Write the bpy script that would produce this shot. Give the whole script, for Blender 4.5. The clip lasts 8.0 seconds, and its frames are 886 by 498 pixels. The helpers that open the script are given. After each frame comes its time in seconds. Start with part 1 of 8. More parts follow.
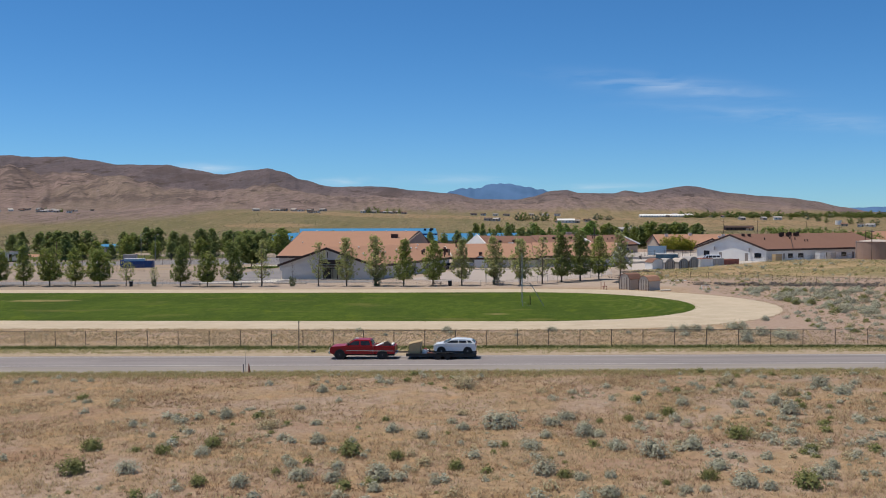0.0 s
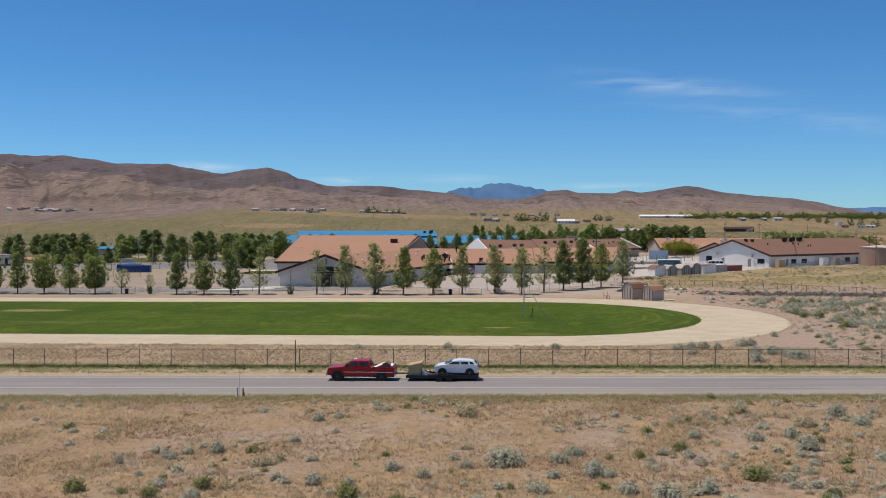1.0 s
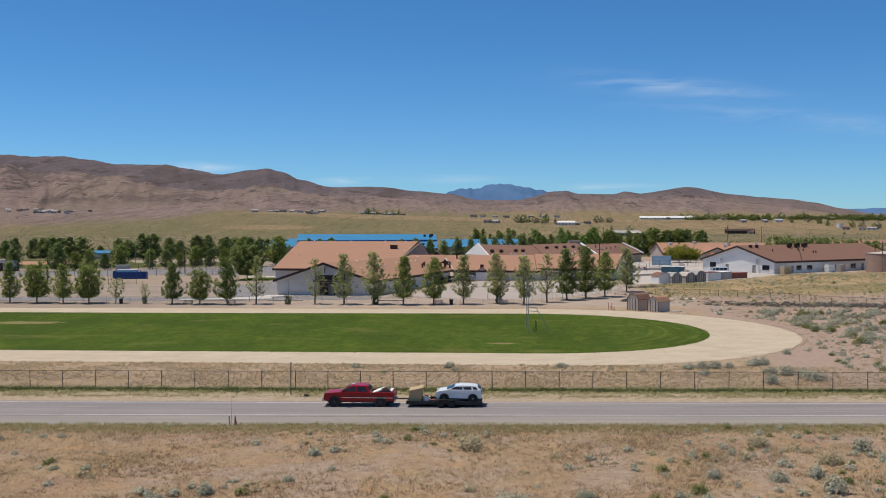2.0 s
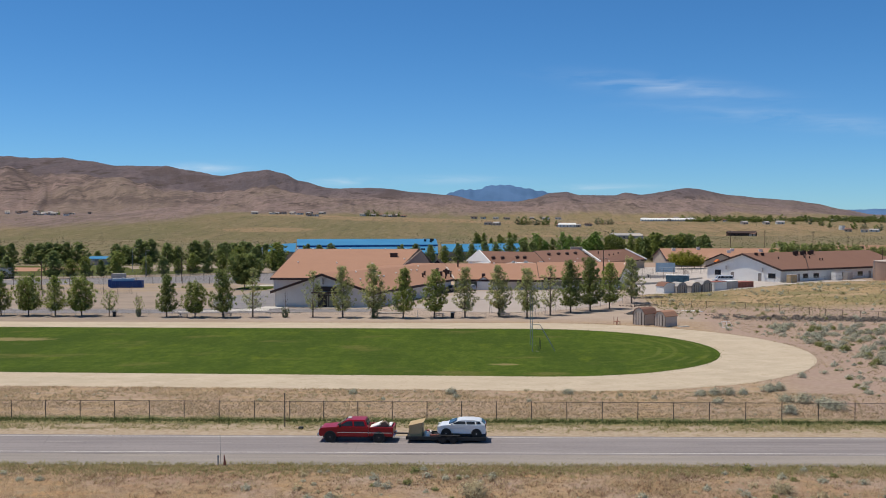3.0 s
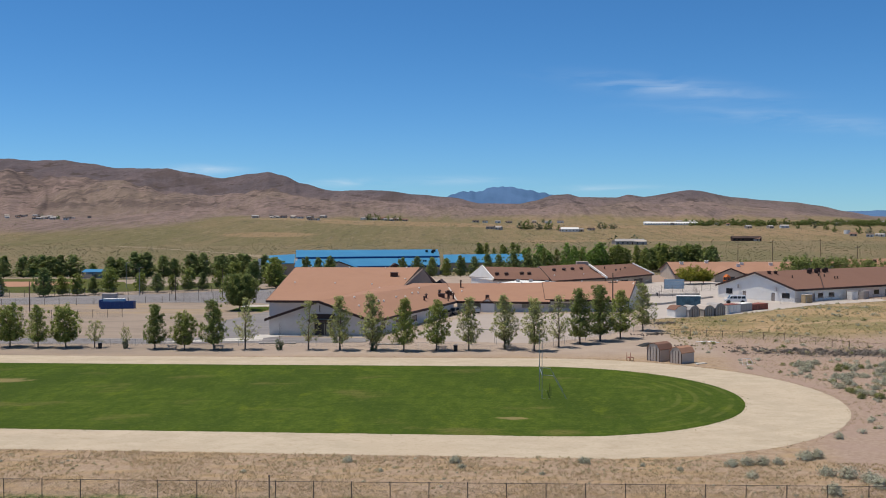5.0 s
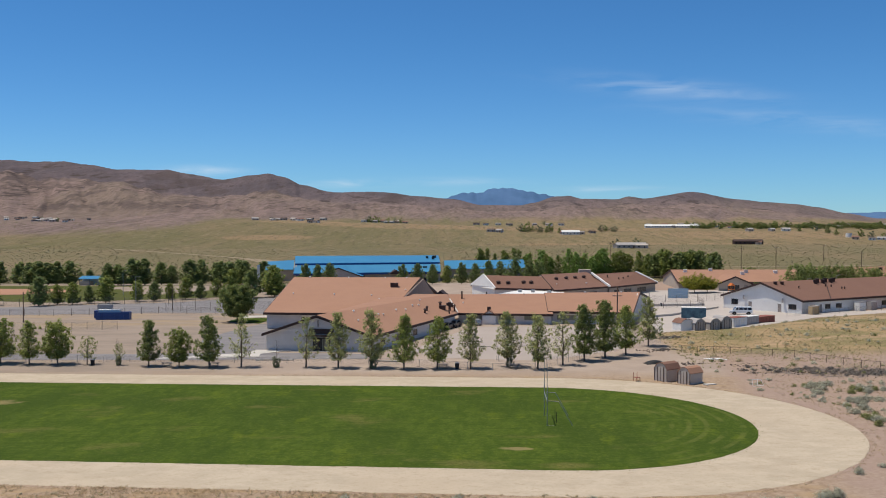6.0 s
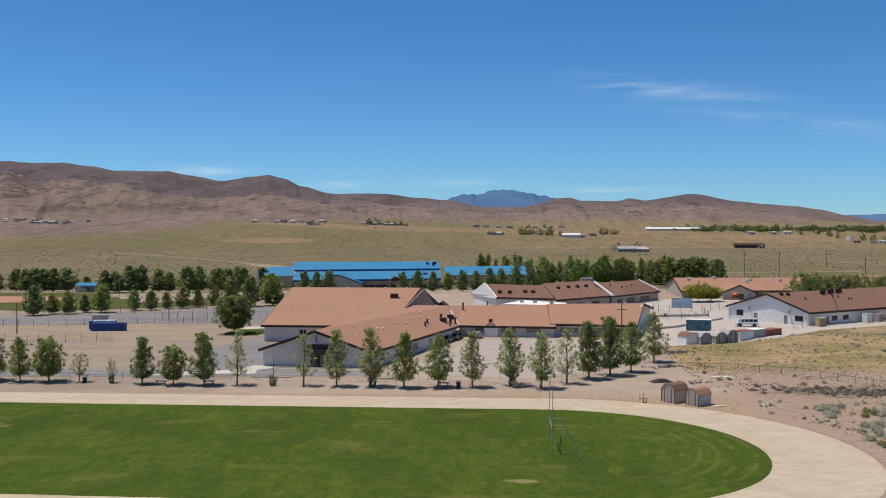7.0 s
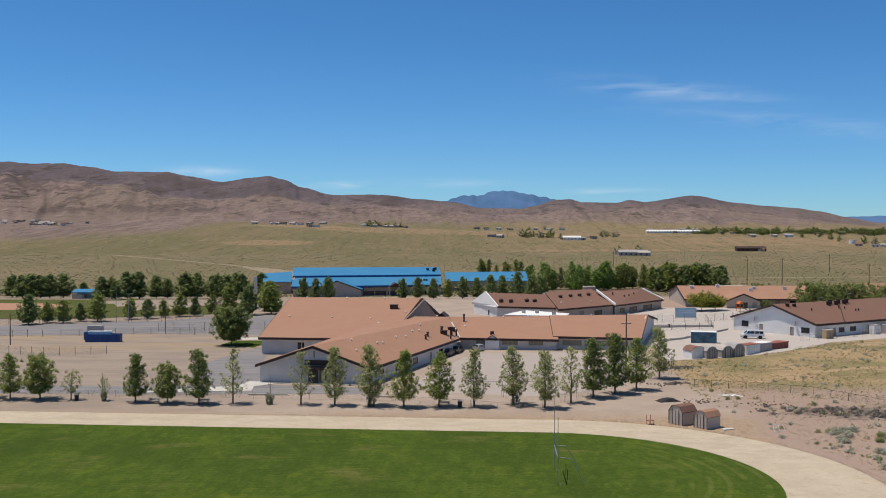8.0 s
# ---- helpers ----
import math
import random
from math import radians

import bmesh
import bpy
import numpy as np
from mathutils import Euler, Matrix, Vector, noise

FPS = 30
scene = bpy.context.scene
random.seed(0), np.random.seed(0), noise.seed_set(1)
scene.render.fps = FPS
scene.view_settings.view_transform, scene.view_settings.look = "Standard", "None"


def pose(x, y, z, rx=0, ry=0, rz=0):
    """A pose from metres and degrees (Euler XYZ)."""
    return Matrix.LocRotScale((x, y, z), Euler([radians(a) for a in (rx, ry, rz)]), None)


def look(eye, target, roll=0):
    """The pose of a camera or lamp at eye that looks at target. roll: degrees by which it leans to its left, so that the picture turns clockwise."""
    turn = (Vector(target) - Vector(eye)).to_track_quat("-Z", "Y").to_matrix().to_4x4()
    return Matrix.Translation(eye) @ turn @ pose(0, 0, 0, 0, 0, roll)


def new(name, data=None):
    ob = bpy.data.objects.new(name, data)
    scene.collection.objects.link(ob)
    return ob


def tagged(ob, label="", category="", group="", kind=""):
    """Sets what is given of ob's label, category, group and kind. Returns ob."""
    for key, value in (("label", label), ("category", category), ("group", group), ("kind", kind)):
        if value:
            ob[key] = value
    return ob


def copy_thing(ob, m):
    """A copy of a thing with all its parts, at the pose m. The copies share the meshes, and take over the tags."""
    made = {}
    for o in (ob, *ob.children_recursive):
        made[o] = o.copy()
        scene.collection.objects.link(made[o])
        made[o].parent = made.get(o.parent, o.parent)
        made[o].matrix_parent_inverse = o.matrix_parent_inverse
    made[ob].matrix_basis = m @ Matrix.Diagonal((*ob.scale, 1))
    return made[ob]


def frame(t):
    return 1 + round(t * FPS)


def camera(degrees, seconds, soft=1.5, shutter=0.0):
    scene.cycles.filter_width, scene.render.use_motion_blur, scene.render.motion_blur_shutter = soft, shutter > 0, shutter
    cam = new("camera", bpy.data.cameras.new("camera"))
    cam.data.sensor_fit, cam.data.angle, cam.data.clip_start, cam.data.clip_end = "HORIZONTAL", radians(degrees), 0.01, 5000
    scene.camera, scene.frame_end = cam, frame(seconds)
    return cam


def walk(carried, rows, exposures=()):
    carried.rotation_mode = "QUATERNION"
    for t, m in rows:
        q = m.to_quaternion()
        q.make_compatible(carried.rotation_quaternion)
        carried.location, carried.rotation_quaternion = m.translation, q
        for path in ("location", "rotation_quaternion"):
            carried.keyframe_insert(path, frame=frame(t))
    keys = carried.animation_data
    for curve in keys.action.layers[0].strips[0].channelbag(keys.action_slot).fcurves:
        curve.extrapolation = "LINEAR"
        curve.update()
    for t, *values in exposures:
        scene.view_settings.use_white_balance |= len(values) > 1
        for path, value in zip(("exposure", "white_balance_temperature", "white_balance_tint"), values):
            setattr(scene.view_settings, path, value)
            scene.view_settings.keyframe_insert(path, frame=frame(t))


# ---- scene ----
# ---- camera and its flight ----
cam = camera(48.8, 8.0, soft=1.0)
PATH = [
    (0.0, 0.000, -0.000, 12.243, 2.650, -1.657, -0.104),
    (0.5, -0.137, 1.274, 13.040, 2.629, -1.697, -0.035),
    (1.0, -0.299, 2.830, 13.797, 2.613, -1.706, 0.011),
    (1.5, -0.489, 4.615, 14.488, 2.600, -1.692, 0.031),
    (3.0, -0.952, 10.908, 17.172, 2.624, -1.639, -0.009),
    (3.5, -1.141, 13.199, 18.218, 2.647, -1.611, -0.024),
    (4.0, -1.258, 15.547, 19.342, 2.674, -1.612, -0.065),
    (4.5, -1.380, 17.819, 20.515, 2.703, -1.604, -0.074),
    (6.0, -1.878, 24.256, 23.946, 2.735, -1.532, -0.019),
    (6.5, -2.068, 26.345, 25.059, 2.740, -1.500, 0.014),
    (7.0, -2.247, 28.382, 26.191, 2.740, -1.472, 0.049),
    (7.5, -2.437, 30.429, 27.341, 2.732, -1.462, 0.089),
    (8.0, -2.635, 32.434, 28.457, 2.737, -1.437, 0.135),
]
walk(cam, [(t, pose(x, y, z, 90 + pitch, 0, yaw) @ pose(0, 0, 0, 0, 0, roll)) for t, x, y, z, yaw, pitch, roll in PATH])

# ---- sky, sun and exposure ----
SUN_ELEV, SUN_FROM = 71.0, (-0.93, 0.25)
world = bpy.data.worlds.new("sky")
scene.world = world
world.use_nodes = True
wt = world.node_tree
wt.nodes.clear()
w_out = wt.nodes.new("ShaderNodeOutputWorld")
w_bg = wt.nodes.new("ShaderNodeBackground")
w_sky = wt.nodes.new("ShaderNodeTexSky")
w_sky.sky_type, w_sky.sun_disc = "NISHITA", False
w_sky.sun_elevation = radians(SUN_ELEV)
w_sky.sun_rotation = math.atan2(SUN_FROM[0], SUN_FROM[1])
w_sky.altitude, w_sky.air_density, w_sky.dust_density, w_sky.ozone_density = 1800, 1.0, 0.0, 4.0
w_bg.inputs["Strength"].default_value = 0.084
# high desert air: deeper blue down to the horizon
CIRRUS = [(0.185, 0.1351, 0.085, 0.009, -0.1, 0.38), (0.315, 0.1019, 0.12, 0.0075, -0.09, 0.26), (-0.295, 0.0543, 0.035, 0.005, 0, 0.5), (-0.154, 0.0410, 0.045, 0.004, 0, 0.45), (-0.037, 0.0418, 0.06, 0.004, 0, 0.3), (0.123, 0.0339, 0.05, 0.003, 0, 0.4)]


def w_math(op, a, b=0.0):
    n = wt.nodes.new("ShaderNodeMath")
    n.operation = op
    for k, v in enumerate((a, b)):
        if isinstance(v, (int, float)):
            n.inputs[k].default_value = v
        else:
            wt.links.new(v, n.inputs[k])
    return n.outputs[0]


def w_blend(factor, a, b, kind="MIX"):
    n = wt.nodes.new("ShaderNodeMix")
    n.data_type, n.blend_type = "RGBA", kind
    for key, v in (("Factor", factor), ("A", a), ("B", b)):
        if isinstance(v, (int, float, tuple)):
            n.inputs[key].default_value = v
        else:
            wt.links.new(v, n.inputs[key])
    return n.outputs["Result"]


w_tc = wt.nodes.new("ShaderNodeTexCoord")
w_sep = wt.nodes.new("ShaderNodeSeparateXYZ")
wt.links.new(w_tc.outputs["Generated"], w_sep.inputs[0])
w_x, w_y, w_z = w_sep.outputs
# high desert air: deeper blue overhead, paler and milkier low down
w_low = wt.nodes.new("ShaderNodeMapRange")
w_low.interpolation_type = "SMOOTHSTEP"
for k, v in ((1, 0.0), (2, 0.22), (3, 0.0), (4, 1.0)):
    w_low.inputs[k].default_value = v
wt.links.new(w_z, w_low.inputs[0])
w_tint = w_blend(w_low.outputs[0], (0.56, 0.93, 1.27, 1), (0.44, 0.88, 1.21, 1))
w_up = wt.nodes.new("ShaderNodeMapRange")
w_up.interpolation_type = "SMOOTHSTEP"
for k, v in ((1, 0.32), (2, 0.75), (3, 0.0), (4, 1.0)):
    w_up.inputs[k].default_value = v
wt.links.new(w_z, w_up.inputs[0])
w_tint = w_blend(w_up.outputs[0], w_tint, (0.80, 0.83, 0.78, 1))
w_air = w_blend(1.0, w_sky.outputs[0], w_tint, "MULTIPLY")
# thin cirrus, drawn out along the horizon: bearing, height, half widths, tilt, strength
w_yy = w_math("MAXIMUM", w_y, 0.05)
w_a, w_e = w_math("DIVIDE", w_x, w_yy), w_math("DIVIDE", w_z, w_yy)
w_map = wt.nodes.new("ShaderNodeMapping")
w_map.inputs["Scale"].default_value = (9.0, 9.0, 60.0)
w_noise = wt.nodes.new("ShaderNodeTexNoise")
w_noise.inputs["Scale"].default_value, w_noise.inputs["Detail"].default_value = 1.7, 8.0
w_noise.inputs["Distortion"].default_value = 0.5
w_wisp = wt.nodes.new("ShaderNodeMapRange")
for k, v in ((1, 0.36), (2, 0.74), (3, 0.0), (4, 1.0)):
    w_wisp.inputs[k].default_value = v
wt.links.new(w_tc.outputs["Generated"], w_map.inputs["Vector"])
wt.links.new(w_map.outputs[0], w_noise.inputs["Vector"])
wt.links.new(w_noise.outputs[0], w_wisp.inputs[0])
w_all = 0.0
for a0, e0, wa, we, tilt, power in CIRRUS:
    da, de = w_math("SUBTRACT", w_a, a0), w_math("SUBTRACT", w_e, e0)
    de = w_math("SUBTRACT", de, w_math("MULTIPLY", da, tilt))
    qa, qe = w_math("DIVIDE", da, wa), w_math("DIVIDE", de, we)
    r2 = w_math("ADD", w_math("MULTIPLY", qa, qa), w_math("MULTIPLY", qe, qe))
    w_all = w_math("ADD", w_all, w_math("MULTIPLY", w_math("EXPONENT", w_math("MULTIPLY", r2, -1.0)), power))
w_front = w_math("GREATER_THAN", w_y, 0.05)
w_cloud = w_math("MULTIPLY", w_math("MULTIPLY", w_all, w_wisp.outputs[0]), w_front)
w_col = w_blend(w_math("MINIMUM", w_cloud, 0.8), w_air, (8.6, 9.6, 10.6, 1))
wt.links.new(w_col, w_bg.inputs["Color"])
wt.links.new(w_bg.outputs[0], w_out.inputs["Surface"])

sun = new("sun", bpy.data.lights.new("sun", "SUN"))
sun.data.energy, sun.data.angle, sun.data.color = 3.85, radians(0.53), (1.0, 0.93, 0.815)
_h = math.hypot(*SUN_FROM)
_d = Vector((SUN_FROM[0] / _h * math.cos(radians(SUN_ELEV)), SUN_FROM[1] / _h * math.cos(radians(SUN_ELEV)), math.sin(radians(SUN_ELEV))))
sun.matrix_world = look(_d * 300, (0, 0, 0))
scene.view_settings.exposure = 0.0

# ---- materials ----
class Graph:
    """A small helper round one node material."""

    def __init__(self, name):
        self.mat = bpy.data.materials.new(name)
        self.mat.use_nodes = True
        self.t = self.mat.node_tree
        self.bsdf = self.t.nodes["Principled BSDF"]
        self.pos = self.t.nodes.new("ShaderNodeNewGeometry").outputs["Position"]
        self.rand = None

    def put(self, socket, value):
        if isinstance(value, bpy.types.NodeSocket):
            self.t.links.new(value, socket)
        elif isinstance(value, tuple) and len(value) == 3 and socket.type == "RGBA":
            socket.default_value = (*value, 1)
        else:
            socket.default_value = value

    def math(self, op, a, b=0.0):
        n = self.t.nodes.new("ShaderNodeMath")
        n.operation = op
        self.put(n.inputs[0], a)
        self.put(n.inputs[1], b)
        return n.outputs[0]

    def noise(self, scale, detail=4.0, stretch=None, vec=None, rough=0.55):
        v = vec or self.pos
        if stretch:
            m = self.t.nodes.new("ShaderNodeMapping")
            m.inputs["Scale"].default_value = stretch
            self.put(m.inputs["Vector"], v)
            v = m.outputs[0]
        n = self.t.nodes.new("ShaderNodeTexNoise")
        n.inputs["Scale"].default_value, n.inputs["Detail"].default_value, n.inputs["Roughness"].default_value = scale, detail, rough
        self.put(n.inputs["Vector"], v)
        return n.outputs[0]

    def band(self, value, lo, hi, a=0.0, b=1.0):
        n = self.t.nodes.new("ShaderNodeMapRange")
        n.interpolation_type = "SMOOTHSTEP"
        for i, x in enumerate((value, lo, hi, a, b)):
            self.put(n.inputs[i], x)
        return n.outputs[0]

    def mix(self, f, a, b, kind="MIX"):
        n = self.t.nodes.new("ShaderNodeMix")
        n.data_type, n.blend_type = "RGBA", kind
        self.put(n.inputs["Factor"], f)
        self.put(n.inputs["A"], a)
        self.put(n.inputs["B"], b)
        return n.outputs["Result"]

    def axes(self):
        n = self.t.nodes.new("ShaderNodeSeparateXYZ")
        self.put(n.inputs[0], self.pos)
        return n.outputs

    def island(self):
        return self.t.nodes.new("ShaderNodeNewGeometry").outputs["Random Per Island"]

    def each(self):
        return self.t.nodes.new("ShaderNodeObjectInfo").outputs["Random"]

    def done(self, color, rough=0.8, bump=None, strength=0.3, dist=0.05, metal=0.0, spec=0.3):
        self.put(self.bsdf.inputs["Base Color"], color)
        self.put(self.bsdf.inputs["Roughness"], rough)
        self.put(self.bsdf.inputs["Metallic"], metal)
        self.put(self.bsdf.inputs["Specular IOR Level"], spec)
        if bump is not None:
            n = self.t.nodes.new("ShaderNodeBump")
            n.inputs["Strength"].default_value, n.inputs["Distance"].default_value = strength, dist
            self.put(n.inputs["Height"], bump)
            self.t.links.new(n.outputs[0], self.bsdf.inputs["Normal"])
        return self.mat


def worn(name, light, dark, big=0.4, fine=6.0, rough=0.75, metal=0.0, amount=0.55, strength=0.15, spec=0.3):
    """A surface with stains at a large scale and grain at a small one."""
    g = Graph(name)
    a, b = g.noise(big, 5), g.noise(fine, 3)
    f = g.math("MULTIPLY", g.band(g.math("ADD", g.math("MULTIPLY", a, 0.65), g.math("MULTIPLY", b, 0.35)), 0.35, 0.68), amount)
    return g.done(g.mix(f, light, dark), rough, b, strength, 0.02, metal, spec)


def leafy(name, a, b, through_=0.32):
    """Leaves: every leaf has its own shade, and lets some light through."""
    g = Graph(name)
    col = g.mix(g.island(), a, b)
    col = g.mix(g.math("MULTIPLY", g.each(), 0.35), col, tuple(0.6 * (p + q) / 2 for p, q in zip(a, b)))
    mat = g.done(col, 0.65, spec=0.25)
    tl = g.t.nodes.new("ShaderNodeBsdfTranslucent")
    g.put(tl.inputs["Color"], col)
    ms = g.t.nodes.new("ShaderNodeMixShader")
    ms.inputs[0].default_value = through_
    g.t.links.new(g.bsdf.outputs[0], ms.inputs[1])
    g.t.links.new(tl.outputs[0], ms.inputs[2])
    g.t.links.new(ms.outputs[0], g.t.nodes["Material Output"].inputs["Surface"])
    return mat


def ground_material():
    g = Graph("desert_ground")
    x, y, z = g.axes()
    wide, mid, fine = g.noise(0.035, 5), g.noise(0.22, 6), g.noise(2.2, 5)
    streak = g.noise(0.5, 5, (0.35, 1.6, 1))
    soil = g.mix(g.band(fine, 0.3, 0.7), (0.325, 0.232, 0.180), (0.405, 0.305, 0.240))
    soil = g.mix(g.band(mid, 0.35, 0.7), soil, (0.365, 0.262, 0.215))
    straw = g.mix(g.band(fine, 0.35, 0.65), (0.305, 0.205, 0.122), (0.385, 0.268, 0.160))
    straw = g.mix(g.band(streak, 0.5, 0.75), straw, (0.45, 0.275, 0.135))
    near = g.mix(g.band(g.math("ADD", g.math("MULTIPLY", mid, 0.6), g.math("MULTIPLY", wide, 0.5)), 0.44, 0.60), soil, straw)
    tuft = g.noise(0.9, 6, (1.2, 0.7, 1), rough=0.72)
    near = g.mix(g.band(tuft, 0.50, 0.66, 0.0, 0.75), near, (0.25, 0.165, 0.110))
    near = g.mix(g.band(g.noise(0.10, 5, (0.6, 1.6, 1), rough=0.6), 0.52, 0.66, 0.0, 0.65), near, (0.30, 0.185, 0.125))
    near = g.mix(g.band(g.noise(1.4, 5, (1.2, 0.7, 1), rough=0.72), 0.54, 0.70, 0.0, 0.7), near, (0.275, 0.225, 0.15))
    near = g.mix(g.band(g.noise(0.6, 6, (1.1, 0.7, 1.7), rough=0.72), 0.56, 0.72, 0.0, 0.7), near, (0.46, 0.31, 0.175))
    near = g.mix(g.band(g.noise(4.5, 5, (0.7, 1.2, 1), rough=0.75), 0.50, 0.66, 0.0, 0.65), near, (0.205, 0.140, 0.100))
    near = g.mix(g.band(g.noise(3.2, 5, (0.7, 1.2, 2), rough=0.75), 0.54, 0.68, 0.0, 0.6), near, (0.52, 0.415, 0.300))
    jit = g.math("MULTIPLY", g.math("SUBTRACT", g.noise(0.3, 5), 0.5), 3.0)
    yy = g.math("ADD", g.math("ADD", y, g.math("MULTIPLY", x, 0.02)), jit)
    verge = g.mix(g.band(fine, 0.35, 0.65), (0.44, 0.35, 0.26), (0.36, 0.275, 0.19))
    weeds = g.mix(g.band(fine, 0.4, 0.6), (0.10, 0.125, 0.04), (0.30, 0.24, 0.13))
    bank = g.mix(g.band(fine, 0.35, 0.65), (0.33, 0.235, 0.165), (0.42, 0.315, 0.23))
    bank = g.mix(g.band(g.noise(0.4, 5, (0.3, 1.5, 1)), 0.48, 0.62), bank, (0.40, 0.285, 0.175))
    bank = g.mix(g.band(tuft, 0.50, 0.66, 0.0, 0.7), bank, (0.27, 0.185, 0.12))
    yard = g.mix(g.band(g.noise(0.12, 5), 0.35, 0.65), (0.435, 0.346, 0.284), (0.37, 0.292, 0.242))
    yard = g.mix(g.band(g.math("ADD", x, g.math("MULTIPLY", jit, 4)), -38, -54, 0.0, 0.85), yard, g.mix(g.band(g.noise(0.16, 6, (0.4, 1.4, 1), rough=0.65), 0.42, 0.6), (0.338, 0.268, 0.216), (0.268, 0.217, 0.178)))
    yard = g.mix(g.band(fine, 0.45, 0.75, 0.0, 0.45), yard, (0.36, 0.275, 0.21))
    strawy = g.math("MULTIPLY", g.band(g.noise(0.11, 6, (0.4, 1.5, 1), rough=0.65), 0.46, 0.60), g.band(g.math("ADD", y, g.math("MULTIPLY", jit, 4)), 246, 258))
    yard = g.mix(g.math("MULTIPLY", g.math("MULTIPLY", strawy, 0.5), g.band(y, 292, 280)), yard, (0.42, 0.30, 0.16))
    meadow = g.mix(g.band(g.noise(0.05, 6), 0.42, 0.58), (0.375, 0.262, 0.145), (0.22, 0.19, 0.088))
    meadow = g.mix(g.band(g.noise(0.09, 6, (0.5, 1.4, 1.6), rough=0.65), 0.54, 0.64, 0.0, 0.85), meadow, (0.46, 0.315, 0.205))
    meadow = g.mix(g.band(fine, 0.45, 0.7, 0.0, 0.6), meadow, (0.41, 0.295, 0.17))
    meadow = g.mix(g.band(g.noise(0.25, 6, (0.6, 1.5, 1), rough=0.72), 0.52, 0.66, 0.0, 0.8), meadow, (0.20, 0.165, 0.085))
    plain = g.mix(g.band(g.noise(0.014, 6, (1, 0.4, 1)), 0.38, 0.64), (0.178, 0.150, 0.078), (0.225, 0.172, 0.100))
    plain = g.mix(g.band(g.noise(0.17, 5, (1, 0.35, 1), rough=0.7), 0.48, 0.66, 0.0, 0.65), plain, (0.145, 0.132, 0.065))
    plain = g.mix(g.band(g.noise(0.6, 5, (1, 0.3, 1), rough=0.75), 0.53, 0.66, 0.0, 0.5), plain, (0.30, 0.24, 0.155))
    col = g.mix(g.band(yy, 86.5, 88.0), near, verge)
    col = g.mix(g.band(yy, 92.2, 93.4), col, weeds)
    col = g.mix(g.band(yy, 95.4, 96.6), col, bank)
    col = g.mix(g.band(g.math("ADD", y, jit), 172, 184), col, yard)
    right = g.band(g.math("ADD", g.math("SUBTRACT", x, g.math("MULTIPLY", y, 0.09)), g.math("MULTIPLY", jit, 0.6)), 17, 22)
    right = g.math("MULTIPLY", right, g.band(y, 92, 99))
    col = g.mix(right, col, soil)
    hump = g.math("MULTIPLY", g.band(g.math("ADD", x, jit), 30, 36), g.band(g.math("ADD", y, jit), 196, 208))
    hump = g.math("MULTIPLY", hump, g.band(g.math("SUBTRACT", g.math("SUBTRACT", y, g.math("MULTIPLY", x, 0.72)), jit), 214, 208))
    col = g.mix(hump, col, meadow)
    sx, sy = g.math("DIVIDE", g.math("SUBTRACT", x, 57.0), 17.0), g.math("DIVIDE", g.math("SUBTRACT", y, 180.5), 5.5)
    burnt = g.band(g.math("ADD", g.math("ADD", g.math("MULTIPLY", sx, sx), g.math("MULTIPLY", sy, sy)), g.math("MULTIPLY", g.math("SUBTRACT", g.noise(0.45, 6, rough=0.7), 0.5), 5.0)), 1.0, 0.2)
    col = g.mix(g.math("MULTIPLY", burnt, 0.8), col, (0.135, 0.115, 0.105))
    col = g.mix(g.band(g.math("ADD", y, g.math("MULTIPLY", jit, 8)), 425, 455), col, plain)
    return g.done(col, 0.95, g.math("ADD", fine, g.math("MULTIPLY", g.noise(9.0, 3), 0.5)), 0.6, 0.12, spec=0.1)


# bare tan patches and green strips out on the plain: place, half widths
TAN_PATCH = [(-262, 1150, 62, 42), (-285, 1480, 70, 60), (-120, 1420, 150, 90), (90, 1390, 190, 60), (330, 1250, 150, 90), (180, 1060, 160, 40)]


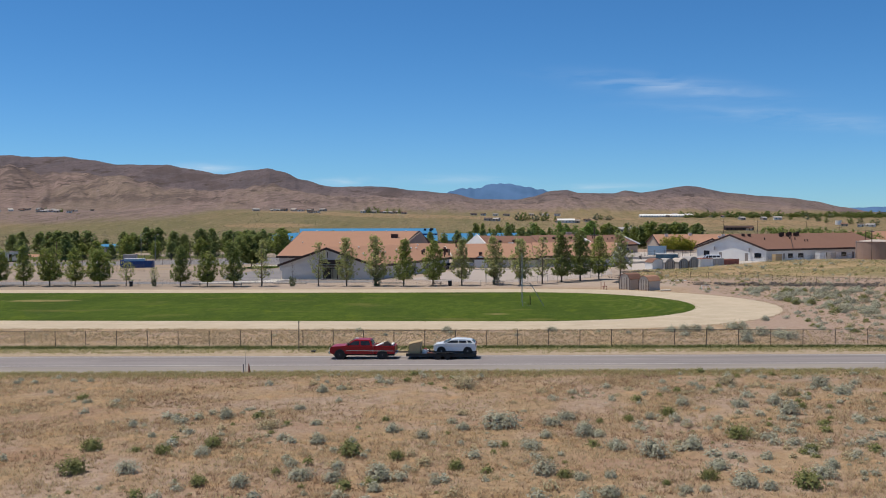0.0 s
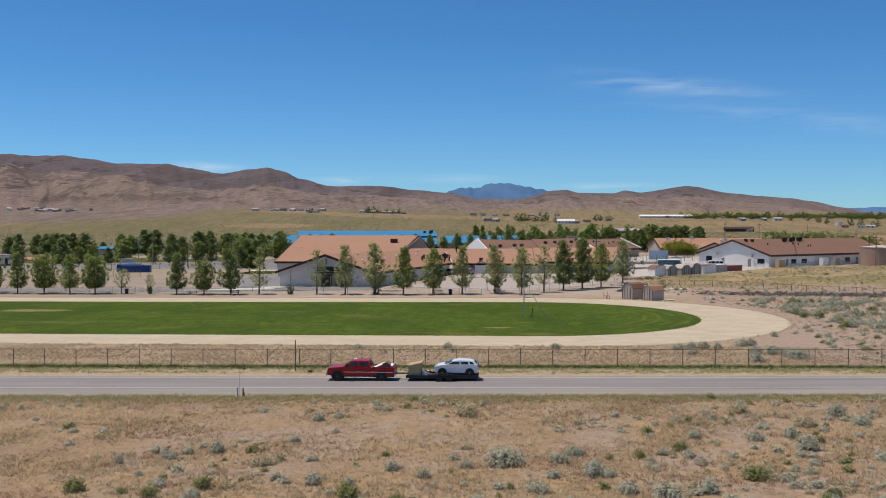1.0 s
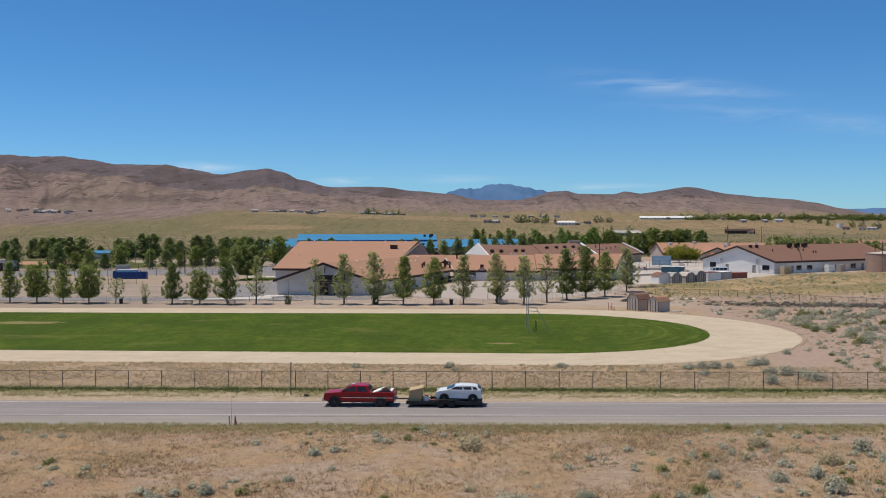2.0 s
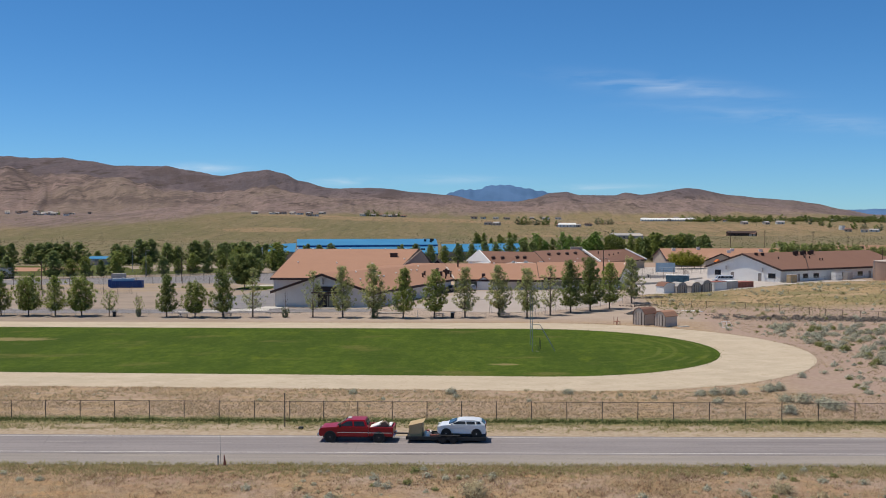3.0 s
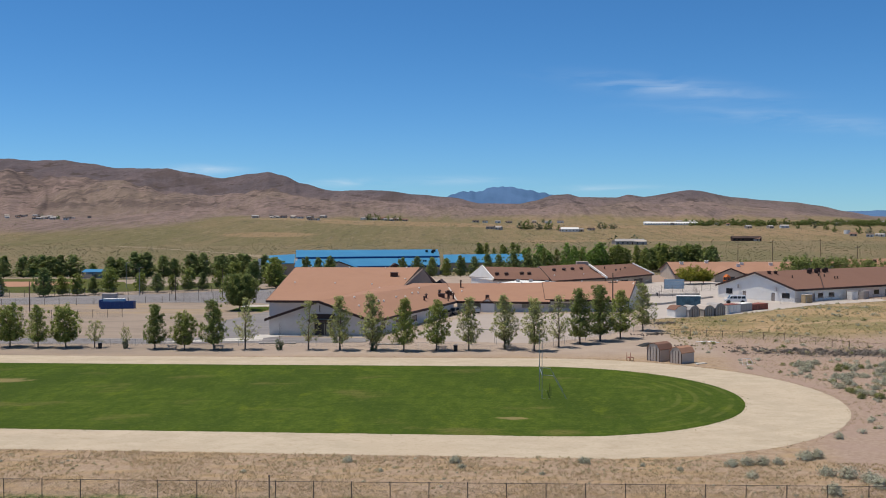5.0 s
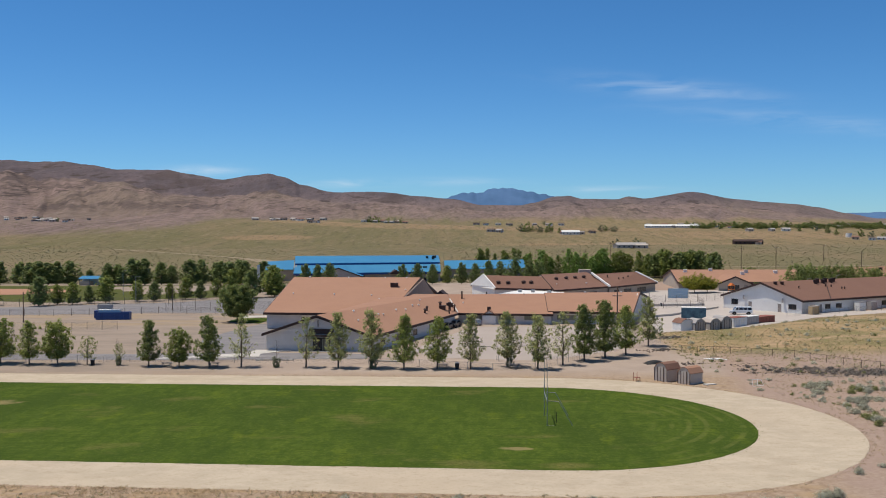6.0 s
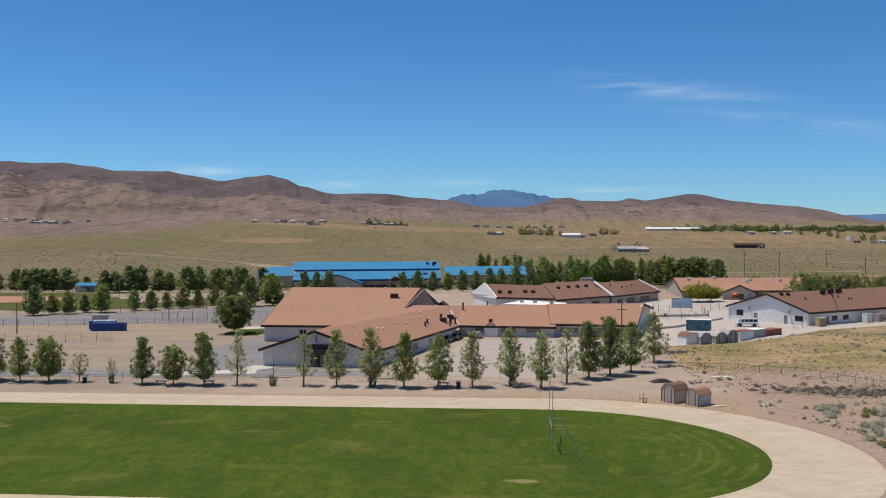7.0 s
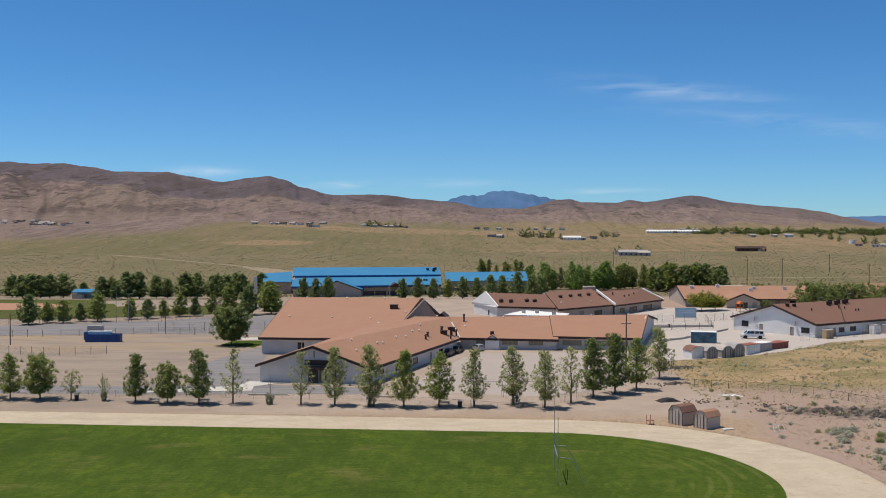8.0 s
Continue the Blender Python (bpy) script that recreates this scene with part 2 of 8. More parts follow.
def hill_material():
    g = Graph("hill_slopes")
    x, y, z = g.axes()
    far, mid, fine = g.noise(0.0030, 6, (1, 0.35, 2)), g.noise(0.014, 6, (1, 0.16, 1.5), rough=0.68), g.noise(0.085, 6, (1, 0.13, 1), rough=0.78)
    side = g.math("DIVIDE", x, y)
    low = g.mix(g.band(mid, 0.36, 0.64), (0.172, 0.152, 0.078), (0.222, 0.176, 0.100))
    low = g.mix(g.band(g.noise(0.005, 5, (0.7, 0.3, 1)), 0.52, 0.66, 0.0, 0.7), low, (0.275, 0.20, 0.125))
    low = g.mix(g.band(g.math("ADD", side, g.math("MULTIPLY", g.math("SUBTRACT", mid, 0.5), 0.12)), -0.06, 0.06, 0.0, 0.55), low, (0.31, 0.222, 0.128))
    for px, py, rx, ry in TAN_PATCH:
        ex, ey = g.math("DIVIDE", g.math("SUBTRACT", x, px), rx), g.math("DIVIDE", g.math("SUBTRACT", y, py), ry)
        rr = g.math("ADD", g.math("ADD", g.math("MULTIPLY", ex, ex), g.math("MULTIPLY", ey, ey)), g.math("MULTIPLY", g.math("SUBTRACT", mid, 0.5), 2.2))
        low = g.mix(g.band(rr, 1.15, 0.6, 0.0, 0.75), low, (0.33, 0.225, 0.135))
    low = g.mix(g.band(fine, 0.47, 0.66, 0.0, 0.75), low, (0.150, 0.138, 0.066))
    low = g.mix(g.band(g.noise(0.16, 5, (1, 0.16, 1), rough=0.75), 0.52, 0.64, 0.0, 0.55), low, (0.30, 0.235, 0.15))
    belt = g.mix(g.band(mid, 0.36, 0.66), (0.272, 0.196, 0.174), (0.210, 0.156, 0.142))
    belt = g.mix(g.band(g.noise(0.006, 5, (1, 0.3, 1)), 0.48, 0.62, 0.0, 0.5), belt, (0.225, 0.176, 0.128))
    belt = g.mix(g.band(fine, 0.44, 0.66, 0.0, 0.85), belt, (0.125, 0.096, 0.082))
    belt = g.mix(g.band(g.noise(0.11, 5, (1, 0.11, 1.4), rough=0.8), 0.53, 0.60, 0.0, 0.55), belt, (0.33, 0.24, 0.205))
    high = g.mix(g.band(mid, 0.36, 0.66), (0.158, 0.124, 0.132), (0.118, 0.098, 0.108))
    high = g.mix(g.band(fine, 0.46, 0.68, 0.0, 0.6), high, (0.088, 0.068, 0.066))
    h = g.math("ADD", z, g.math("MULTIPLY", g.math("SUBTRACT", far, 0.5), 40))
    h = g.math("ADD", h, g.math("MULTIPLY", g.math("SUBTRACT", mid, 0.5), 26))
    h = g.math("ADD", h, g.band(side, -0.26, -0.34, 0.0, 17.0))
    col = g.mix(g.band(h, 23, 36), low, belt)
    # slopes turn greyer and more purple with distance
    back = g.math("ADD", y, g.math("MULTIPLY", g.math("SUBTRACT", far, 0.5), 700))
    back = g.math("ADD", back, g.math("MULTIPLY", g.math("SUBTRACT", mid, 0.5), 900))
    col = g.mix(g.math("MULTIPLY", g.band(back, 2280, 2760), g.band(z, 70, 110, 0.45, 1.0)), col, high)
    # dark rock outcrops and ledges
    rock = g.band(g.noise(0.0062, 6, (1, 0.30, 2), rough=0.66), 0.52, 0.60, 0.0, 0.65)
    col = g.mix(g.math("MULTIPLY", rock, g.band(z, 36, 60)), col, (0.098, 0.074, 0.070))
    ledge = g.band(g.noise(0.018, 5, (0.8, 0.22, 3), rough=0.7), 0.565, 0.63, 0.0, 0.8)
    col = g.mix(g.math("MULTIPLY", ledge, g.band(z, 34, 50)), col, (0.075, 0.058, 0.052))
    col = g.mix(g.band(g.noise(0.2, 3, (1, 0.15, 1), rough=0.6), 0.58, 0.66, 0.0, 0.5), col, (0.085, 0.075, 0.055))
    return g.done(col, 0.95, g.math("ADD", g.math("MULTIPLY", mid, 0.5), g.math("MULTIPLY", fine, 0.7)), 0.5, 12.0, spec=0.05)


# worn bare spots in the turf: place and half widths
BARE = [(-71.5, 153.6, 6.5, 2.4), (1.0, 127.2, 2.2, 0.8)]


def grass_material(name="mown_grass", dry=0.0):
    g = Graph(name)
    x, y, z = g.axes()
    fine, mid, wide = g.noise(3.0, 5, rough=0.7), g.noise(0.5, 6, (1.3, 0.55, 1), rough=0.68), g.noise(0.07, 5, (1.2, 0.6, 1))
    col = g.mix(g.band(mid, 0.36, 0.62), (0.054, 0.090, 0.012), (0.090, 0.128, 0.018))
    col = g.mix(g.band(wide, 0.44, 0.62, 0.0, 0.8), col, (0.044, 0.074, 0.012))
    col = g.mix(g.band(g.noise(0.18, 6, (1.2, 0.6, 1.3), rough=0.68), 0.56, 0.68, 0.0, 0.7), col, (0.125, 0.160, 0.016))
    col = g.mix(g.band(g.noise(0.10, 5, (0.7, 1.3, 2.0)), 0.57, 0.72, 0.0, 0.75), col, (0.19, 0.16, 0.055))
    col = g.mix(g.band(g.noise(1.2, 6, (1.4, 0.5, 1), rough=0.75), 0.50, 0.66, 0.0, 0.5), col, (0.108, 0.140, 0.022))
    col = g.mix(g.band(g.noise(0.55, 6, (0.16, 1.5, 1), rough=0.72), 0.50, 0.64, 0.0, 0.45), col, (0.034, 0.062, 0.010))
    col = g.mix(g.band(g.noise(2.6, 5, (0.3, 1.3, 1.7), rough=0.78), 0.50, 0.62, 0.0, 0.65), col, (0.038, 0.066, 0.010))
    col = g.mix(g.band(g.noise(4.0, 4, (0.5, 1.2, 2.3), rough=0.78), 0.53, 0.64, 0.0, 0.6), col, (0.135, 0.160, 0.035))
    col = g.mix(g.band(fine, 0.42, 0.66, 0.0, 0.55), col, (0.050, 0.080, 0.012))
    for px, py, rx, ry in BARE:
        ex, ey = g.math("DIVIDE", g.math("SUBTRACT", x, px), rx), g.math("DIVIDE", g.math("SUBTRACT", y, py), ry)
        rr = g.math("ADD", g.math("ADD", g.math("MULTIPLY", ex, ex), g.math("MULTIPLY", ey, ey)), g.math("MULTIPLY", g.math("SUBTRACT", g.noise(0.5, 5), 0.5), 2.5))
        col = g.mix(g.band(rr, 1.1, 0.3, 0.0, 0.55), col, (0.36, 0.27, 0.14))
    dx, dy = g.math("SUBTRACT", x, 5.0), g.math("SUBTRACT", y, 142.0)
    r = g.math("SQRT", g.math("ADD", g.math("MULTIPLY", dx, dx), g.math("MULTIPLY", dy, dy)))
    mown = g.band(g.math("SINE", g.math("MULTIPLY", r, 3.1)), 0.2, 0.9)
    mown = g.math("MULTIPLY", g.math("MULTIPLY", mown, g.band(x, 14, 20)), g.band(g.noise(0.2, 3), 0.4, 0.6))
    col = g.mix(g.math("MULTIPLY", mown, 0.28), col, (0.19, 0.19, 0.055))
    if dry:
        col = g.mix(dry, col, g.mix(mid, (0.085, 0.088, 0.032), (0.14, 0.125, 0.055)))
    return g.done(col, 0.95, fine, 0.8, 0.06, spec=0.04)


def track_material():
    g = Graph("packed_sand")
    fine, mid, wide = g.noise(2.5, 5, rough=0.7), g.noise(0.3, 5, (0.7, 1.1, 1), rough=0.65), g.noise(0.06, 4)
    col = g.mix(g.band(mid, 0.35, 0.65), (0.555, 0.465, 0.355), (0.475, 0.395, 0.298))
    col = g.mix(g.band(wide, 0.45, 0.7, 0.0, 0.6), col, (0.53, 0.43, 0.32))
    col = g.mix(g.band(g.noise(0.9, 6, (0.7, 1.2, 1), rough=0.75), 0.52, 0.68, 0.0, 0.55), col, (0.40, 0.315, 0.225))
    col = g.mix(g.band(fine, 0.48, 0.74, 0.0, 0.6), col, (0.42, 0.33, 0.23))
    return g.done(col, 0.95, g.math("ADD", fine, mid), 0.5, 0.05, spec=0.1)


def asphalt_material(name, base, dust):
    g = Graph(name)
    fine, mid = g.noise(5.0, 4), g.noise(0.35, 5, (0.2, 1.6, 1))
    col = g.mix(g.band(mid, 0.35, 0.68), base, dust)
    col = g.mix(g.band(fine, 0.45, 0.75, 0.0, 0.4), col, tuple(0.75 * c for c in base))
    col = g.mix(g.band(g.noise(0.9, 5, (0.018, 2.4, 1), rough=0.7), 0.52, 0.66, 0.0, 0.4), col, tuple(0.62 * c for c in base))
    v = g.t.nodes.new("ShaderNodeTexVoronoi")
    v.feature = "DISTANCE_TO_EDGE"
    v.inputs["Scale"].default_value = 0.16
    g.put(v.inputs["Vector"], g.pos)
    col = g.mix(g.band(v.outputs["Distance"], 0.001, 0.004, 0.15, 0.0), col, (0.09, 0.085, 0.08))
    return g.done(col, 0.9, fine, 0.3, 0.02, spec=0.2)


def shingle_material(name, k, red=1.0, blue=1.0):
    g = Graph(name)
    tone = lambda *c: (k * red * c[0], k * c[1], k * blue * c[2])
    fine, mid, wide = g.noise(3.0, 5, rough=0.7), g.noise(0.35, 5), g.noise(0.08, 4)
    rows = g.t.nodes.new("ShaderNodeTexWave")
    rows.bands_direction = "Z"
    rows.inputs["Scale"].default_value, rows.inputs["Distortion"].default_value, rows.inputs["Detail"].default_value = 3.2, 1.2, 3.0
    g.put(rows.inputs["Vector"], g.pos)
    col = g.mix(g.band(mid, 0.35, 0.66), tone(0.445, 0.243, 0.147), tone(0.425, 0.231, 0.141))
    col = g.mix(g.band(wide, 0.45, 0.7, 0.0, 0.6), col, tone(0.46, 0.255, 0.158))
    col = g.mix(g.band(fine, 0.45, 0.72, 0.0, 0.5), col, tone(0.37, 0.20, 0.128))
    col = g.mix(g.math("MULTIPLY", rows.outputs[1], 0.10), col, tone(0.22, 0.115, 0.08))
    return g.done(col, 0.92, rows.outputs[1], 0.35, 0.03, spec=0.15)


def blue_metal():
    g = Graph("blue_roof_metal")
    rib = g.t.nodes.new("ShaderNodeTexWave")
    rib.bands_direction = "X"
    rib.inputs["Scale"].default_value = 0.8
    g.put(rib.inputs["Vector"], g.pos)
    col = g.mix(g.band(g.noise(0.1, 4), 0.4, 0.65), (0.045, 0.225, 0.43), (0.055, 0.25, 0.45))
    col = g.mix(g.band(g.noise(1.4, 4), 0.5, 0.8, 0.0, 0.4), col, (0.055, 0.20, 0.37))
    return g.done(col, 0.45, rib.outputs[1], 0.3, 0.04, metal=0.0, spec=0.4)


def glass_material():
    g = Graph("window_glass")
    col = g.mix(g.band(g.noise(0.7, 2), 0.4, 0.6), (0.018, 0.022, 0.028), (0.04, 0.045, 0.05))
    return g.done(col, 0.12, spec=0.4)


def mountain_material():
    g = Graph("mountain_haze_glow")
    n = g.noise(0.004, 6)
    # blue air haze, painted into both base colour and emission
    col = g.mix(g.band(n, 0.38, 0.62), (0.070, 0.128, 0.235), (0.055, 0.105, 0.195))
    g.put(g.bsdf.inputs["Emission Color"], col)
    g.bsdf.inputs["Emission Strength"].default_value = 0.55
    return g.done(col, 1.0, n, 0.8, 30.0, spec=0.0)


M_GROUND, M_HILL, M_GRASS, M_TRACK = ground_material(), hill_material(), grass_material(), track_material()
M_GRASS_DRY = grass_material("half_dry_grass", 0.65)
M_ROAD = asphalt_material("old_road_asphalt", (0.25, 0.222, 0.222), (0.295, 0.262, 0.258))
M_LOT = asphalt_material("parking_asphalt", (0.215, 0.203, 0.212), (0.285, 0.262, 0.258))
M_SHOULDER = asphalt_material("dusty_shoulder_asphalt", (0.29, 0.255, 0.235), (0.34, 0.30, 0.265))
# green weeds, their colour darkened to carry the shade at the fence foot
M_FENCEWEED = leafy("shaded_fence_weeds", (0.055, 0.080, 0.025), (0.20, 0.22, 0.075), 0.3)
M_LINE = worn("faded_road_paint", (0.58, 0.55, 0.52), (0.34, 0.30, 0.28), 1.5, 8.0, 0.85)
M_LINE_FAINT = worn("worn_road_paint", (0.36, 0.33, 0.31), (0.29, 0.26, 0.25), 1.5, 8.0, 0.85)
M_FAINT = worn("faint_dusty_track", (0.32, 0.25, 0.165), (0.26, 0.205, 0.13), 0.05, 0.6, 0.95)
M_CONCRETE = worn("pale_concrete", (0.60, 0.565, 0.52), (0.46, 0.42, 0.38), 0.3, 5.0, 0.9)
M_SHINGLE, M_BLUE, M_GLASS, M_MOUNT = shingle_material("brown_shingles", 0.95, 0.975, 1.10), blue_metal(), glass_material(), mountain_material()
M_STUCCO = worn("grey_white_stucco", (0.66, 0.63, 0.61), (0.54, 0.50, 0.48), 0.5, 9.0, 0.9)
M_WHITE = worn("white_painted_wall", (0.82, 0.81, 0.79), (0.70, 0.68, 0.65), 0.4, 8.0, 0.85)
M_TAN = worn("tan_painted_wall", (0.50, 0.43, 0.36), (0.40, 0.33, 0.27), 0.5, 9.0, 0.9)
M_TRIM = worn("dark_brown_trim", (0.075, 0.045, 0.038), (0.045, 0.028, 0.025), 1.0, 8.0, 0.7)
M_GREYWOOD = worn("weathered_grey_wood", (0.33, 0.29, 0.27), (0.21, 0.18, 0.17), 0.8, 12.0, 0.85)
M_GABLEWOOD = worn("brown_grey_gable_boards", (0.36, 0.28, 0.235), (0.24, 0.185, 0.155), 0.8, 10.0, 0.85)
M_POST = worn("rusty_steel_post", (0.16, 0.13, 0.115), (0.10, 0.08, 0.07), 2.0, 20.0, 0.65, 0.3)
M_GALV = worn("galvanised_steel", (0.42, 0.42, 0.42), (0.30, 0.30, 0.30), 2.0, 16.0, 0.5, 0.6)
M_WIRE = worn("chain_link_wire", (0.26, 0.24, 0.22), (0.17, 0.15, 0.13), 2.0, 16.0, 0.6, 0.4)
M_POLE = worn("weathered_pole_wood", (0.17, 0.12, 0.09), (0.10, 0.07, 0.055), 1.5, 14.0, 0.9)
M_BARK = worn("grey_brown_bark", (0.20, 0.155, 0.12), (0.11, 0.085, 0.065), 2.0, 18.0, 0.95)
M_LEAF = leafy("tree_leaves", (0.195, 0.250, 0.050), (0.44, 0.475, 0.150), 0.5)
M_LEAF_LIGHT = leafy("pale_green_leaves", (0.28, 0.31, 0.100), (0.58, 0.585, 0.270), 0.5)
M_LEAF_DARK = leafy("dark_green_leaves", (0.165, 0.215, 0.062), (0.36, 0.40, 0.135), 0.5)
M_LEAF_FAR = leafy("far_row_leaves", (0.185, 0.245, 0.085), (0.39, 0.44, 0.165), 0.5)
M_LEAF_YELLOW = leafy("yellow_green_leaves", (0.22, 0.24, 0.03), (0.36, 0.34, 0.05))
M_LEAF_BRIGHT = leafy("bright_green_leaves", (0.16, 0.265, 0.050), (0.30, 0.42, 0.105), 0.38)
M_SAGE = leafy("sagebrush_leaves", (0.38, 0.38, 0.28), (0.63, 0.615, 0.49), 0.38)
M_RABBIT = leafy("green_rabbitbrush", (0.175, 0.19, 0.065), (0.35, 0.355, 0.135), 0.32)
M_DRYBUSH = leafy("dry_straw_bush", (0.42, 0.36, 0.22), (0.64, 0.55, 0.36), 0.35)
M_DRYGRASS = leafy("dry_grass_blades", (0.40, 0.30, 0.19), (0.66, 0.53, 0.34), 0.45)
M_GREENWEED = leafy("roadside_weeds", (0.27, 0.265, 0.115), (0.50, 0.43, 0.22), 0.45)
M_REDGRASS = leafy("reddish_dry_grass", (0.20, 0.125, 0.085), (0.40, 0.26, 0.16), 0.35)
M_RIM = leafy("rough_rim_grass", (0.10, 0.13, 0.02), (0.24, 0.26, 0.07), 0.3)
M_BLIND = worn("pale_window_blind", (0.27, 0.27, 0.21), (0.17, 0.175, 0.15), 0.9, 6.0, 0.3)
M_RED = worn("red_car_paint", (0.36, 0.007, 0.012), (0.28, 0.006, 0.010), 1.0, 12.0, 0.3, 0.0, 0.4, 0.0, 0.35)
M_CARWHITE = worn("white_car_paint", (0.80, 0.81, 0.83), (0.70, 0.71, 0.74), 1.0, 12.0, 0.25, 0.0, 0.4, 0.0, 0.6)
M_CARGREY = worn("grey_car_paint", (0.42, 0.43, 0.45), (0.34, 0.35, 0.37), 1.0, 12.0, 0.3, 0.2, 0.4, 0.0, 0.6)
M_CARDARK = worn("dark_car_paint", (0.04, 0.045, 0.06), (0.03, 0.033, 0.04), 1.0, 12.0, 0.3, 0.2, 0.4, 0.0, 0.6)
M_TYRE = worn("black_rubber", (0.022, 0.021, 0.020), (0.045, 0.040, 0.036), 3.0, 20.0, 0.85)
M_CHROME = worn("chrome_metal", (0.60, 0.60, 0.60), (0.45, 0.45, 0.45), 3.0, 20.0, 0.25, 0.9)
M_BLACK = worn("black_plastic", (0.025, 0.025, 0.026), (0.04, 0.038, 0.037), 2.0, 15.0, 0.6)
M_LAMP = worn("clear_lamp_lens", (0.70, 0.68, 0.62), (0.60, 0.58, 0.52), 3.0, 20.0, 0.2)
M_PLY = worn("bare_plywood", (0.50, 0.37, 0.21), (0.38, 0.27, 0.15), 1.2, 10.0, 0.85)
M_BLUEPAINT = worn("navy_blue_paint", (0.025, 0.070, 0.235), (0.02, 0.05, 0.16), 0.8, 9.0, 0.5)
M_TEAL = worn("teal_mural_paint", (0.10, 0.20, 0.25), (0.035, 0.07, 0.11), 0.7, 3.0, 0.6, 0.0, 1.0)
M_PALEBLUE = worn("pale_blue_panel", (0.36, 0.52, 0.64), (0.28, 0.42, 0.54), 0.8, 8.0, 0.6)
M_RUSTRED = worn("rust_red_panel", (0.32, 0.115, 0.085), (0.24, 0.09, 0.07), 0.8, 8.0, 0.8)
M_SHEDGREY = worn("grey_shed_siding", (0.42, 0.39, 0.38), (0.32, 0.295, 0.285), 0.8, 8.0, 0.85)
M_SHEDTAN = worn("faded_tan_siding", (0.52, 0.45, 0.40), (0.42, 0.355, 0.31), 0.8, 8.0, 0.85)
M_TANK = worn("brown_tank_paint", (0.40, 0.275, 0.215), (0.32, 0.21, 0.165), 0.5, 6.0, 0.75)
M_RUBBLE = worn("burnt_grey_rubble", (0.125, 0.095, 0.080), (0.24, 0.185, 0.150), 1.2, 6.0, 0.95)
M_ORANGE = worn("orange_plastic", (0.62, 0.17, 0.03), (0.50, 0.13, 0.03), 1.0, 8.0, 0.5)
M_CLAY = worn("red_infield_clay", (0.44, 0.235, 0.15), (0.36, 0.19, 0.125), 0.3, 5.0, 0.95)
M_SHINGLE_DARK = shingle_material("dark_brown_shingles", 0.56, 0.98, 1.22)
M_YARD = worn("old_yard_paving", (0.43, 0.365, 0.325), (0.36, 0.305, 0.272), 0.1, 2.5, 0.95)
M_DUST = worn("dusty_pale_concrete", (0.51, 0.45, 0.41), (0.43, 0.375, 0.335), 0.12, 3.0, 0.95)

# ---- mesh helpers ----
def clamp(v, lo=0.0, hi=1.0):
    return max(lo, min(hi, v))


def smooth(v, lo, hi):
    k = clamp((v - lo) / (hi - lo))
    return k * k * (3 - 2 * k)


def part(name, bm, material, parent=None, label=""):
    """Link a bmesh as one mesh object, under a thing or a part."""
    me = bpy.data.meshes.new(name)
    bm.to_mesh(me)
    bm.free()
    if material:
        me.materials.append(material)
    ob = new(name, me)
    if parent:
        ob.parent = parent
    if label:
        tagged(ob, label)
    return ob


def soup(name, verts, faces, material, parent=None, label=""):
    """One mesh from made points and faces."""
    me = bpy.data.meshes.new(name)
    me.from_pydata([tuple(v) for v in verts], [], [tuple(f) for f in faces])
    me.materials.append(material)
    ob = new(name, me)
    if parent:
        ob.parent = parent
    if label:
        tagged(ob, label)
    return ob


def root(name, x, y, z, turn=0.0, label="", category="", group="", kind=""):
    ob = new(name)
    ob.matrix_basis = pose(x, y, z, 0, 0, turn)
    ob.empty_display_size = 0.2
    return tagged(ob, label, category, group, kind)


def add_box(bm, x0, x1, y0, y1, z0, z1, bevel=0.0):
    m = Matrix.Translation(((x0 + x1) / 2, (y0 + y1) / 2, (z0 + z1) / 2)) @ Matrix.Diagonal((x1 - x0, y1 - y0, z1 - z0, 1))
    made = bmesh.ops.create_cube(bm, size=1, matrix=m)["verts"]
    if bevel:
        edges = list({e for v in made for e in v.link_edges})
        bmesh.ops.bevel(bm, geom=edges, offset=bevel, segments=2, affect="EDGES", profile=0.6)
    return bm


def box(x0, x1, y0, y1, z0, z1, bevel=0.0):
    return add_box(bmesh.new(), x0, x1, y0, y1, z0, z1, bevel)


def add_bar(bm, p, q, r, seg=8, r2=None):
    """A round bar from p to q, tapered to r2."""
    p, q = Vector(p), Vector(q)
    d = q - p
    m = Matrix.Translation((p + q) / 2) @ d.to_track_quat("Z", "Y").to_matrix().to_4x4()
    bmesh.ops.create_cone(bm, cap_ends=True, segments=seg, radius1=r, radius2=r if r2 is None else r2, depth=d.length, matrix=m)
    return bm


def bar(p, q, r, seg=8, r2=None):
    return add_bar(bmesh.new(), p, q, r, seg, r2)


def add_prism(bm, ring, shift):
    """A solid from a ring of points and the same ring moved by shift."""
    shift = Vector(shift)
    a = [bm.verts.new(Vector(p)) for p in ring]
    b = [bm.verts.new(Vector(p) + shift) for p in ring]
    bm.faces.new(a)
    bm.faces.new(list(reversed(b)))
    for i in range(len(a)):
        j = (i + 1) % len(a)
        bm.faces.new((a[j], a[i], b[i], b[j]))
    bmesh.ops.recalc_face_normals(bm, faces=bm.faces)
    return bm


def prism(ring, shift):
    return add_prism(bmesh.new(), ring, shift)


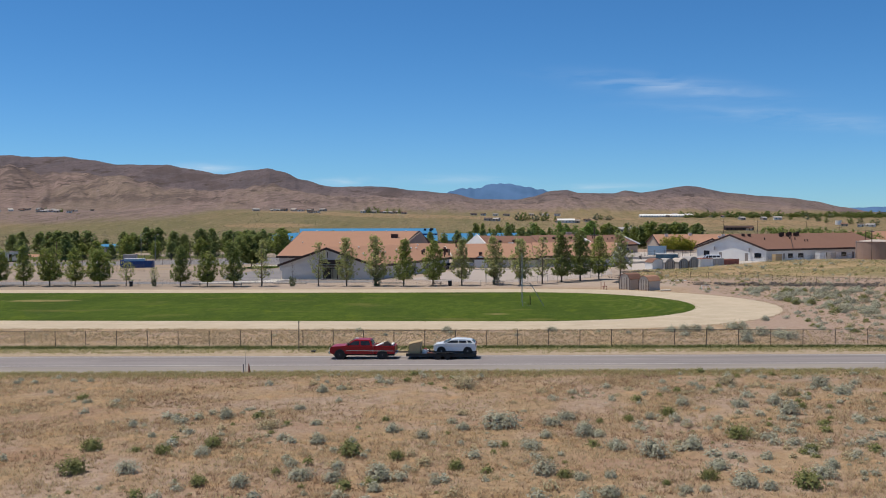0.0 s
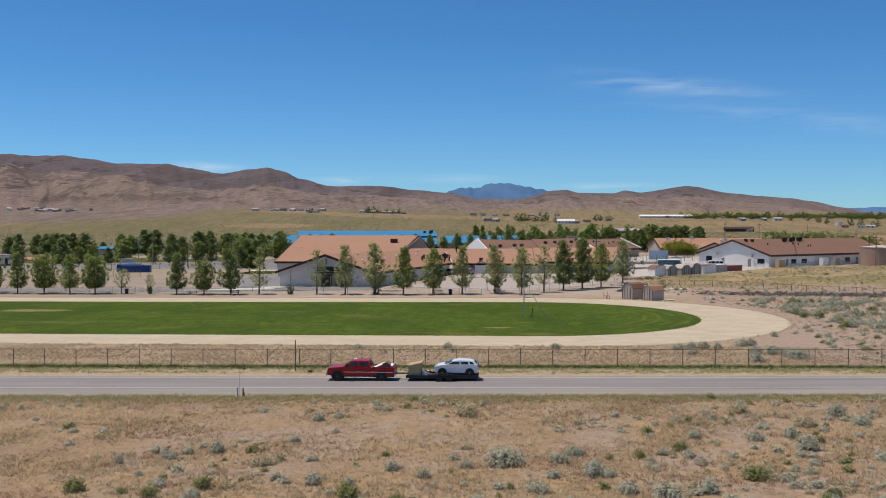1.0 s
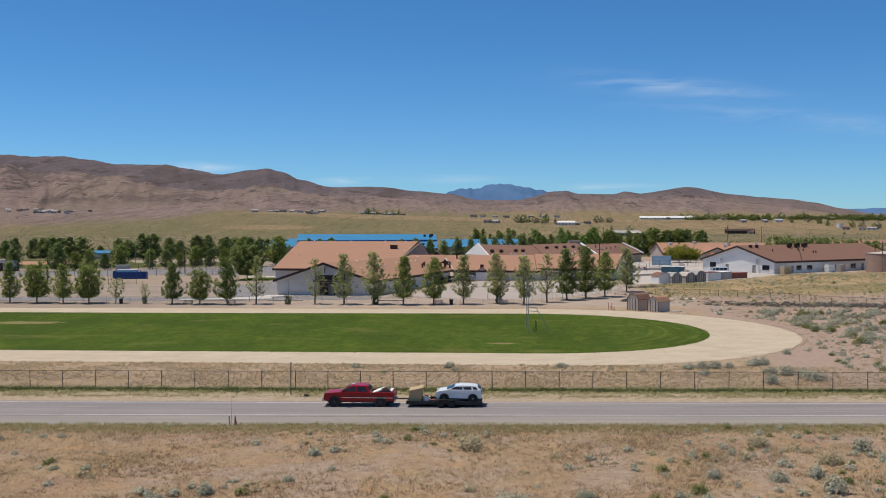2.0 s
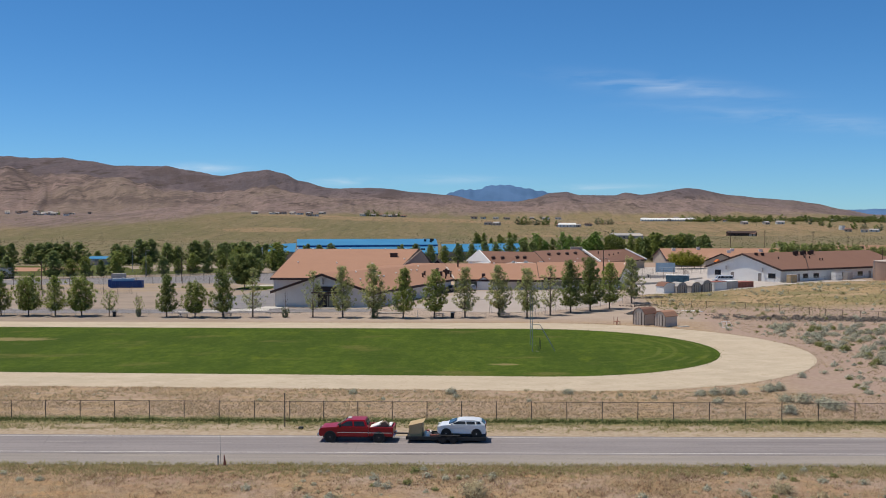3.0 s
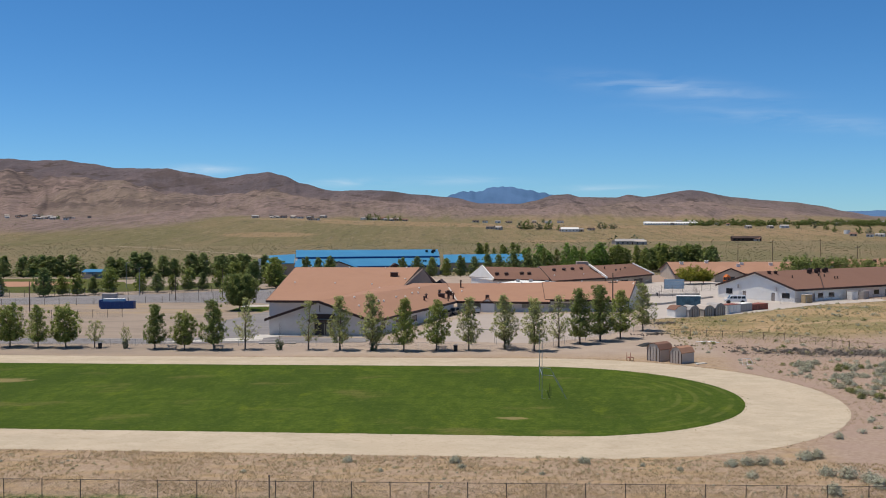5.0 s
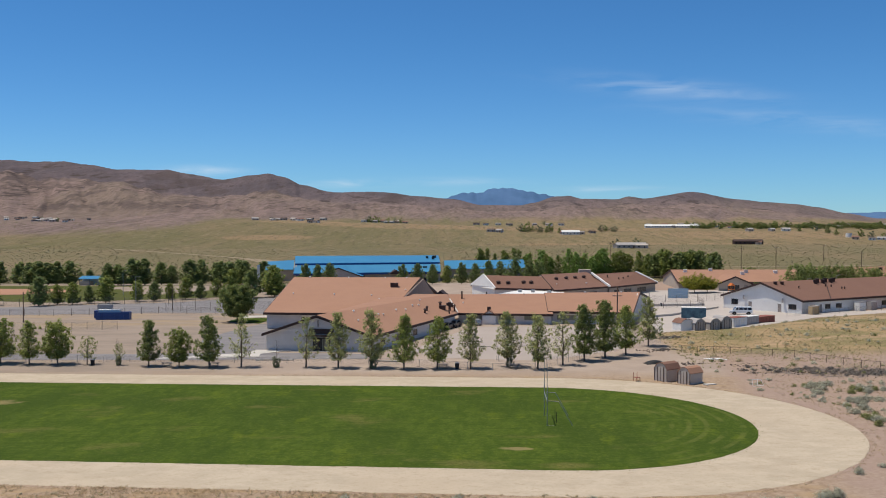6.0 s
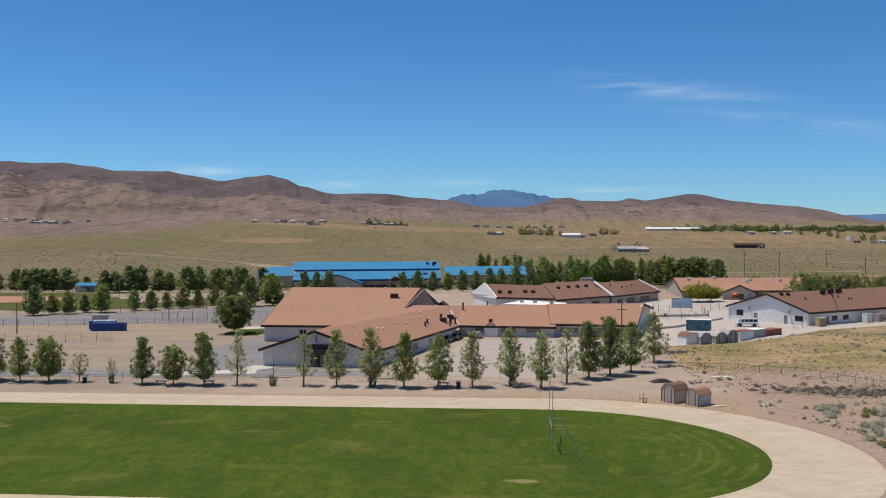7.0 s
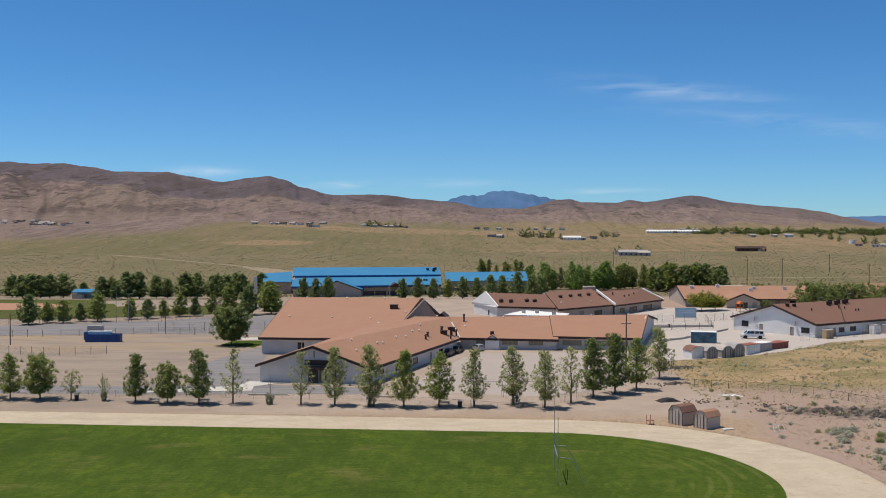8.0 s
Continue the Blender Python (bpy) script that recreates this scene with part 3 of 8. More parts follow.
# ---- the lie of the land ----
def gz(x, y):
    """Height of the ground: a gentle cross slope, a little steeper by the road, a low grassy rise by the white hall,
    and a dip under the sports centre as fitted to the camera's view.
    """
    xc = 140 * math.tanh(x / 140)
    z = 0.0085 * xc + 0.0047 * xc * clamp((97 - y) / 16)
    rise = 1.5 * math.exp(-((x - 78) / 30) ** 2) * smooth(y, 196, 226) * (1 - smooth(y - 0.72 * x, 195, 210))
    return z + rise - 1.6 * smooth(y, 400, 446) * (1 - smooth(y, 540, 820))


def axis_lines(spans):
    out = []
    for a, b, n in spans:
        out += [a + (b - a) * i / n for i in range(n)]
    return out + [spans[-1][1]]


def build_ground():
    xs = axis_lines([(-2600, -900, 17), (-900, -300, 24), (-300, -131, 30), (-131, 131, 131), (131, 300, 30), (300, 900, 24), (900, 2600, 17)])
    ys = axis_lines([(-400, -40, 12), (-40, 33, 18), (33, 331, 149), (331, 700, 50), (700, 1500, 40), (1500, 4900, 34)])
    verts = []
    for y in ys:
        for x in xs:
            z = gz(x, y)
            rough = (1 - smooth(y, 74, 78.5)) + smooth(x, 42, 50) * smooth(y, 97, 105) * (1 - smooth(y, 240, 262))
            z += rough * 0.16 * (noise.noise((x * 0.22, y * 0.22, 0.3)) + 0.6 * noise.noise((x * 0.7, y * 0.7, 4.1)))
            verts.append((x, y, z))
    n = len(xs)
    faces = [(j * n + i, j * n + i + 1, (j + 1) * n + i + 1, (j + 1) * n + i) for j in range(len(ys) - 1) for i in range(n - 1)]
    ob = soup("ground", verts, faces, M_GROUND)
    ob.data.polygons.foreach_set("use_smooth", [True] * len(faces))
    return tagged(ob, "dry pinkish desert soil with straw-coloured grass", "ground", kind="structure")


build_ground()


# skyline of the hills and crest of the nearer slopes: bearing (x per y) and rise per metre of distance
SKYLINE = [(-0.80, 0.060), (-0.55, 0.0665), (-0.50, 0.0672), (-0.471, 0.0650), (-0.442, 0.0657), (-0.413, 0.0615), (-0.384, 0.0566), (-0.332, 0.0560), (-0.309, 0.0517), (-0.274, 0.0455),
           (-0.245, 0.0499), (-0.228, 0.0518), (-0.211, 0.0481), (-0.193, 0.0396), (-0.161, 0.0318), (-0.112, 0.0322), (-0.072, 0.0273), (-0.037, 0.0243), (-0.010, 0.0180), (0.03, 0.0175),
           (0.044, 0.0203), (0.064, 0.0265), (0.079, 0.0276), (0.092, 0.0243), (0.128, 0.0238), (0.139, 0.0268), (0.154, 0.0246), (0.203, 0.0316), (0.246, 0.0238), (0.275, 0.0207),
           (0.304, 0.0186), (0.327, 0.0152), (0.356, 0.0088), (0.385, 0.0036), (0.42, 0.003), (0.8, 0.004)]
FORELAND = [(-0.80, 0.052), (-0.50, 0.0590), (-0.465, 0.0525), (-0.44, 0.0500), (-0.40, 0.0455), (-0.378, 0.0480), (-0.355, 0.0425), (-0.33, 0.0350), (-0.295, 0.0330), (-0.262, 0.0345),
            (-0.228, 0.0375), (-0.19, 0.0285), (-0.15, 0.0255), (-0.10, 0.0262), (-0.05, 0.0205), (0.0, 0.0150), (0.044, 0.0165), (0.079, 0.0225), (0.11, 0.0185), (0.139, 0.0222), (0.17, 0.0215),
            (0.203, 0.0262), (0.24, 0.0205), (0.30, 0.0160), (0.35, 0.0085), (0.385, 0.005), (0.8, 0.003)]


def along(line, a):
    for (a0, h0), (a1, h1) in zip(line, line[1:]):
        if a <= a1:
            k = clamp((a - a0) / (a1 - a0))
            return h0 + (h1 - h0) * (k * k * (3 - 2 * k) * 0.6 + 0.4 * k)
    return line[-1][1]


def hill_z(a, d):
    """Height of the slope and the hills, at a bearing a and d metres out: a fan, a nearer crest, a dip and the skyline behind."""
    top = along(SKYLINE, a) * 3000 + 28
    fore = along(FORELAND, a) * 2350 + 14
    crest_d = 2350 + 160 * noise.noise((a * 9, 0.4, 5.5))
    foot = 30 * smooth(d, 930, 1560) * (0.65 + 0.35 * smooth(-a, -0.1, 0.3))
    z = -1.2 + foot + (fore - foot) * smooth(d, 1450, crest_d + 120) ** 1.25
    z -= 0.12 * fore * smooth(d, crest_d + 40, crest_d + 260)
    z += (top - 0.88 * fore) * smooth(d, crest_d + 150, 3150) ** 1.1
    fold = noise.fractal((a * 16, d / 600, 1.7), 1.0, 2.0, 4)
    spur = 1 - abs(noise.noise((a * 34 + 0.9 * fold, d / 1100, 8.2))) * 2.2
    spur2 = 1 - abs(noise.noise((a * 85 + 0.7 * fold, d / 500, 2.9))) * 2.2
    crest = 1 - smooth(d, 2800, 3130)
    z += smooth(d, 1450, 1900) * crest * (0.050 * top * fold + 0.050 * fore * (spur - 0.45) + 0.030 * fore * (spur2 - 0.4))
    z += (1 - crest) * (1.3 * noise.noise((a * 260, 3.3, d / 500)) + 1.6 * noise.noise((a * 90, 1.1, d / 500))) * smooth(top, 60, 150)
    return z - 0.22 * top * smooth(d, 3200, 4000)


def land_z(x, y):
    return gz(x, y) if y < 905 else max(gz(x, y), hill_z(x / y, y))


def build_hills():
    """The slope beyond the plain and the range of hills, in rays from the camera's start, fitted to its view."""
    rays = [-0.78 + 1.56 * i / 760 for i in range(761)]
    dist = [900 + 600 * j / 16 for j in range(16)] + [1500 + 1680 * j / 84 for j in range(85)] + [3350, 3600, 4000]
    verts = [(a * d, d, hill_z(a, d)) for d in dist for a in rays]
    n = len(rays)
    faces = [(j * n + i, j * n + i + 1, (j + 1) * n + i + 1, (j + 1) * n + i) for j in range(len(dist) - 1) for i in range(n - 1)]
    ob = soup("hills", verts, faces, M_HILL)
    ob.data.polygons.foreach_set("use_smooth", [True] * len(faces))
    tagged(ob, "bare brown desert hills rising from an olive plain", "hills", kind="structure")


build_hills()


def far_ridge(name, a0, a1, d, height, seed, label):
    """A far mountain: a ridge with spurs, the blue haze of the air painted in and glowing."""
    rings, cols = 16, 120
    verts = []
    for j in range(rings):
        k = j / (rings - 1)
        for i in range(cols):
            u = i / (cols - 1)
            a = a0 + (a1 - a0) * u
            crest = height(u) * (1 + k ** 4 * (0.07 * noise.noise((u * 30, seed, 0.2)) + 0.06 * noise.noise((u * 9, seed, 0.7))))
            spur = 40 * noise.noise((u * 17, k * 2.0, seed)) * k * (1 - k) * 2
            verts.append((a * d, d - 500 + 500 * k, -30 + (crest + 30) * k ** 0.8 + spur))
    faces = [(j * cols + i, j * cols + i + 1, (j + 1) * cols + i + 1, (j + 1) * cols + i) for j in range(rings - 1) for i in range(cols - 1)]
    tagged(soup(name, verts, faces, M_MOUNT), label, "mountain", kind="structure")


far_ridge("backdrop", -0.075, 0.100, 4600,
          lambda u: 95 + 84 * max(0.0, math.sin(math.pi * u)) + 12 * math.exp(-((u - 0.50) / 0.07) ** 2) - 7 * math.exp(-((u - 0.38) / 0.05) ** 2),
          3.1, "distant mountain with painted blue haze behind the brown hills")
far_ridge("backdrop_1", 0.335, 0.62, 4700, lambda u: 76 - 30 * abs(u - 0.25), 6.4, "low far ridge with painted blue haze at the edge of the plain")


# ---- sheets on the ground: road, track, field, lots ----
ROAD_SLOPE = -0.022


def lane(name, y0, y1, x0, x1, lift, material, label, category, ragged=0.0, parent=None, dashes=None):
    xs = [x0 + i * 1.0 for i in range(int(x1 - x0) + 1)]
    cuts = sorted({y0, y1, *[c for c in (81.0, 97.0) if y0 < c < y1]})
    verts, faces = [], []
    for x in xs:
        for c in cuts:
            yy = c + ROAD_SLOPE * x
            if ragged and c in (y0, y1):
                yy += ragged * (noise.noise((x * 0.35, c, 0.2)) + 0.6 * noise.noise((x * 1.3, c, 3.0)))
            verts.append((x, yy, gz(x, yy) + lift))
    n = len(cuts)
    for i in range(len(xs) - 1):
        if dashes and (xs[i] % dashes[1]) >= dashes[0]:
            continue
        for j in range(n - 1):
            faces.append((i * n + j, (i + 1) * n + j, (i + 1) * n + j + 1, i * n + j + 1))
    return tagged(soup(name, verts, faces, material, parent), label, category, kind="structure")


lane("road", 82.1, 88.35, -420, 420, 0.05, M_ROAD, "worn grey two-lane asphalt road with faded lines", "road", 0.12)
lane("road_shoulder", 79.0, 82.35, -420, 420, 0.04, M_SHOULDER, "dusty worn asphalt shoulder of the road", "road shoulder", 0.45)
lane("road_marking", 87.74, 87.90, -420, 420, 0.056, M_LINE, "faded white edge line of the road", "road marking")
lane("road_marking_1", 82.62, 82.78, -420, 420, 0.056, M_LINE, "faded white edge line of the road", "road marking")
lane("road_marking_2", 85.75, 85.85, -420, 420, 0.056, M_LINE_FAINT, "faded broken centre line of the road", "road marking", dashes=(3, 12))


def stadium(name, cx, r, lift, material, label, category, ragged):
    """A field with one round end, its axis turned a little from the road."""
    step = [-170 + 0.5 * i for i in range(int((cx + 170) / 0.5))] + [cx + r * math.sin(math.pi / 2 * k / 120) for k in range(121)]
    rows = [-1.0, -0.985, -0.9, -0.6, -0.3, 0.0, 0.3, 0.6, 0.9, 0.985, 1.0]
    verts, faces, cols = [], [], len(rows) - 1
    for i, x in enumerate(step):
        half = r if x <= cx else math.sqrt(max(0.0, r * r - (x - cx) ** 2))
        mid = 142 - 0.06 * (x - 5)
        for j in range(cols + 1):
            k = rows[j]
            wob = ragged * (noise.noise((x * 0.25, k * 3, 7.7)) + 0.7 * noise.noise((x * 0.9, k * 3, 1.7)) + 0.5 * noise.noise((x * 2.3, k * 3, 4.4))) if j in (0, cols) else 0.0
            y = mid + k * half + wob
            verts.append((x, y, gz(x, y) + (lift if 0 < j < cols else -0.06)))
    for i in range(len(step) - 1):
        for j in range(cols):
            a, b = i * (cols + 1) + j, (i + 1) * (cols + 1) + j
            faces.append((a, b, b + 1, a + 1))
    return tagged(soup(name, verts, faces, material), label, category, kind="structure")


stadium("running_track", 7.2, 33.0, 0.035, M_TRACK, "pale sandy dirt track round the playing field", "track", 0.55)
stadium("sports_field", 5.0, 24.0, 0.07, M_GRASS, "green mown playing field with dry patches", "field", 0.4)


def sheet(name, ring, lift, material, label, category):
    bm = bmesh.new()
    dense = []
    for (x0, y0), (x1, y1) in zip(ring, ring[1:] + ring[:1]):
        n = max(1, int(math.hypot(x1 - x0, y1 - y0) / 4))
        for i in range(n):
            x, y = x0 + (x1 - x0) * i / n, y0 + (y1 - y0) * i / n
            x += 0.35 * noise.noise((x * 0.3, y * 0.3, 2.0))
            y += 0.35 * noise.noise((x * 0.3, y * 0.3, 9.0))
            dense.append((x, y, gz(x, y) + lift))
    bm.faces.new([bm.verts.new(p) for p in dense])
    bmesh.ops.triangulate(bm, faces=bm.faces)
    bmesh.ops.recalc_face_normals(bm, faces=bm.faces)
    if sum(f.normal.z for f in bm.faces) < 0:
        bmesh.ops.reverse_faces(bm, faces=bm.faces)
    return tagged(part(name, bm, material), label, category, kind="structure")


sheet("parking_lot", [(-150, 281), (-120, 282), (-95, 288), (-66, 286), (-58, 278), (-52, 290), (-52, 340), (-84, 338), (-100, 322), (-150, 303)],
      0.03, M_LOT, "grey asphalt parking lot with dusty edges", "parking lot")
sheet("side_lot", [(-62, 226), (-58.5, 212), (-52, 205.5), (-44.5, 206.5), (-52, 246), (-51, 262), (-57, 257), (-60.5, 240)], 0.03, M_LOT, "grey asphalt lot beside the school hall", "parking lot")
sheet("front_lane", [(-120, 196), (-62, 195), (-24, 196), (-22.5, 202.5), (-44, 204.8), (-52, 205.2), (-66, 203), (-120, 205)], 0.035, M_LOT, "dusty grey asphalt lane before the school", "lane")
sheet("play_yard", [(-17, 206), (-10, 197), (7, 193.5), (15, 200), (22, 208), (28, 220), (30, 250), (-6, 249)], 0.03, M_YARD, "old pinkish-grey paved play yard before the school", "yard")
sheet("pavement", [(-61.5, 196.2), (-43.5, 198.6), (-45, 207), (-24, 204), (-24, 205.4), (-46.5, 208.6), (-47.2, 204), (-61.5, 197.6)], 0.09, M_CONCRETE,
      "pale concrete walk beside the school", "pavement")
sheet("pavement_1", [(-66, 272), (-52, 276), (-52, 281), (-68, 277)], 0.07, M_CONCRETE, "pale concrete walk beside the lawn", "pavement")
sheet("lawn", [(-67, 262), (-57.5, 258), (-57, 272), (-66, 271)], 0.06, M_GRASS, "small green lawn by the car park", "lawn")
sheet("back_field", [(-235, 350), (-140, 322), (-84, 346), (-88, 400), (-100, 412), (-150, 404), (-235, 400)], 0.03, M_GRASS_DRY, "green sports field behind the car park", "field")
sheet("infield", [(-215, 352), (-165, 356), (-150, 372), (-165, 384), (-215, 386)], 0.06, M_CLAY, "reddish clay infield of a ball field", "field")
sheet("back_road", [(-260, 402), (-150, 408), (-90, 416), (60, 470), (60, 476), (-92, 424), (-150, 414), (-260, 408)], 0.03, M_FAINT, "pale dusty road behind the trees", "road")
sheet("school_court", [(34, 258), (58, 268), (63, 298), (104, 328), (112, 350), (104, 364), (55, 366), (36, 330), (28, 302)], 0.03, M_DUST,
      "pale concrete play court between the school halls", "court")
sheet("service_yard", [(34, 236), (60, 246), (78, 268), (104, 282), (104, 290), (76, 275), (62, 296), (36, 264)], 0.045, M_DUST, "dusty pale service yard beside the white hall", "yard")

# ---- buildings ----
def lerp(p, q, k):
    return tuple(a + (b - a) * k for a, b in zip(p, q))


def wall_with_openings(p, q, z0, z1, holes, thick, material, parent, name="wall", peak=None, label=""):
    """A wall from p to q (plan), with openings (from, to, low, high) along it that go right through, and a gable above if peak is given."""
    L = math.hypot(q[0] - p[0], q[1] - p[1])
    bm = bmesh.new()
    cuts = sorted({0.0, L, *[h[0] for h in holes], *[h[1] for h in holes]})
    for a, b in zip(cuts, cuts[1:]):
        if b - a < 1e-4:
            continue
        solid, low = [], z0
        for h in sorted((h for h in holes if h[0] <= a + 1e-6 and h[1] >= b - 1e-6), key=lambda h: h[2]):
            if h[2] > low:
                solid.append((low, h[2]))
            low = h[3]
        if low < z1:
            solid.append((low, z1))
        for lo, hi in solid:
            add_box(bm, a, b, 0.0, thick, lo, hi)
    if peak is not None:
        at, top = peak
        add_prism(bm, [(0, 0, z1), (L, 0, z1), (at * L, 0, top)], (0, thick, 0))
    bmesh.ops.remove_doubles(bm, verts=bm.verts, dist=1e-4)
    turn = math.atan2(q[1] - p[1], q[0] - p[0])
    bmesh.ops.transform(bm, matrix=Matrix.Translation((p[0], p[1], 0)) @ Matrix.Rotation(turn, 4, "Z"), verts=bm.verts)
    return part(name, bm, material, parent, label)


def fit_opening(p, q, hole, parent, kind, trim, glass=None):
    """A window with a pane and a sill, or a door with a handle, set back in its opening."""
    turn = Matrix.Translation((p[0], p[1], 0)) @ Matrix.Rotation(math.atan2(q[1] - p[1], q[0] - p[0]), 4, "Z")
    a, b, lo, hi = hole
    bm = bmesh.new()
    for x0, x1, z0, z1 in ((a, a + 0.07, lo, hi), (b - 0.07, b, lo, hi), (a + 0.07, b - 0.07, hi - 0.07, hi), (a + 0.07, b - 0.07, lo, lo + 0.07)):
        add_box(bm, x0, x1, 0.06, 0.14, z0, z1)
    if kind == "window":
        n = max(1, round((b - a) / 1.1))
        for i in range(1, n):
            x = a + (b - a) * i / n
            add_box(bm, x - 0.03, x + 0.03, 0.07, 0.13, lo + 0.07, hi - 0.07)
    bmesh.ops.transform(bm, matrix=turn, verts=bm.verts)
    fr = part(kind, bm, trim, parent)
    bm = box(a + 0.07, b - 0.07, 0.09, 0.12, lo + 0.07, hi - 0.07)
    bmesh.ops.transform(bm, matrix=turn, verts=bm.verts)
    if kind == "window":
        part("pane", bm, glass or M_GLASS, fr)
        bm = box(a - 0.08, b + 0.08, -0.07, 0.1, lo - 0.07, lo, 0.01)
        bmesh.ops.transform(bm, matrix=turn, verts=bm.verts)
        part("sill", bm, trim, fr)
    else:
        part("door_leaf", bm, M_GREYWOOD if kind == "door" else M_GLASS, fr)
        bm = box(b - 0.25, b - 0.15, 0.0, 0.09, lo + 0.95, lo + 1.1)
        bmesh.ops.transform(bm, matrix=turn, verts=bm.verts)
        part("handle", bm, M_CHROME, fr)
    return fr


def roof_slab(name, e0, e1, r0, r1, parent, material, thick=0.18):
    ring = [Vector(e0), Vector(e1), Vector(r1), Vector(r0)]
    return part(name, prism([v + Vector((0, 0, 0.0)) for v in ring], (0, 0, thick)), material, parent)


def fascia(p, q, parent, high=0.48, deep=0.12, out=(0, 0)):
    p, q = Vector(p), Vector(q)
    side = Vector((out[0], out[1], 0)) * deep
    ring = [p + Vector((0, 0, -high + 0.14)), q + Vector((0, 0, -high + 0.14)), q + Vector((0, 0, 0.16)), p + Vector((0, 0, 0.16))]
    return part("fascia", prism(ring, side), M_TRIM, parent)


def away(p, q):
    """The unit normal in plan, to the right of the way from p to q."""
    dx, dy = q[0] - p[0], q[1] - p[1]
    L = math.hypot(dx, dy)
    return dy / L, -dx / L


def hall(name, f, r, b, ground, wall, roof, label, category="building", over=(0.9, 0.9, 0.6), front=(), side=(), far_side=(), base=None, trim=None, fascias=True, gable_wall=None, glass=None):
    """A gabled building. f, r, b: the two ends of the front eave, the ridge and the back eave, as seen from the front, left end first.
    front, side, far_side: openings (kind, from, to, low, high) in the front wall, the left end wall and the right one."""
    trim = trim or M_TRIM
    (f0, f1), (r0, r1), (b0, b1) = f, r, b
    ob = root(name, *(base or (lerp(f0, b1, 0.5)[0], lerp(f0, b1, 0.5)[1])), 0, label=label, category=category)
    ob.matrix_basis = Matrix.Identity(4)
    roof_slab("roof_slope", f0, f1, r0, r1, ob, roof)
    roof_slab("roof_slope", b1, b0, r1, r0, ob, roof)
    if fascias:
        fascia(f0, f1, ob, out=away(f0, f1))
        for e, k in ((f0, r0), (b0, r0)):
            fascia(e, k, ob, out=away(b0, f0))
        for e, k in ((f1, r1), (b1, r1)):
            fascia(e, k, ob, out=tuple(away(f1, b1)))
    # walls stand in under the eaves
    c0, c1, d1, d0 = [Vector(p[:2]) for p in (f0, f1, b1, b0)]
    ax, dp = (c1 - c0).normalized(), (d0 - c0).normalized()
    w0 = c0 + ax * over[2] + dp * over[0]
    w1 = c1 - ax * over[2] + (d1 - c1).normalized() * over[0]
    v1 = d1 - ax * over[2] - (d1 - c1).normalized() * over[1]
    v0 = d0 + ax * over[2] - dp * over[1]
    slope = (r0[2] - f0[2]) / max(1e-3, abs((Vector(r0[:2]) - c0).dot(dp)))
    top = f0[2] + slope * over[0] - 0.02
    topb = b0[2] + (r0[2] - b0[2]) * over[1] / max(1e-3, (d0 - Vector(r0[:2])).length) - 0.02
    zf, zb = min(top, topb), min(top, topb)
    thick = 0.25
    holes = [(o[1], o[2], ground + o[3], ground + o[4]) for o in front]
    wall_with_openings(w0, w1, ground - 0.4, top, holes, thick, wall, ob)
    for o, h in zip(front, holes):
        fit_opening(w0, w1, h, ob, o[0], trim, glass)
    gw = gable_wall or wall
    # left end: seen from outside it runs from the back corner to the front one
    holes = [(o[1], o[2], ground + o[3], ground + o[4]) for o in side]
    e0, e1 = v0 + (w0 - v0).normalized() * 0.0, w0 - (w0 - v0).normalized() * (thick + 0.003)
    pk = (Vector(r0[:2]) - d0).length / max(1e-3, (c0 - d0).length)
    wall_with_openings(e0, e1, ground - 0.4, zf, holes, thick, gw, ob, peak=(clamp(pk, 0.1, 0.9), r0[2] - 0.03))
    for o, h in zip(side, holes):
        fit_opening(e0, e1, h, ob, o[0], trim)
    e0, e1 = w1 + (v1 - w1).normalized() * (thick + 0.003), v1
    holes = [(o[1], o[2], ground + o[3], ground + o[4]) for o in far_side]
    wall_with_openings(e0, e1, ground - 0.4, zf, holes, thick, gw, ob, peak=(clamp(1 - pk, 0.1, 0.9), r1[2] - 0.03))
    for o, h in zip(far_side, holes):
        fit_opening(e0, e1, h, ob, o[0], trim)
    wall_with_openings(v1 - ax * (thick + 0.003), v0 + ax * (thick + 0.003), ground - 0.4, topb, [], thick, wall, ob)
    return ob


def settle(ob, x, y, z):
    """Put a thing's Empty at its base, and leave its parts where they stand."""
    ob.matrix_basis = Matrix.Translation((x, y, z))
    for c in ob.children:
        c.matrix_parent_inverse = Matrix.Translation((-x, -y, -z))


def on_roof(f, r, u, v):
    """The place u along a front slope and v of the way up it."""
    a, b = lerp(f[0], f[1], u), lerp(r[0], r[1], u)
    return Vector(lerp(a, b, v)) + Vector((0, 0, 0.18))


def cap_vent(parent, at, size=0.25):
    bm = bar(at, at + Vector((0, 0, 0.22)), size * 0.45, 10)
    add_bar(bm, at + Vector((0, 0, 0.22)), at + Vector((0, 0, 0.38)), size, 12, size * 0.55)
    part("vent_cap", bm, M_WHITE, parent, "small white roof vent")


def box_vent(parent, at, w, d, h, material=None):
    bm = box(at.x - w / 2, at.x + w / 2, at.y - d / 2, at.y + d / 2, at.z - 0.25, at.z + h, 0.03)
    add_box(bm, at.x - w / 2 - 0.1, at.x + w / 2 + 0.1, at.y - d / 2 - 0.1, at.y + d / 2 + 0.1, at.z + h, at.z + h + 0.12, 0.02)
    part("roof_vent", bm, material or M_TRIM, parent, "dark brown metal roof vent")


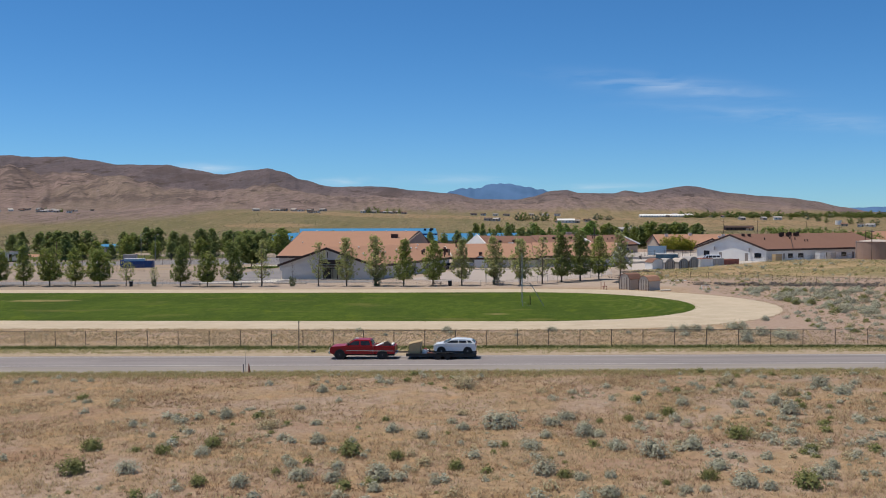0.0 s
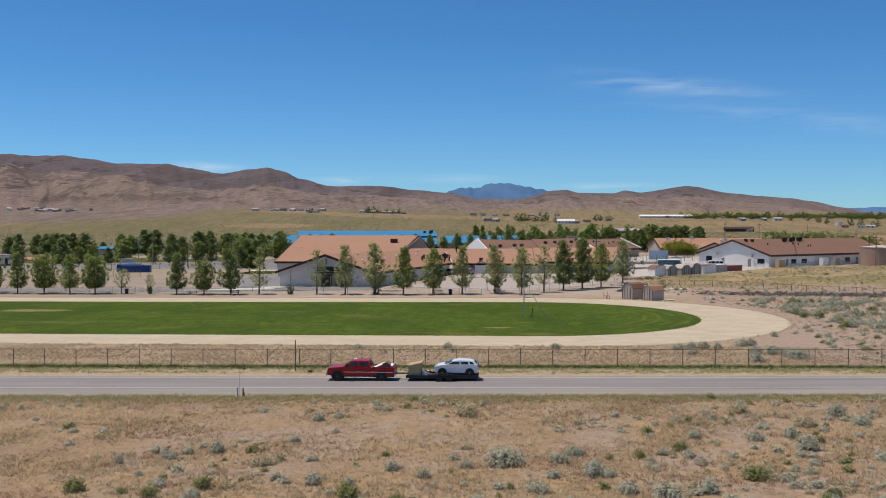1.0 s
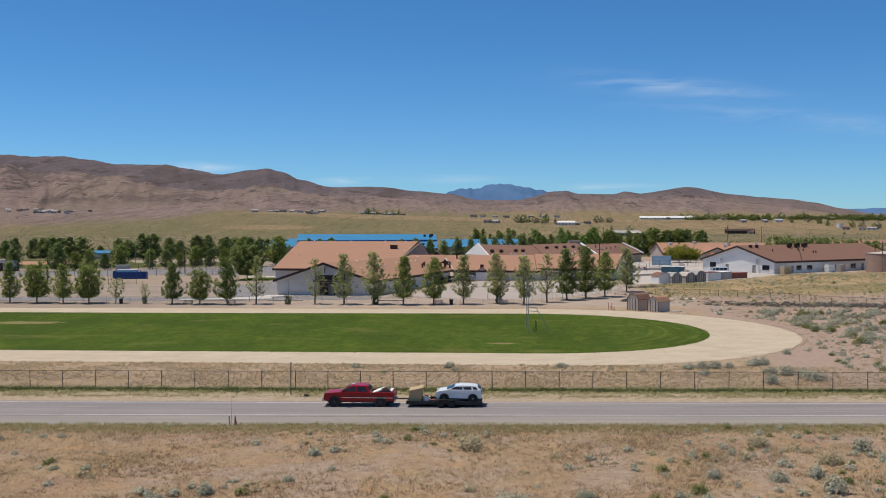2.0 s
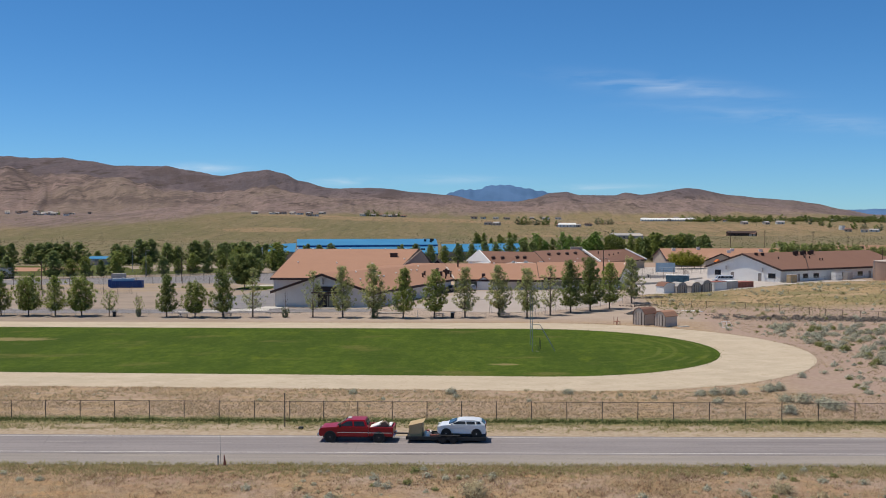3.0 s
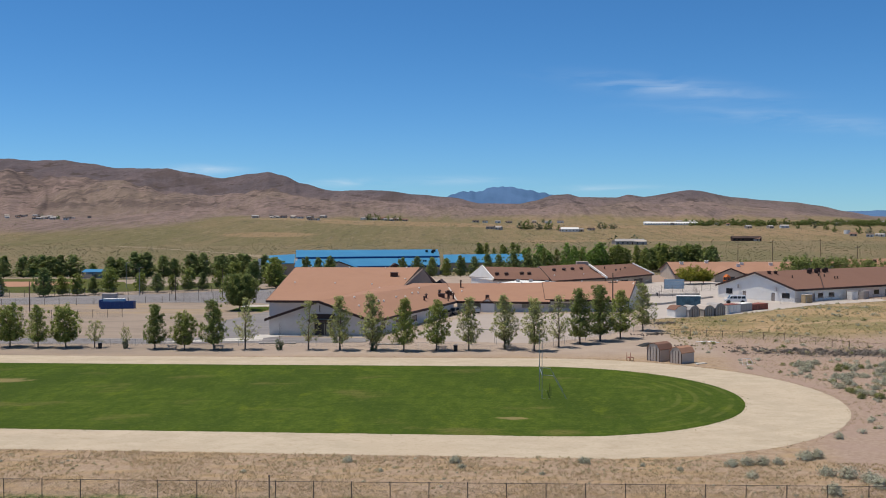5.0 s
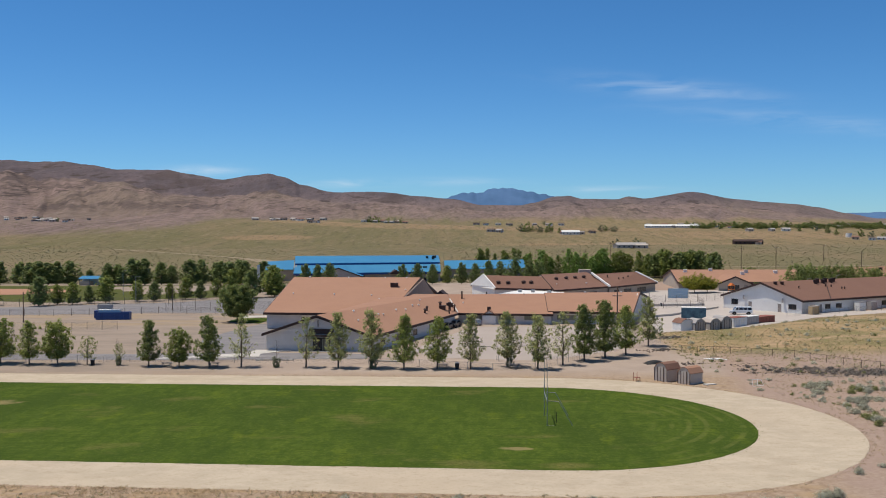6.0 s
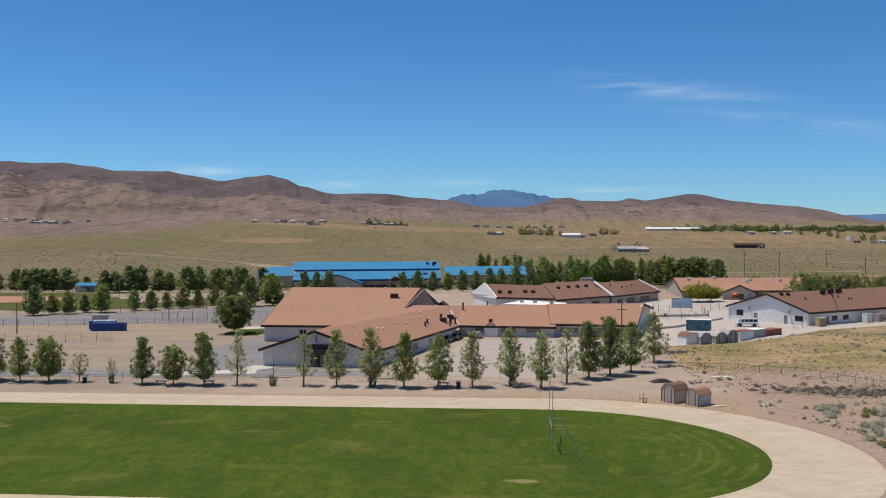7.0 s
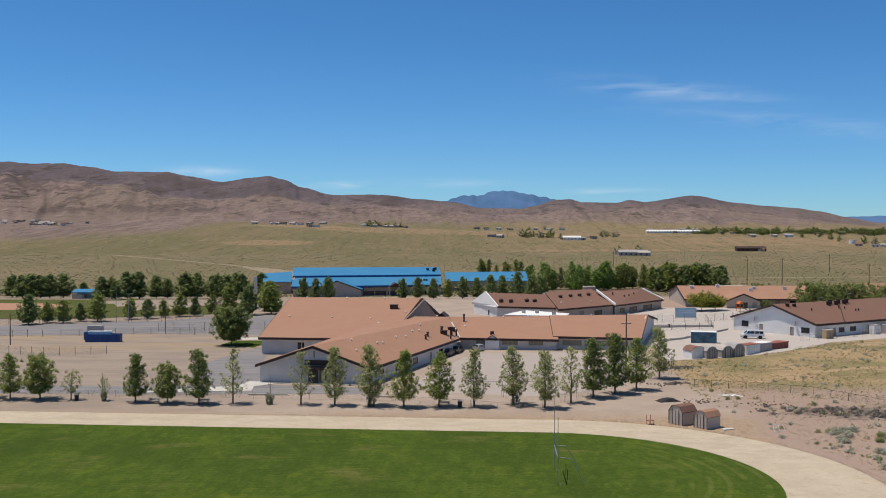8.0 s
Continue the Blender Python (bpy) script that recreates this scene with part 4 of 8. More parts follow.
def roof_fan(parent, at, r=0.72):
    """A round roof fan: a square curb under a spun hood."""
    bm = box(at.x - r * 0.7, at.x + r * 0.7, at.y - r * 0.7, at.y + r * 0.7, at.z - 0.3, at.z + 0.3, 0.02)
    for z0, z1, a, b in ((0.3, 0.42, 0.8, 1.0), (0.42, 0.60, 1.0, 0.98), (0.60, 0.80, 0.98, 0.62), (0.80, 0.92, 0.62, 0.2)):
        add_bar(bm, at + Vector((0, 0, z0)), at + Vector((0, 0, z1)), r * a, 16, r * b)
    part("roof_fan", bm, M_TRIM, parent, "round dark brown roof fan")


def pipe_vent(parent, at, h, r=0.18):
    bm = bar(at - Vector((0, 0, 0.2)), at + Vector((0, 0, h)), r, 10)
    add_bar(bm, at + Vector((0, 0, h)), at + Vector((0, 0, h + 0.3)), r * 1.9, 10, r * 0.8)
    part("flue", bm, M_TRIM, parent, "dark metal flue on the roof")


# the front wing of the school, with its entrance in the gable
WF, WR, WB = ((-23.6, 204.9, 2.75), (-9.4, 250.9, 2.75)), ((-34.4, 206.3, 6.45), (-12.5, 269.3, 5.85)), ((-45.2, 207.7, 2.75), (-25.7, 270.7, 5.75))


def school_wing():
    g = -0.25
    wins = [("window", 4.0, 6.2, 0.9, 2.1), ("window", 11.5, 14.2, 0.9, 2.1), ("window", 20.5, 23.2, 0.9, 2.1), ("door", 30.0, 31.2, 0.0, 2.1), ("window", 35.5, 38.0, 0.9, 2.1)]
    ob = hall("school_wing", WF, WR, WB, g, M_STUCCO, M_SHINGLE, "low grey-white school wing with a brown gable roof and entrance", "school building",
              over=(0.5, 0.5, 0.8), front=wins)
    part("entrance_canopy", prism([(-36.6, 206.2, 2.55), (-30.6, 205.4, 2.55), (-30.3, 207.4, 2.55), (-36.3, 208.1, 2.55)], (0, 0, 0.3)), M_TRIM, ob, "dark brown canopy over the entrance")
    for x, y in ((-36.2, 206.5), (-31.0, 205.8)):
        part("canopy_post", box(x - 0.12, x + 0.12, y - 0.12, y + 0.12, g - 0.3, 2.56, 0.02), M_STUCCO, ob)
    part("entrance_doors", prism([(-35.2, 207.0, g), (-32.0, 206.6, g), (-32.0, 206.6, 2.3), (-35.2, 207.0, 2.3)], (0.02, 0.08, 0)), M_GLASS, ob, "dark glass entrance doors")
    # pale interior in the doorway, added as a pane before the glass
    part("door_pane", prism([(-33.4, 206.72, g + 0.15), (-32.2, 206.57, g + 0.15), (-32.2, 206.57, 2.1), (-33.4, 206.72, 2.1)], (0.0, -0.03, 0)), M_BLIND, ob, "pale pane laid over the entrance doors")
    for k in (0.0, 0.33, 0.66, 1.0):
        q = lerp((-35.2, 206.94), (-32.0, 206.54), k)
        part("door_post", box(q[0] - 0.07, q[0] + 0.07, q[1] - 0.1, q[1] + 0.02, g - 0.2, 2.4, 0.01), M_TRIM, ob)
    part("gable_window", prism([(-36.0, 207.05, 3.0), (-31.2, 206.45, 3.0), (-31.2, 206.45, 3.95), (-36.0, 207.05, 3.95)], (0.01, 0.05, 0)), M_TRIM, ob, "dark brown band above the entrance")
    part("gable_lamp", bar((-34.2, 206.7, 4.4), (-34.2, 206.7, 5.6), 0.09, 8), M_TRIM, ob)
    for u, v in ((0.12, 0.55), (0.30, 0.62), (0.33, 0.58), (0.46, 0.66), (0.53, 0.60), (0.20, 0.9), (0.62, 0.72), (0.67, 0.69), (0.72, 0.9)):
        cap_vent(ob, on_roof(WF, WR, u, v))
    for u, v in ((0.66, 0.34), (0.70, 0.42)):
        pipe_vent(ob, on_roof(WF, WR, u, v), 0.7, 0.22)
    box_vent(ob, on_roof(WF, WR, 0.86, 0.34), 1.5, 1.3, 0.7)
    box_vent(ob, on_roof(WF, WR, 0.96, 0.40), 1.6, 1.3, 0.6)
    box_vent(ob, on_roof(WF, WR, 0.93, 0.22), 0.55, 0.55, 1.7)
    pipe_vent(ob, on_roof(WF, WR, 0.86, 0.48), 0.8, 0.28)
    pipe_vent(ob, on_roof(WF, WR, 0.98, 0.12), 1.3, 0.2)
    pipe_vent(ob, on_roof(WF, WR, 0.90, 0.08), 0.6, 0.16)


school_wing()

HF, HR, HB = ((-53.8, 246.3, 3.2), (-24.6, 245.2, 3.2)), ((-54.8, 286.4, 9.1), (-20.5, 286.4, 9.1)), ((-55.3, 303.5, 3.6), (-16.6, 300.6, 3.6))


def school_hall():
    ob = hall("school_hall", HF, HR, HB, -0.4, M_STUCCO, M_SHINGLE, "large school hall under a broad brown shingle roof", "school building",
              over=(1.2, 0.8, 0.5), front=[("glass_door", 8.1, 9.0, 0.0, 2.6), ("glass_door", 9.1, 9.6, 0.0, 2.6)], gable_wall=M_GABLEWOOD)
    for u, v in ((0.13, 0.98), (0.44, 0.97), (0.73, 0.97), (0.90, 0.97), (0.11, 0.48), (0.44, 0.46), (0.74, 0.44), (0.83, 0.33), (0.97, 0.6)):
        cap_vent(ob, on_roof(HF, HR, u, v))
    box_vent(ob, on_roof(HF, HR, 0.86, 0.70), 1.9, 1.5, 0.9)
    for q in ((-22.9, 261.6, 5.3), HB[1]):
        a, b = Vector(HR[1]) + Vector((0.25, 0, 0.22)), Vector(q) + Vector((0.25, 0, 0.22))
        part("rake_board", prism([a, b, b - Vector((0, 0, 0.85)), a - Vector((0, 0, 0.85))], (0.14, -0.10, 0)), M_TRIM, ob, "dark brown rake board of the gable")
    part("gutter_spout", box(-55.4, -53.9, 278.6, 279.6, 6.6, 7.1, 0.05), M_TRIM, ob)


school_hall()

RF1, RR1, RB1 = ((-9.6, 255.0, 2.45), (12.9, 252.9, 2.45)), ((-9.4, 271.6, 5.65), (13.2, 274.0, 5.75)), ((-9.0, 290.0, 2.45), (13.6, 295.0, 2.45))
RF2, RR2, RB2 = ((11.9, 255.1, 2.95), (31.4, 252.5, 2.95)), ((12.2, 273.7, 5.95), (36.8, 277.4, 6.0)), ((12.6, 295.0, 2.9), (43.0, 300.0, 2.9))


def classroom_wings():
    ob = hall("classroom_wing", RF1, RR1, RB1, 0.0, M_STUCCO, M_SHINGLE, "low classroom wing with a long brown roof and grey-white walls", "school building", over=(1.1, 0.6, 0.3),
              front=[("window", 3.6, 6.0, 0.7, 2.0), ("window", 9.6, 13.2, 1.05, 2.1), ("window", 15.6, 19.0, 1.05, 2.1)], trim=M_TAN, glass=M_BLIND)
    # a small gabled porch before the wall
    p = [(-3.6, 254.4, 0.0), (-0.4, 254.1, 0.0), (-0.4, 254.1, 2.2), (-2.0, 254.25, 3.1), (-3.6, 254.4, 2.2)]
    part("porch", prism(p, (0.25, 2.6, 0)), M_WHITE, ob, "small white gabled porch")
    part("porch_roof", prism([(-3.9, 254.2, 2.1), (-2.0, 254.05, 3.2), (-0.1, 253.9, 2.1), (-0.1, 253.9, 2.25), (-2.0, 254.05, 3.4), (-3.9, 254.2, 2.25)], (0.3, 3.0, 0)), M_SHINGLE, ob)
    part("porch_vent", box(-2.45, -1.55, 256.0, 256.8, 2.9, 4.0, 0.04), M_TRIM, ob)
    # the roof over the inner corner, with its pale valley flashing and a small gable on the ridge
    part("corner_roof", prism([(-9.35, 251.2, 2.72), (-9.5, 254.9, 2.45), (-9.3, 271.7, 5.66), (-12.4, 269.4, 5.82)], (0, 0, 0.18)), M_SHINGLE, ob)
    part("valley_flashing", prism([(-9.1, 252.6, 2.94), (-9.5, 252.4, 2.98), (-11.9, 264.5, 5.26), (-11.5, 264.6, 5.22)], (0, 0, 0.06)), M_CONCRETE, ob, "pale metal valley flashing")
    part("ridge_gable", prism([(-15.9, 272.0, 5.5), (-13.0, 272.0, 5.5), (-14.45, 272.0, 6.7)], (0.4, 5.0, 0)), M_TRIM, ob, "small dark gable on the roof ridge")
    for u, v in ((0.05, 0.5), (0.45, 0.95), (0.72, 0.97)):
        cap_vent(ob, on_roof(RF1, RR1, u, v))
    pipe_vent(ob, on_roof(RF1, RR1, 0.03, 0.75), 1.6, 0.2)
    ob = hall("classroom_wing", RF2, RR2, RB2, 0.1, M_STUCCO, M_SHINGLE, "low end wing of the school with a brown gable roof", "school building", over=(1.1, 0.6, 0.9),
              front=[("window", 1.2, 5.6, 0.9, 2.1), ("door", 6.2, 7.3, 0.0, 2.1), ("window", 9.0, 13.2, 0.9, 2.1), ("window", 14.0, 16.0, 0.9, 2.1)], trim=M_TAN, glass=M_BLIND)
    for u, v in ((0.42, 0.97), (0.8, 0.98)):
        cap_vent(ob, on_roof(RF2, RR2, u, v))
    # flat white roof behind the ridge
    ob = root("annex", 10, 288, 0, label="flat-roofed white annex behind the classroom wing", category="building")
    ob.matrix_basis = Matrix.Identity(4)
    part("flat_roof", prism([(1.0, 288.0, 4.6), (17.0, 284.0, 4.7), (18.5, 292.0, 4.7), (7.0, 302.0, 4.6)], (0, 0, 0.3)), M_WHITE, ob, "white membrane roof")
    part("wall", prism([(1.5, 288.6, 0), (16.6, 284.8, 0), (18.0, 291.8, 0), (7.0, 301.3, 0)], (0, 0, 4.6)), M_STUCCO, ob)
    for x, y in ((6.5, 293.0), (10.0, 292.5), (14.2, 288.5)):
        part("roof_vent", box(x - 0.5, x + 0.5, y - 0.4, y + 0.4, 4.9, 5.7, 0.05), M_GALV, ob)


classroom_wings()


def gym_row():
    """The long hall behind, in three stepped parts."""
    f, r, b = ((-0.1, 331.0, 3.35), (17.6, 326.6, 3.35)), ((-3.9, 338.6, 6.95), (14.6, 335.0, 6.75)), ((-8.0, 346.0, 3.35), (11.5, 343.5, 3.35))
    ob = hall("rear_hall", f, r, b, 0.0, M_STUCCO, M_SHINGLE_DARK, "brown-roofed rear hall with a white end wall and four roof fans", "school building", over=(0.6, 0.6, 0.15), gable_wall=M_WHITE,
              side=[("window", 9.6, 10.6, 0.4, 1.9)])
    # white parapet at the gable end
    part("parapet", prism([(-0.6, 330.6, 3.2), (-0.2, 330.2, 3.75), (-4.0, 338.2, 7.6), (-8.4, 346.2, 3.6), (-8.2, 346.4, 3.2)], (0.35, 0.16, 0)), M_WHITE, ob, "white parapet on the gable end")
    for u, v in ((0.13, 0.36), (0.30, 0.36), (0.58, 0.42), (0.71, 0.42)):
        at = on_roof(f, r, u, v)
        roof_fan(ob, at)
    f, r, b = ((17.9, 322.5, 3.3), (36.3, 338.6, 3.5)), ((14.9, 343.5, 6.9), (31.3, 358.5, 7.0)), ((12, 360.0, 3.3), (26, 378.0, 3.3))
    ob = hall("rear_hall", f, r, b, 0.0, M_TAN, M_SHINGLE_DARK, "middle part of the rear hall, brown roof with four roof fans", "school building", over=(0.8, 0.6, 0.15), front=[("door", 9.0, 11.0, 0.0, 2.2), ("window", 15.5, 19.0, 0.8, 2.2)])
    for u, v in ((0.20, 0.62), (0.40, 0.62), (0.58, 0.62), (0.76, 0.62)):
        roof_fan(ob, on_roof(f, r, u, v))
    for u, v in ((0.12, 0.3), (0.66, 0.25)):
        cap_vent(ob, on_roof(f, r, u, v))
    f, r, b = ((36.6, 337.9, 3.35), (55.6, 362.5, 3.4)), ((32.8, 352.0, 6.7), (48.6, 365.0, 6.85)), ((29, 366.0, 3.3), (44, 380.0, 3.3))
    ob = hall("rear_hall", f, r, b, 0.1, M_TAN, M_SHINGLE_DARK, "end of the rear hall, brown roof with pale verges", "school building", over=(0.8, 0.6, 0.15),
              front=[("window", 3.0, 6.0, 0.8, 2.2), ("window", 9.0, 14.0, 0.8, 2.2), ("window", 18.0, 24.0, 0.8, 2.2)])
    for u, v in ((0.2, 0.7), (0.35, 0.45), (0.45, 0.45), (0.6, 0.55)):
        pipe_vent(ob, on_roof(f, r, u, v), 0.5, 0.18)
    part("verge", prism([(36.2, 337.4, 3.4), (31.9, 351.6, 6.9), (31.9, 351.6, 7.5), (36.2, 337.4, 4.0)], (0.5, 0.35, 0)), M_WHITE, ob, "pale painted verge wall")
    part("verge", prism([(55.4, 362.1, 3.4), (48.4, 364.8, 6.9), (48.4, 364.8, 7.3), (55.4, 362.1, 3.8)], (0.5, 0.35, 0)), M_WHITE, ob, "pale painted verge wall")
    part("clerestory", box(28.5, 32.5, 358.0, 361.0, 6.4, 8.0, 0.05), M_TAN, ob)


gym_row()

VF, VR, VB = ((77.9, 276.6, 3.95), (124.0, 307.9, 3.95)), ((69.9, 286.4, 8.05), (116.6, 317.9, 8.05)), ((61.9, 297.0, 3.95), (108.2, 328.6, 3.95))


def white_hall():
    wins = [("window", 3.2, 5.4, 0.9, 2.2), ("door", 7.0, 8.0, 0.0, 2.2), ("window", 9.2, 11.4, 1.0, 2.2), ("window", 13.6, 16.0, 1.0, 2.2), ("door", 21.0, 22.2, 0.0, 2.2),
            ("window", 26.0, 28.4, 1.0, 2.2), ("window", 33.0, 35.4, 1.0, 2.2), ("door", 38.0, 39.1, 0.0, 2.2), ("window", 43.0, 45.5, 1.0, 2.2)]
    gable = [("window", 2.6, 4.8, 1.3, 2.7), ("door", 8.2, 9.3, 0.0, 2.25), ("door", 17.4, 18.5, 0.0, 2.25), ("window", 20.6, 23.0, 1.1, 2.4)]
    ob = hall("white_hall", VF, VR, VB, 0.55, M_WHITE, M_SHINGLE_DARK, "long white-walled hall with a brown gable roof", "school building", over=(0.7, 0.7, 0.35), front=wins, side=gable)
    for u, v in ((0.06, 0.86), (0.10, 0.84)):
        box_vent(ob, on_roof(VF, VR, u, v), 0.8, 0.7, 0.6)
    for u, v in ((0.33, 0.80), (0.36, 0.86), (0.385, 0.80), (0.42, 0.86), (0.45, 0.82), (0.48, 0.86)):
        box_vent(ob, on_roof(VF, VR, u, v), 0.9, 0.8, 0.9)
    for u, v in ((0.15, 0.6), (0.35, 0.62), (0.38, 0.58), (0.42, 0.45), (0.44, 0.45)):
        pipe_vent(ob, on_roof(VF, VR, u, v), 0.35, 0.14)
    part("roof_seam", prism([(86.6, 282.2, 4.2), (86.9, 282.4, 4.2), (91.5, 300.8, 8.25), (91.2, 300.6, 8.25)], (0, 0, 0.07)), M_TRIM, ob)
    for k, h in ((0.29, 3.6), (0.76, 3.4)):
        p = lerp(VB[0], VF[0], k)
        part("wall_lamp", box(p[0] - 0.15, p[0] + 0.15, p[1] - 0.5, p[1] + 0.1, 0.55 + h - 0.7, 0.55 + h + 0.4, 0.03), M_SHEDGREY, ob, "grey wall lamp")


white_hall()


def back_school():
    f, r, b = ((64.0, 369.0, 3.1), (112, 372.0, 3.1)), ((64.4, 386.0, 6.6), (112, 388.5, 6.6)), ((64.4, 404.0, 3.1), (112, 406.0, 3.1))
    ob = hall("rear_school", f, r, b, 0.4, M_TAN, M_SHINGLE, "long low tan school block with a brown roof", "school building", over=(1.2, 0.6, 0.5),
              front=[("window", 8.0, 12.0, 0.8, 2.2), ("window", 24.0, 28.0, 0.9, 2.2), ("door", 31.0, 32.4, 0.0, 2.2), ("window", 36.0, 41.0, 0.9, 2.2)])
    for u, v in ((0.1, 0.8), (0.3, 0.9), (0.52, 0.6), (0.56, 0.75), (0.78, 0.7)):
        box_vent(ob, on_roof(f, r, u, v), 1.2, 1.0, 0.8, M_WHITE)
    f2, r2, b2 = ((88.2, 362.5, 3.0), (88.6, 378.0, 3.0)), ((82.2, 362.6, 5.5), (82.4, 380.0, 5.5)), ((76.2, 362.7, 3.0), (76.4, 378.0, 3.0))
    ob = hall("school_porch", f2, r2, b2, 0.4, M_TAN, M_SHINGLE, "gabled tan porch of the rear school block", "school building", over=(0.5, 0.5, 0.6), side=[("glass_door", 3.0, 7.0, 0.0, 2.2), ("door", 8.6, 9.8, 0.0, 2.2)])
    f, r, b = ((121.0, 372.0, 3.6), (170.0, 392.0, 3.6)), ((114.5, 380.5, 7.6), (165.0, 402.0, 7.6)), ((108.0, 389.0, 3.6), (159.0, 411.0, 3.6))
    ob = hall("rear_school", f, r, b, 0.5, M_TAN, M_SHINGLE, "tan school block with a tall brown gable among trees", "school building", over=(0.7, 0.7, 0.6), front=[("window", 6.0, 10.0, 0.9, 2.2)])
    for u, v in ((0.32, 0.7), (0.5, 0.75)):
        box_vent(ob, on_roof(f, r, u, v), 1.0, 0.9, 0.7)
    for x, y in ((102.0, 455.0), (122.0, 452.0)):
        ob = root("flat_shed", x, y, gz(x, y), label="white flat-roofed shed behind the school", category="shed")
        part("wall", box(-6, 6, -3, 3, -0.3, 3.0), M_TAN, ob)
        part("roof", box(-6.4, 6.4, -3.4, 3.4, 3.0, 3.35, 0.05), M_WHITE, ob)


back_school()


# scale and drop that fit the sports centre to the camera's view
VIEW_FIT = Matrix.Translation((0, 0, -2.36)) @ Matrix.Diagonal((1.12, 1.12, 0.96, 1))


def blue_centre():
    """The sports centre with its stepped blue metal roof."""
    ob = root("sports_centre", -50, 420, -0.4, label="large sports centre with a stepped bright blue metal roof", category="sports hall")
    ob.matrix_basis = Matrix.Identity(4)
    lo0, lo1 = Vector((-76.6, 391.5, 4.6)), Vector((-20.9, 404.6, 4.9))
    st0, st1 = Vector((-78.6, 404.5, 7.6)), Vector((-21.7, 417.0, 7.8))
    rg0, rg1 = Vector((-82.6, 425.0, 11.1)), Vector((-23.6, 438.5, 11.0))
    bk = Vector((-4.5, 23.0, -6.0))
    part("lower_roof", prism([lo0, lo1, st1, st0], (0, 0, 0.25)), M_BLUE, ob)
    up = Vector((0, 0, 0.9))
    part("clerestory", prism([st0 + Vector((0, 0, -0.4)), st1 + Vector((0, 0, -0.4)), st1 + up, st0 + up], (-0.05, 0.3, 0)), M_BLUEPAINT, ob, "dark blue band under the upper roof")
    part("upper_roof", prism([st0 + up, st1 + up, rg1, rg0], (0, 0, 0.25)), M_BLUE, ob)
    part("rear_roof", prism([rg0, rg1, rg1 + bk, rg0 + bk], (0, 0, 0.25)), M_BLUE, ob)
    for p, q, nm in ((lo0, lo1, "eave_trim"),):
        part(nm, prism([p + Vector((0, 0, -0.7)), q + Vector((0, 0, -0.7)), q, p], (-0.05, 0.25, 0)), M_BLUEPAINT, ob)
    w0, w1 = (-76.2, 393.2), (-21.2, 406.2)
    holes = [(i, i + 4.2, 0.7, 2.4) for i in (21.0, 26.5, 31.0, 36.0, 47.0)] + [(41.6, 44.2, -0.3, 2.4)]
    wall_with_openings(w0, w1, -0.8, 4.3, holes, 0.3, M_TAN, ob)
    for h in holes:
        fit_opening(w0, w1, h, ob, "window" if h[2] > 0 else "glass_door", M_BLUEPAINT)
    part("side_wall", prism([(-76.3, 393.6, -0.8), (-82.0, 425.0, -0.8), (-82.0, 425.0, 10.9), (-78.3, 404.6, 8.2), (-76.3, 393.6, 4.5)], (0.3, 0.05, 0)), M_TAN, ob)
    part("side_wall", prism([(-21.4, 406.6, -0.6), (-23.9, 438.0, -0.6), (-23.9, 438.0, 10.8), (-22.0, 417.0, 8.2), (-21.4, 406.6, 4.7)], (-0.3, -0.05, 0)), M_TAN, ob)
    # entrance gable on the front
    part("entrance_gable", prism([(-40.6, 397.2, 4.4), (-37.8, 397.8, 6.2), (-35.0, 398.4, 4.4)], (-1.2, 6.0, 0)), M_TRIM, ob, "dark gable over the entrance")
    for x, y in ((-40.2, 397.6), (-35.4, 398.6)):
        part("entrance_post", box(x - 0.2, x + 0.2, y - 0.2, y + 0.2, -0.8, 4.5, 0.03), M_TAN, ob)
    for u, v in ((0.915, 0.55), (0.955, 0.4), (0.96, 0.6), (0.97, 0.65)):
        at = Vector(lerp(lerp(st0 + up, st1 + up, u), lerp(rg0, rg1, u), v)) + Vector((0, 0, 0.25))
        box_vent(ob, at, 1.0, 1.0, 0.9, M_BLACK)
    for u in (0.86, 0.885, 0.9):
        at = Vector(lerp(lerp(lo0, lo1, u), lerp(st0, st1, u), 0.5)) + Vector((0, 0, 0.25))
        box_vent(ob, at, 0.7, 0.7, 0.6, M_BLACK)
    # side wings
    part("west_wing_roof", prism([(-91.5, 409.0, 5.3), (-80.5, 410.5, 5.3), (-83.5, 428.0, 9.0), (-95.0, 426.0, 8.3)], (0, 0, 0.25)), M_BLUE, ob)
    part("west_wing_wall", prism([(-91.2, 410.0, -0.9), (-80.7, 411.5, -0.9), (-80.7, 411.5, 5.2), (-91.2, 410.0, 5.2)], (-2.5, 15, 0)), M_TAN, ob)
    part("west_wing_panel", box(-95.6, -94.6, 412.0, 413.0, -1.0, 7.6), M_WHITE, ob)
    part("east_wing_roof", prism([(-20.0, 426.0, 4.9), (14.0, 433.0, 4.9), (13.0, 450.0, 8.4), (-21.5, 443.0, 8.2)], (0, 0, 0.25)), M_BLUE, ob)
    w0, w1 = (-19.6, 427.6), (13.6, 434.4)
    wall_with_openings(w0, w1, -0.4, 4.8, [(3.0, 7.0, 0.8, 2.4), (12.0, 16.0, 0.8, 2.4), (21.0, 26.0, 0.8, 2.4)], 0.3, M_TAN, ob)
    # the centre is scaled out and lowered to fit its roof lines to the camera's view
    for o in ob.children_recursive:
        o.data.transform(VIEW_FIT)
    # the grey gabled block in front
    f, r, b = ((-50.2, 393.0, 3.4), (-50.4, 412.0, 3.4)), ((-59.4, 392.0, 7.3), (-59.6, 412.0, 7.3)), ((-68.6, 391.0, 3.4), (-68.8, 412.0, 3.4))
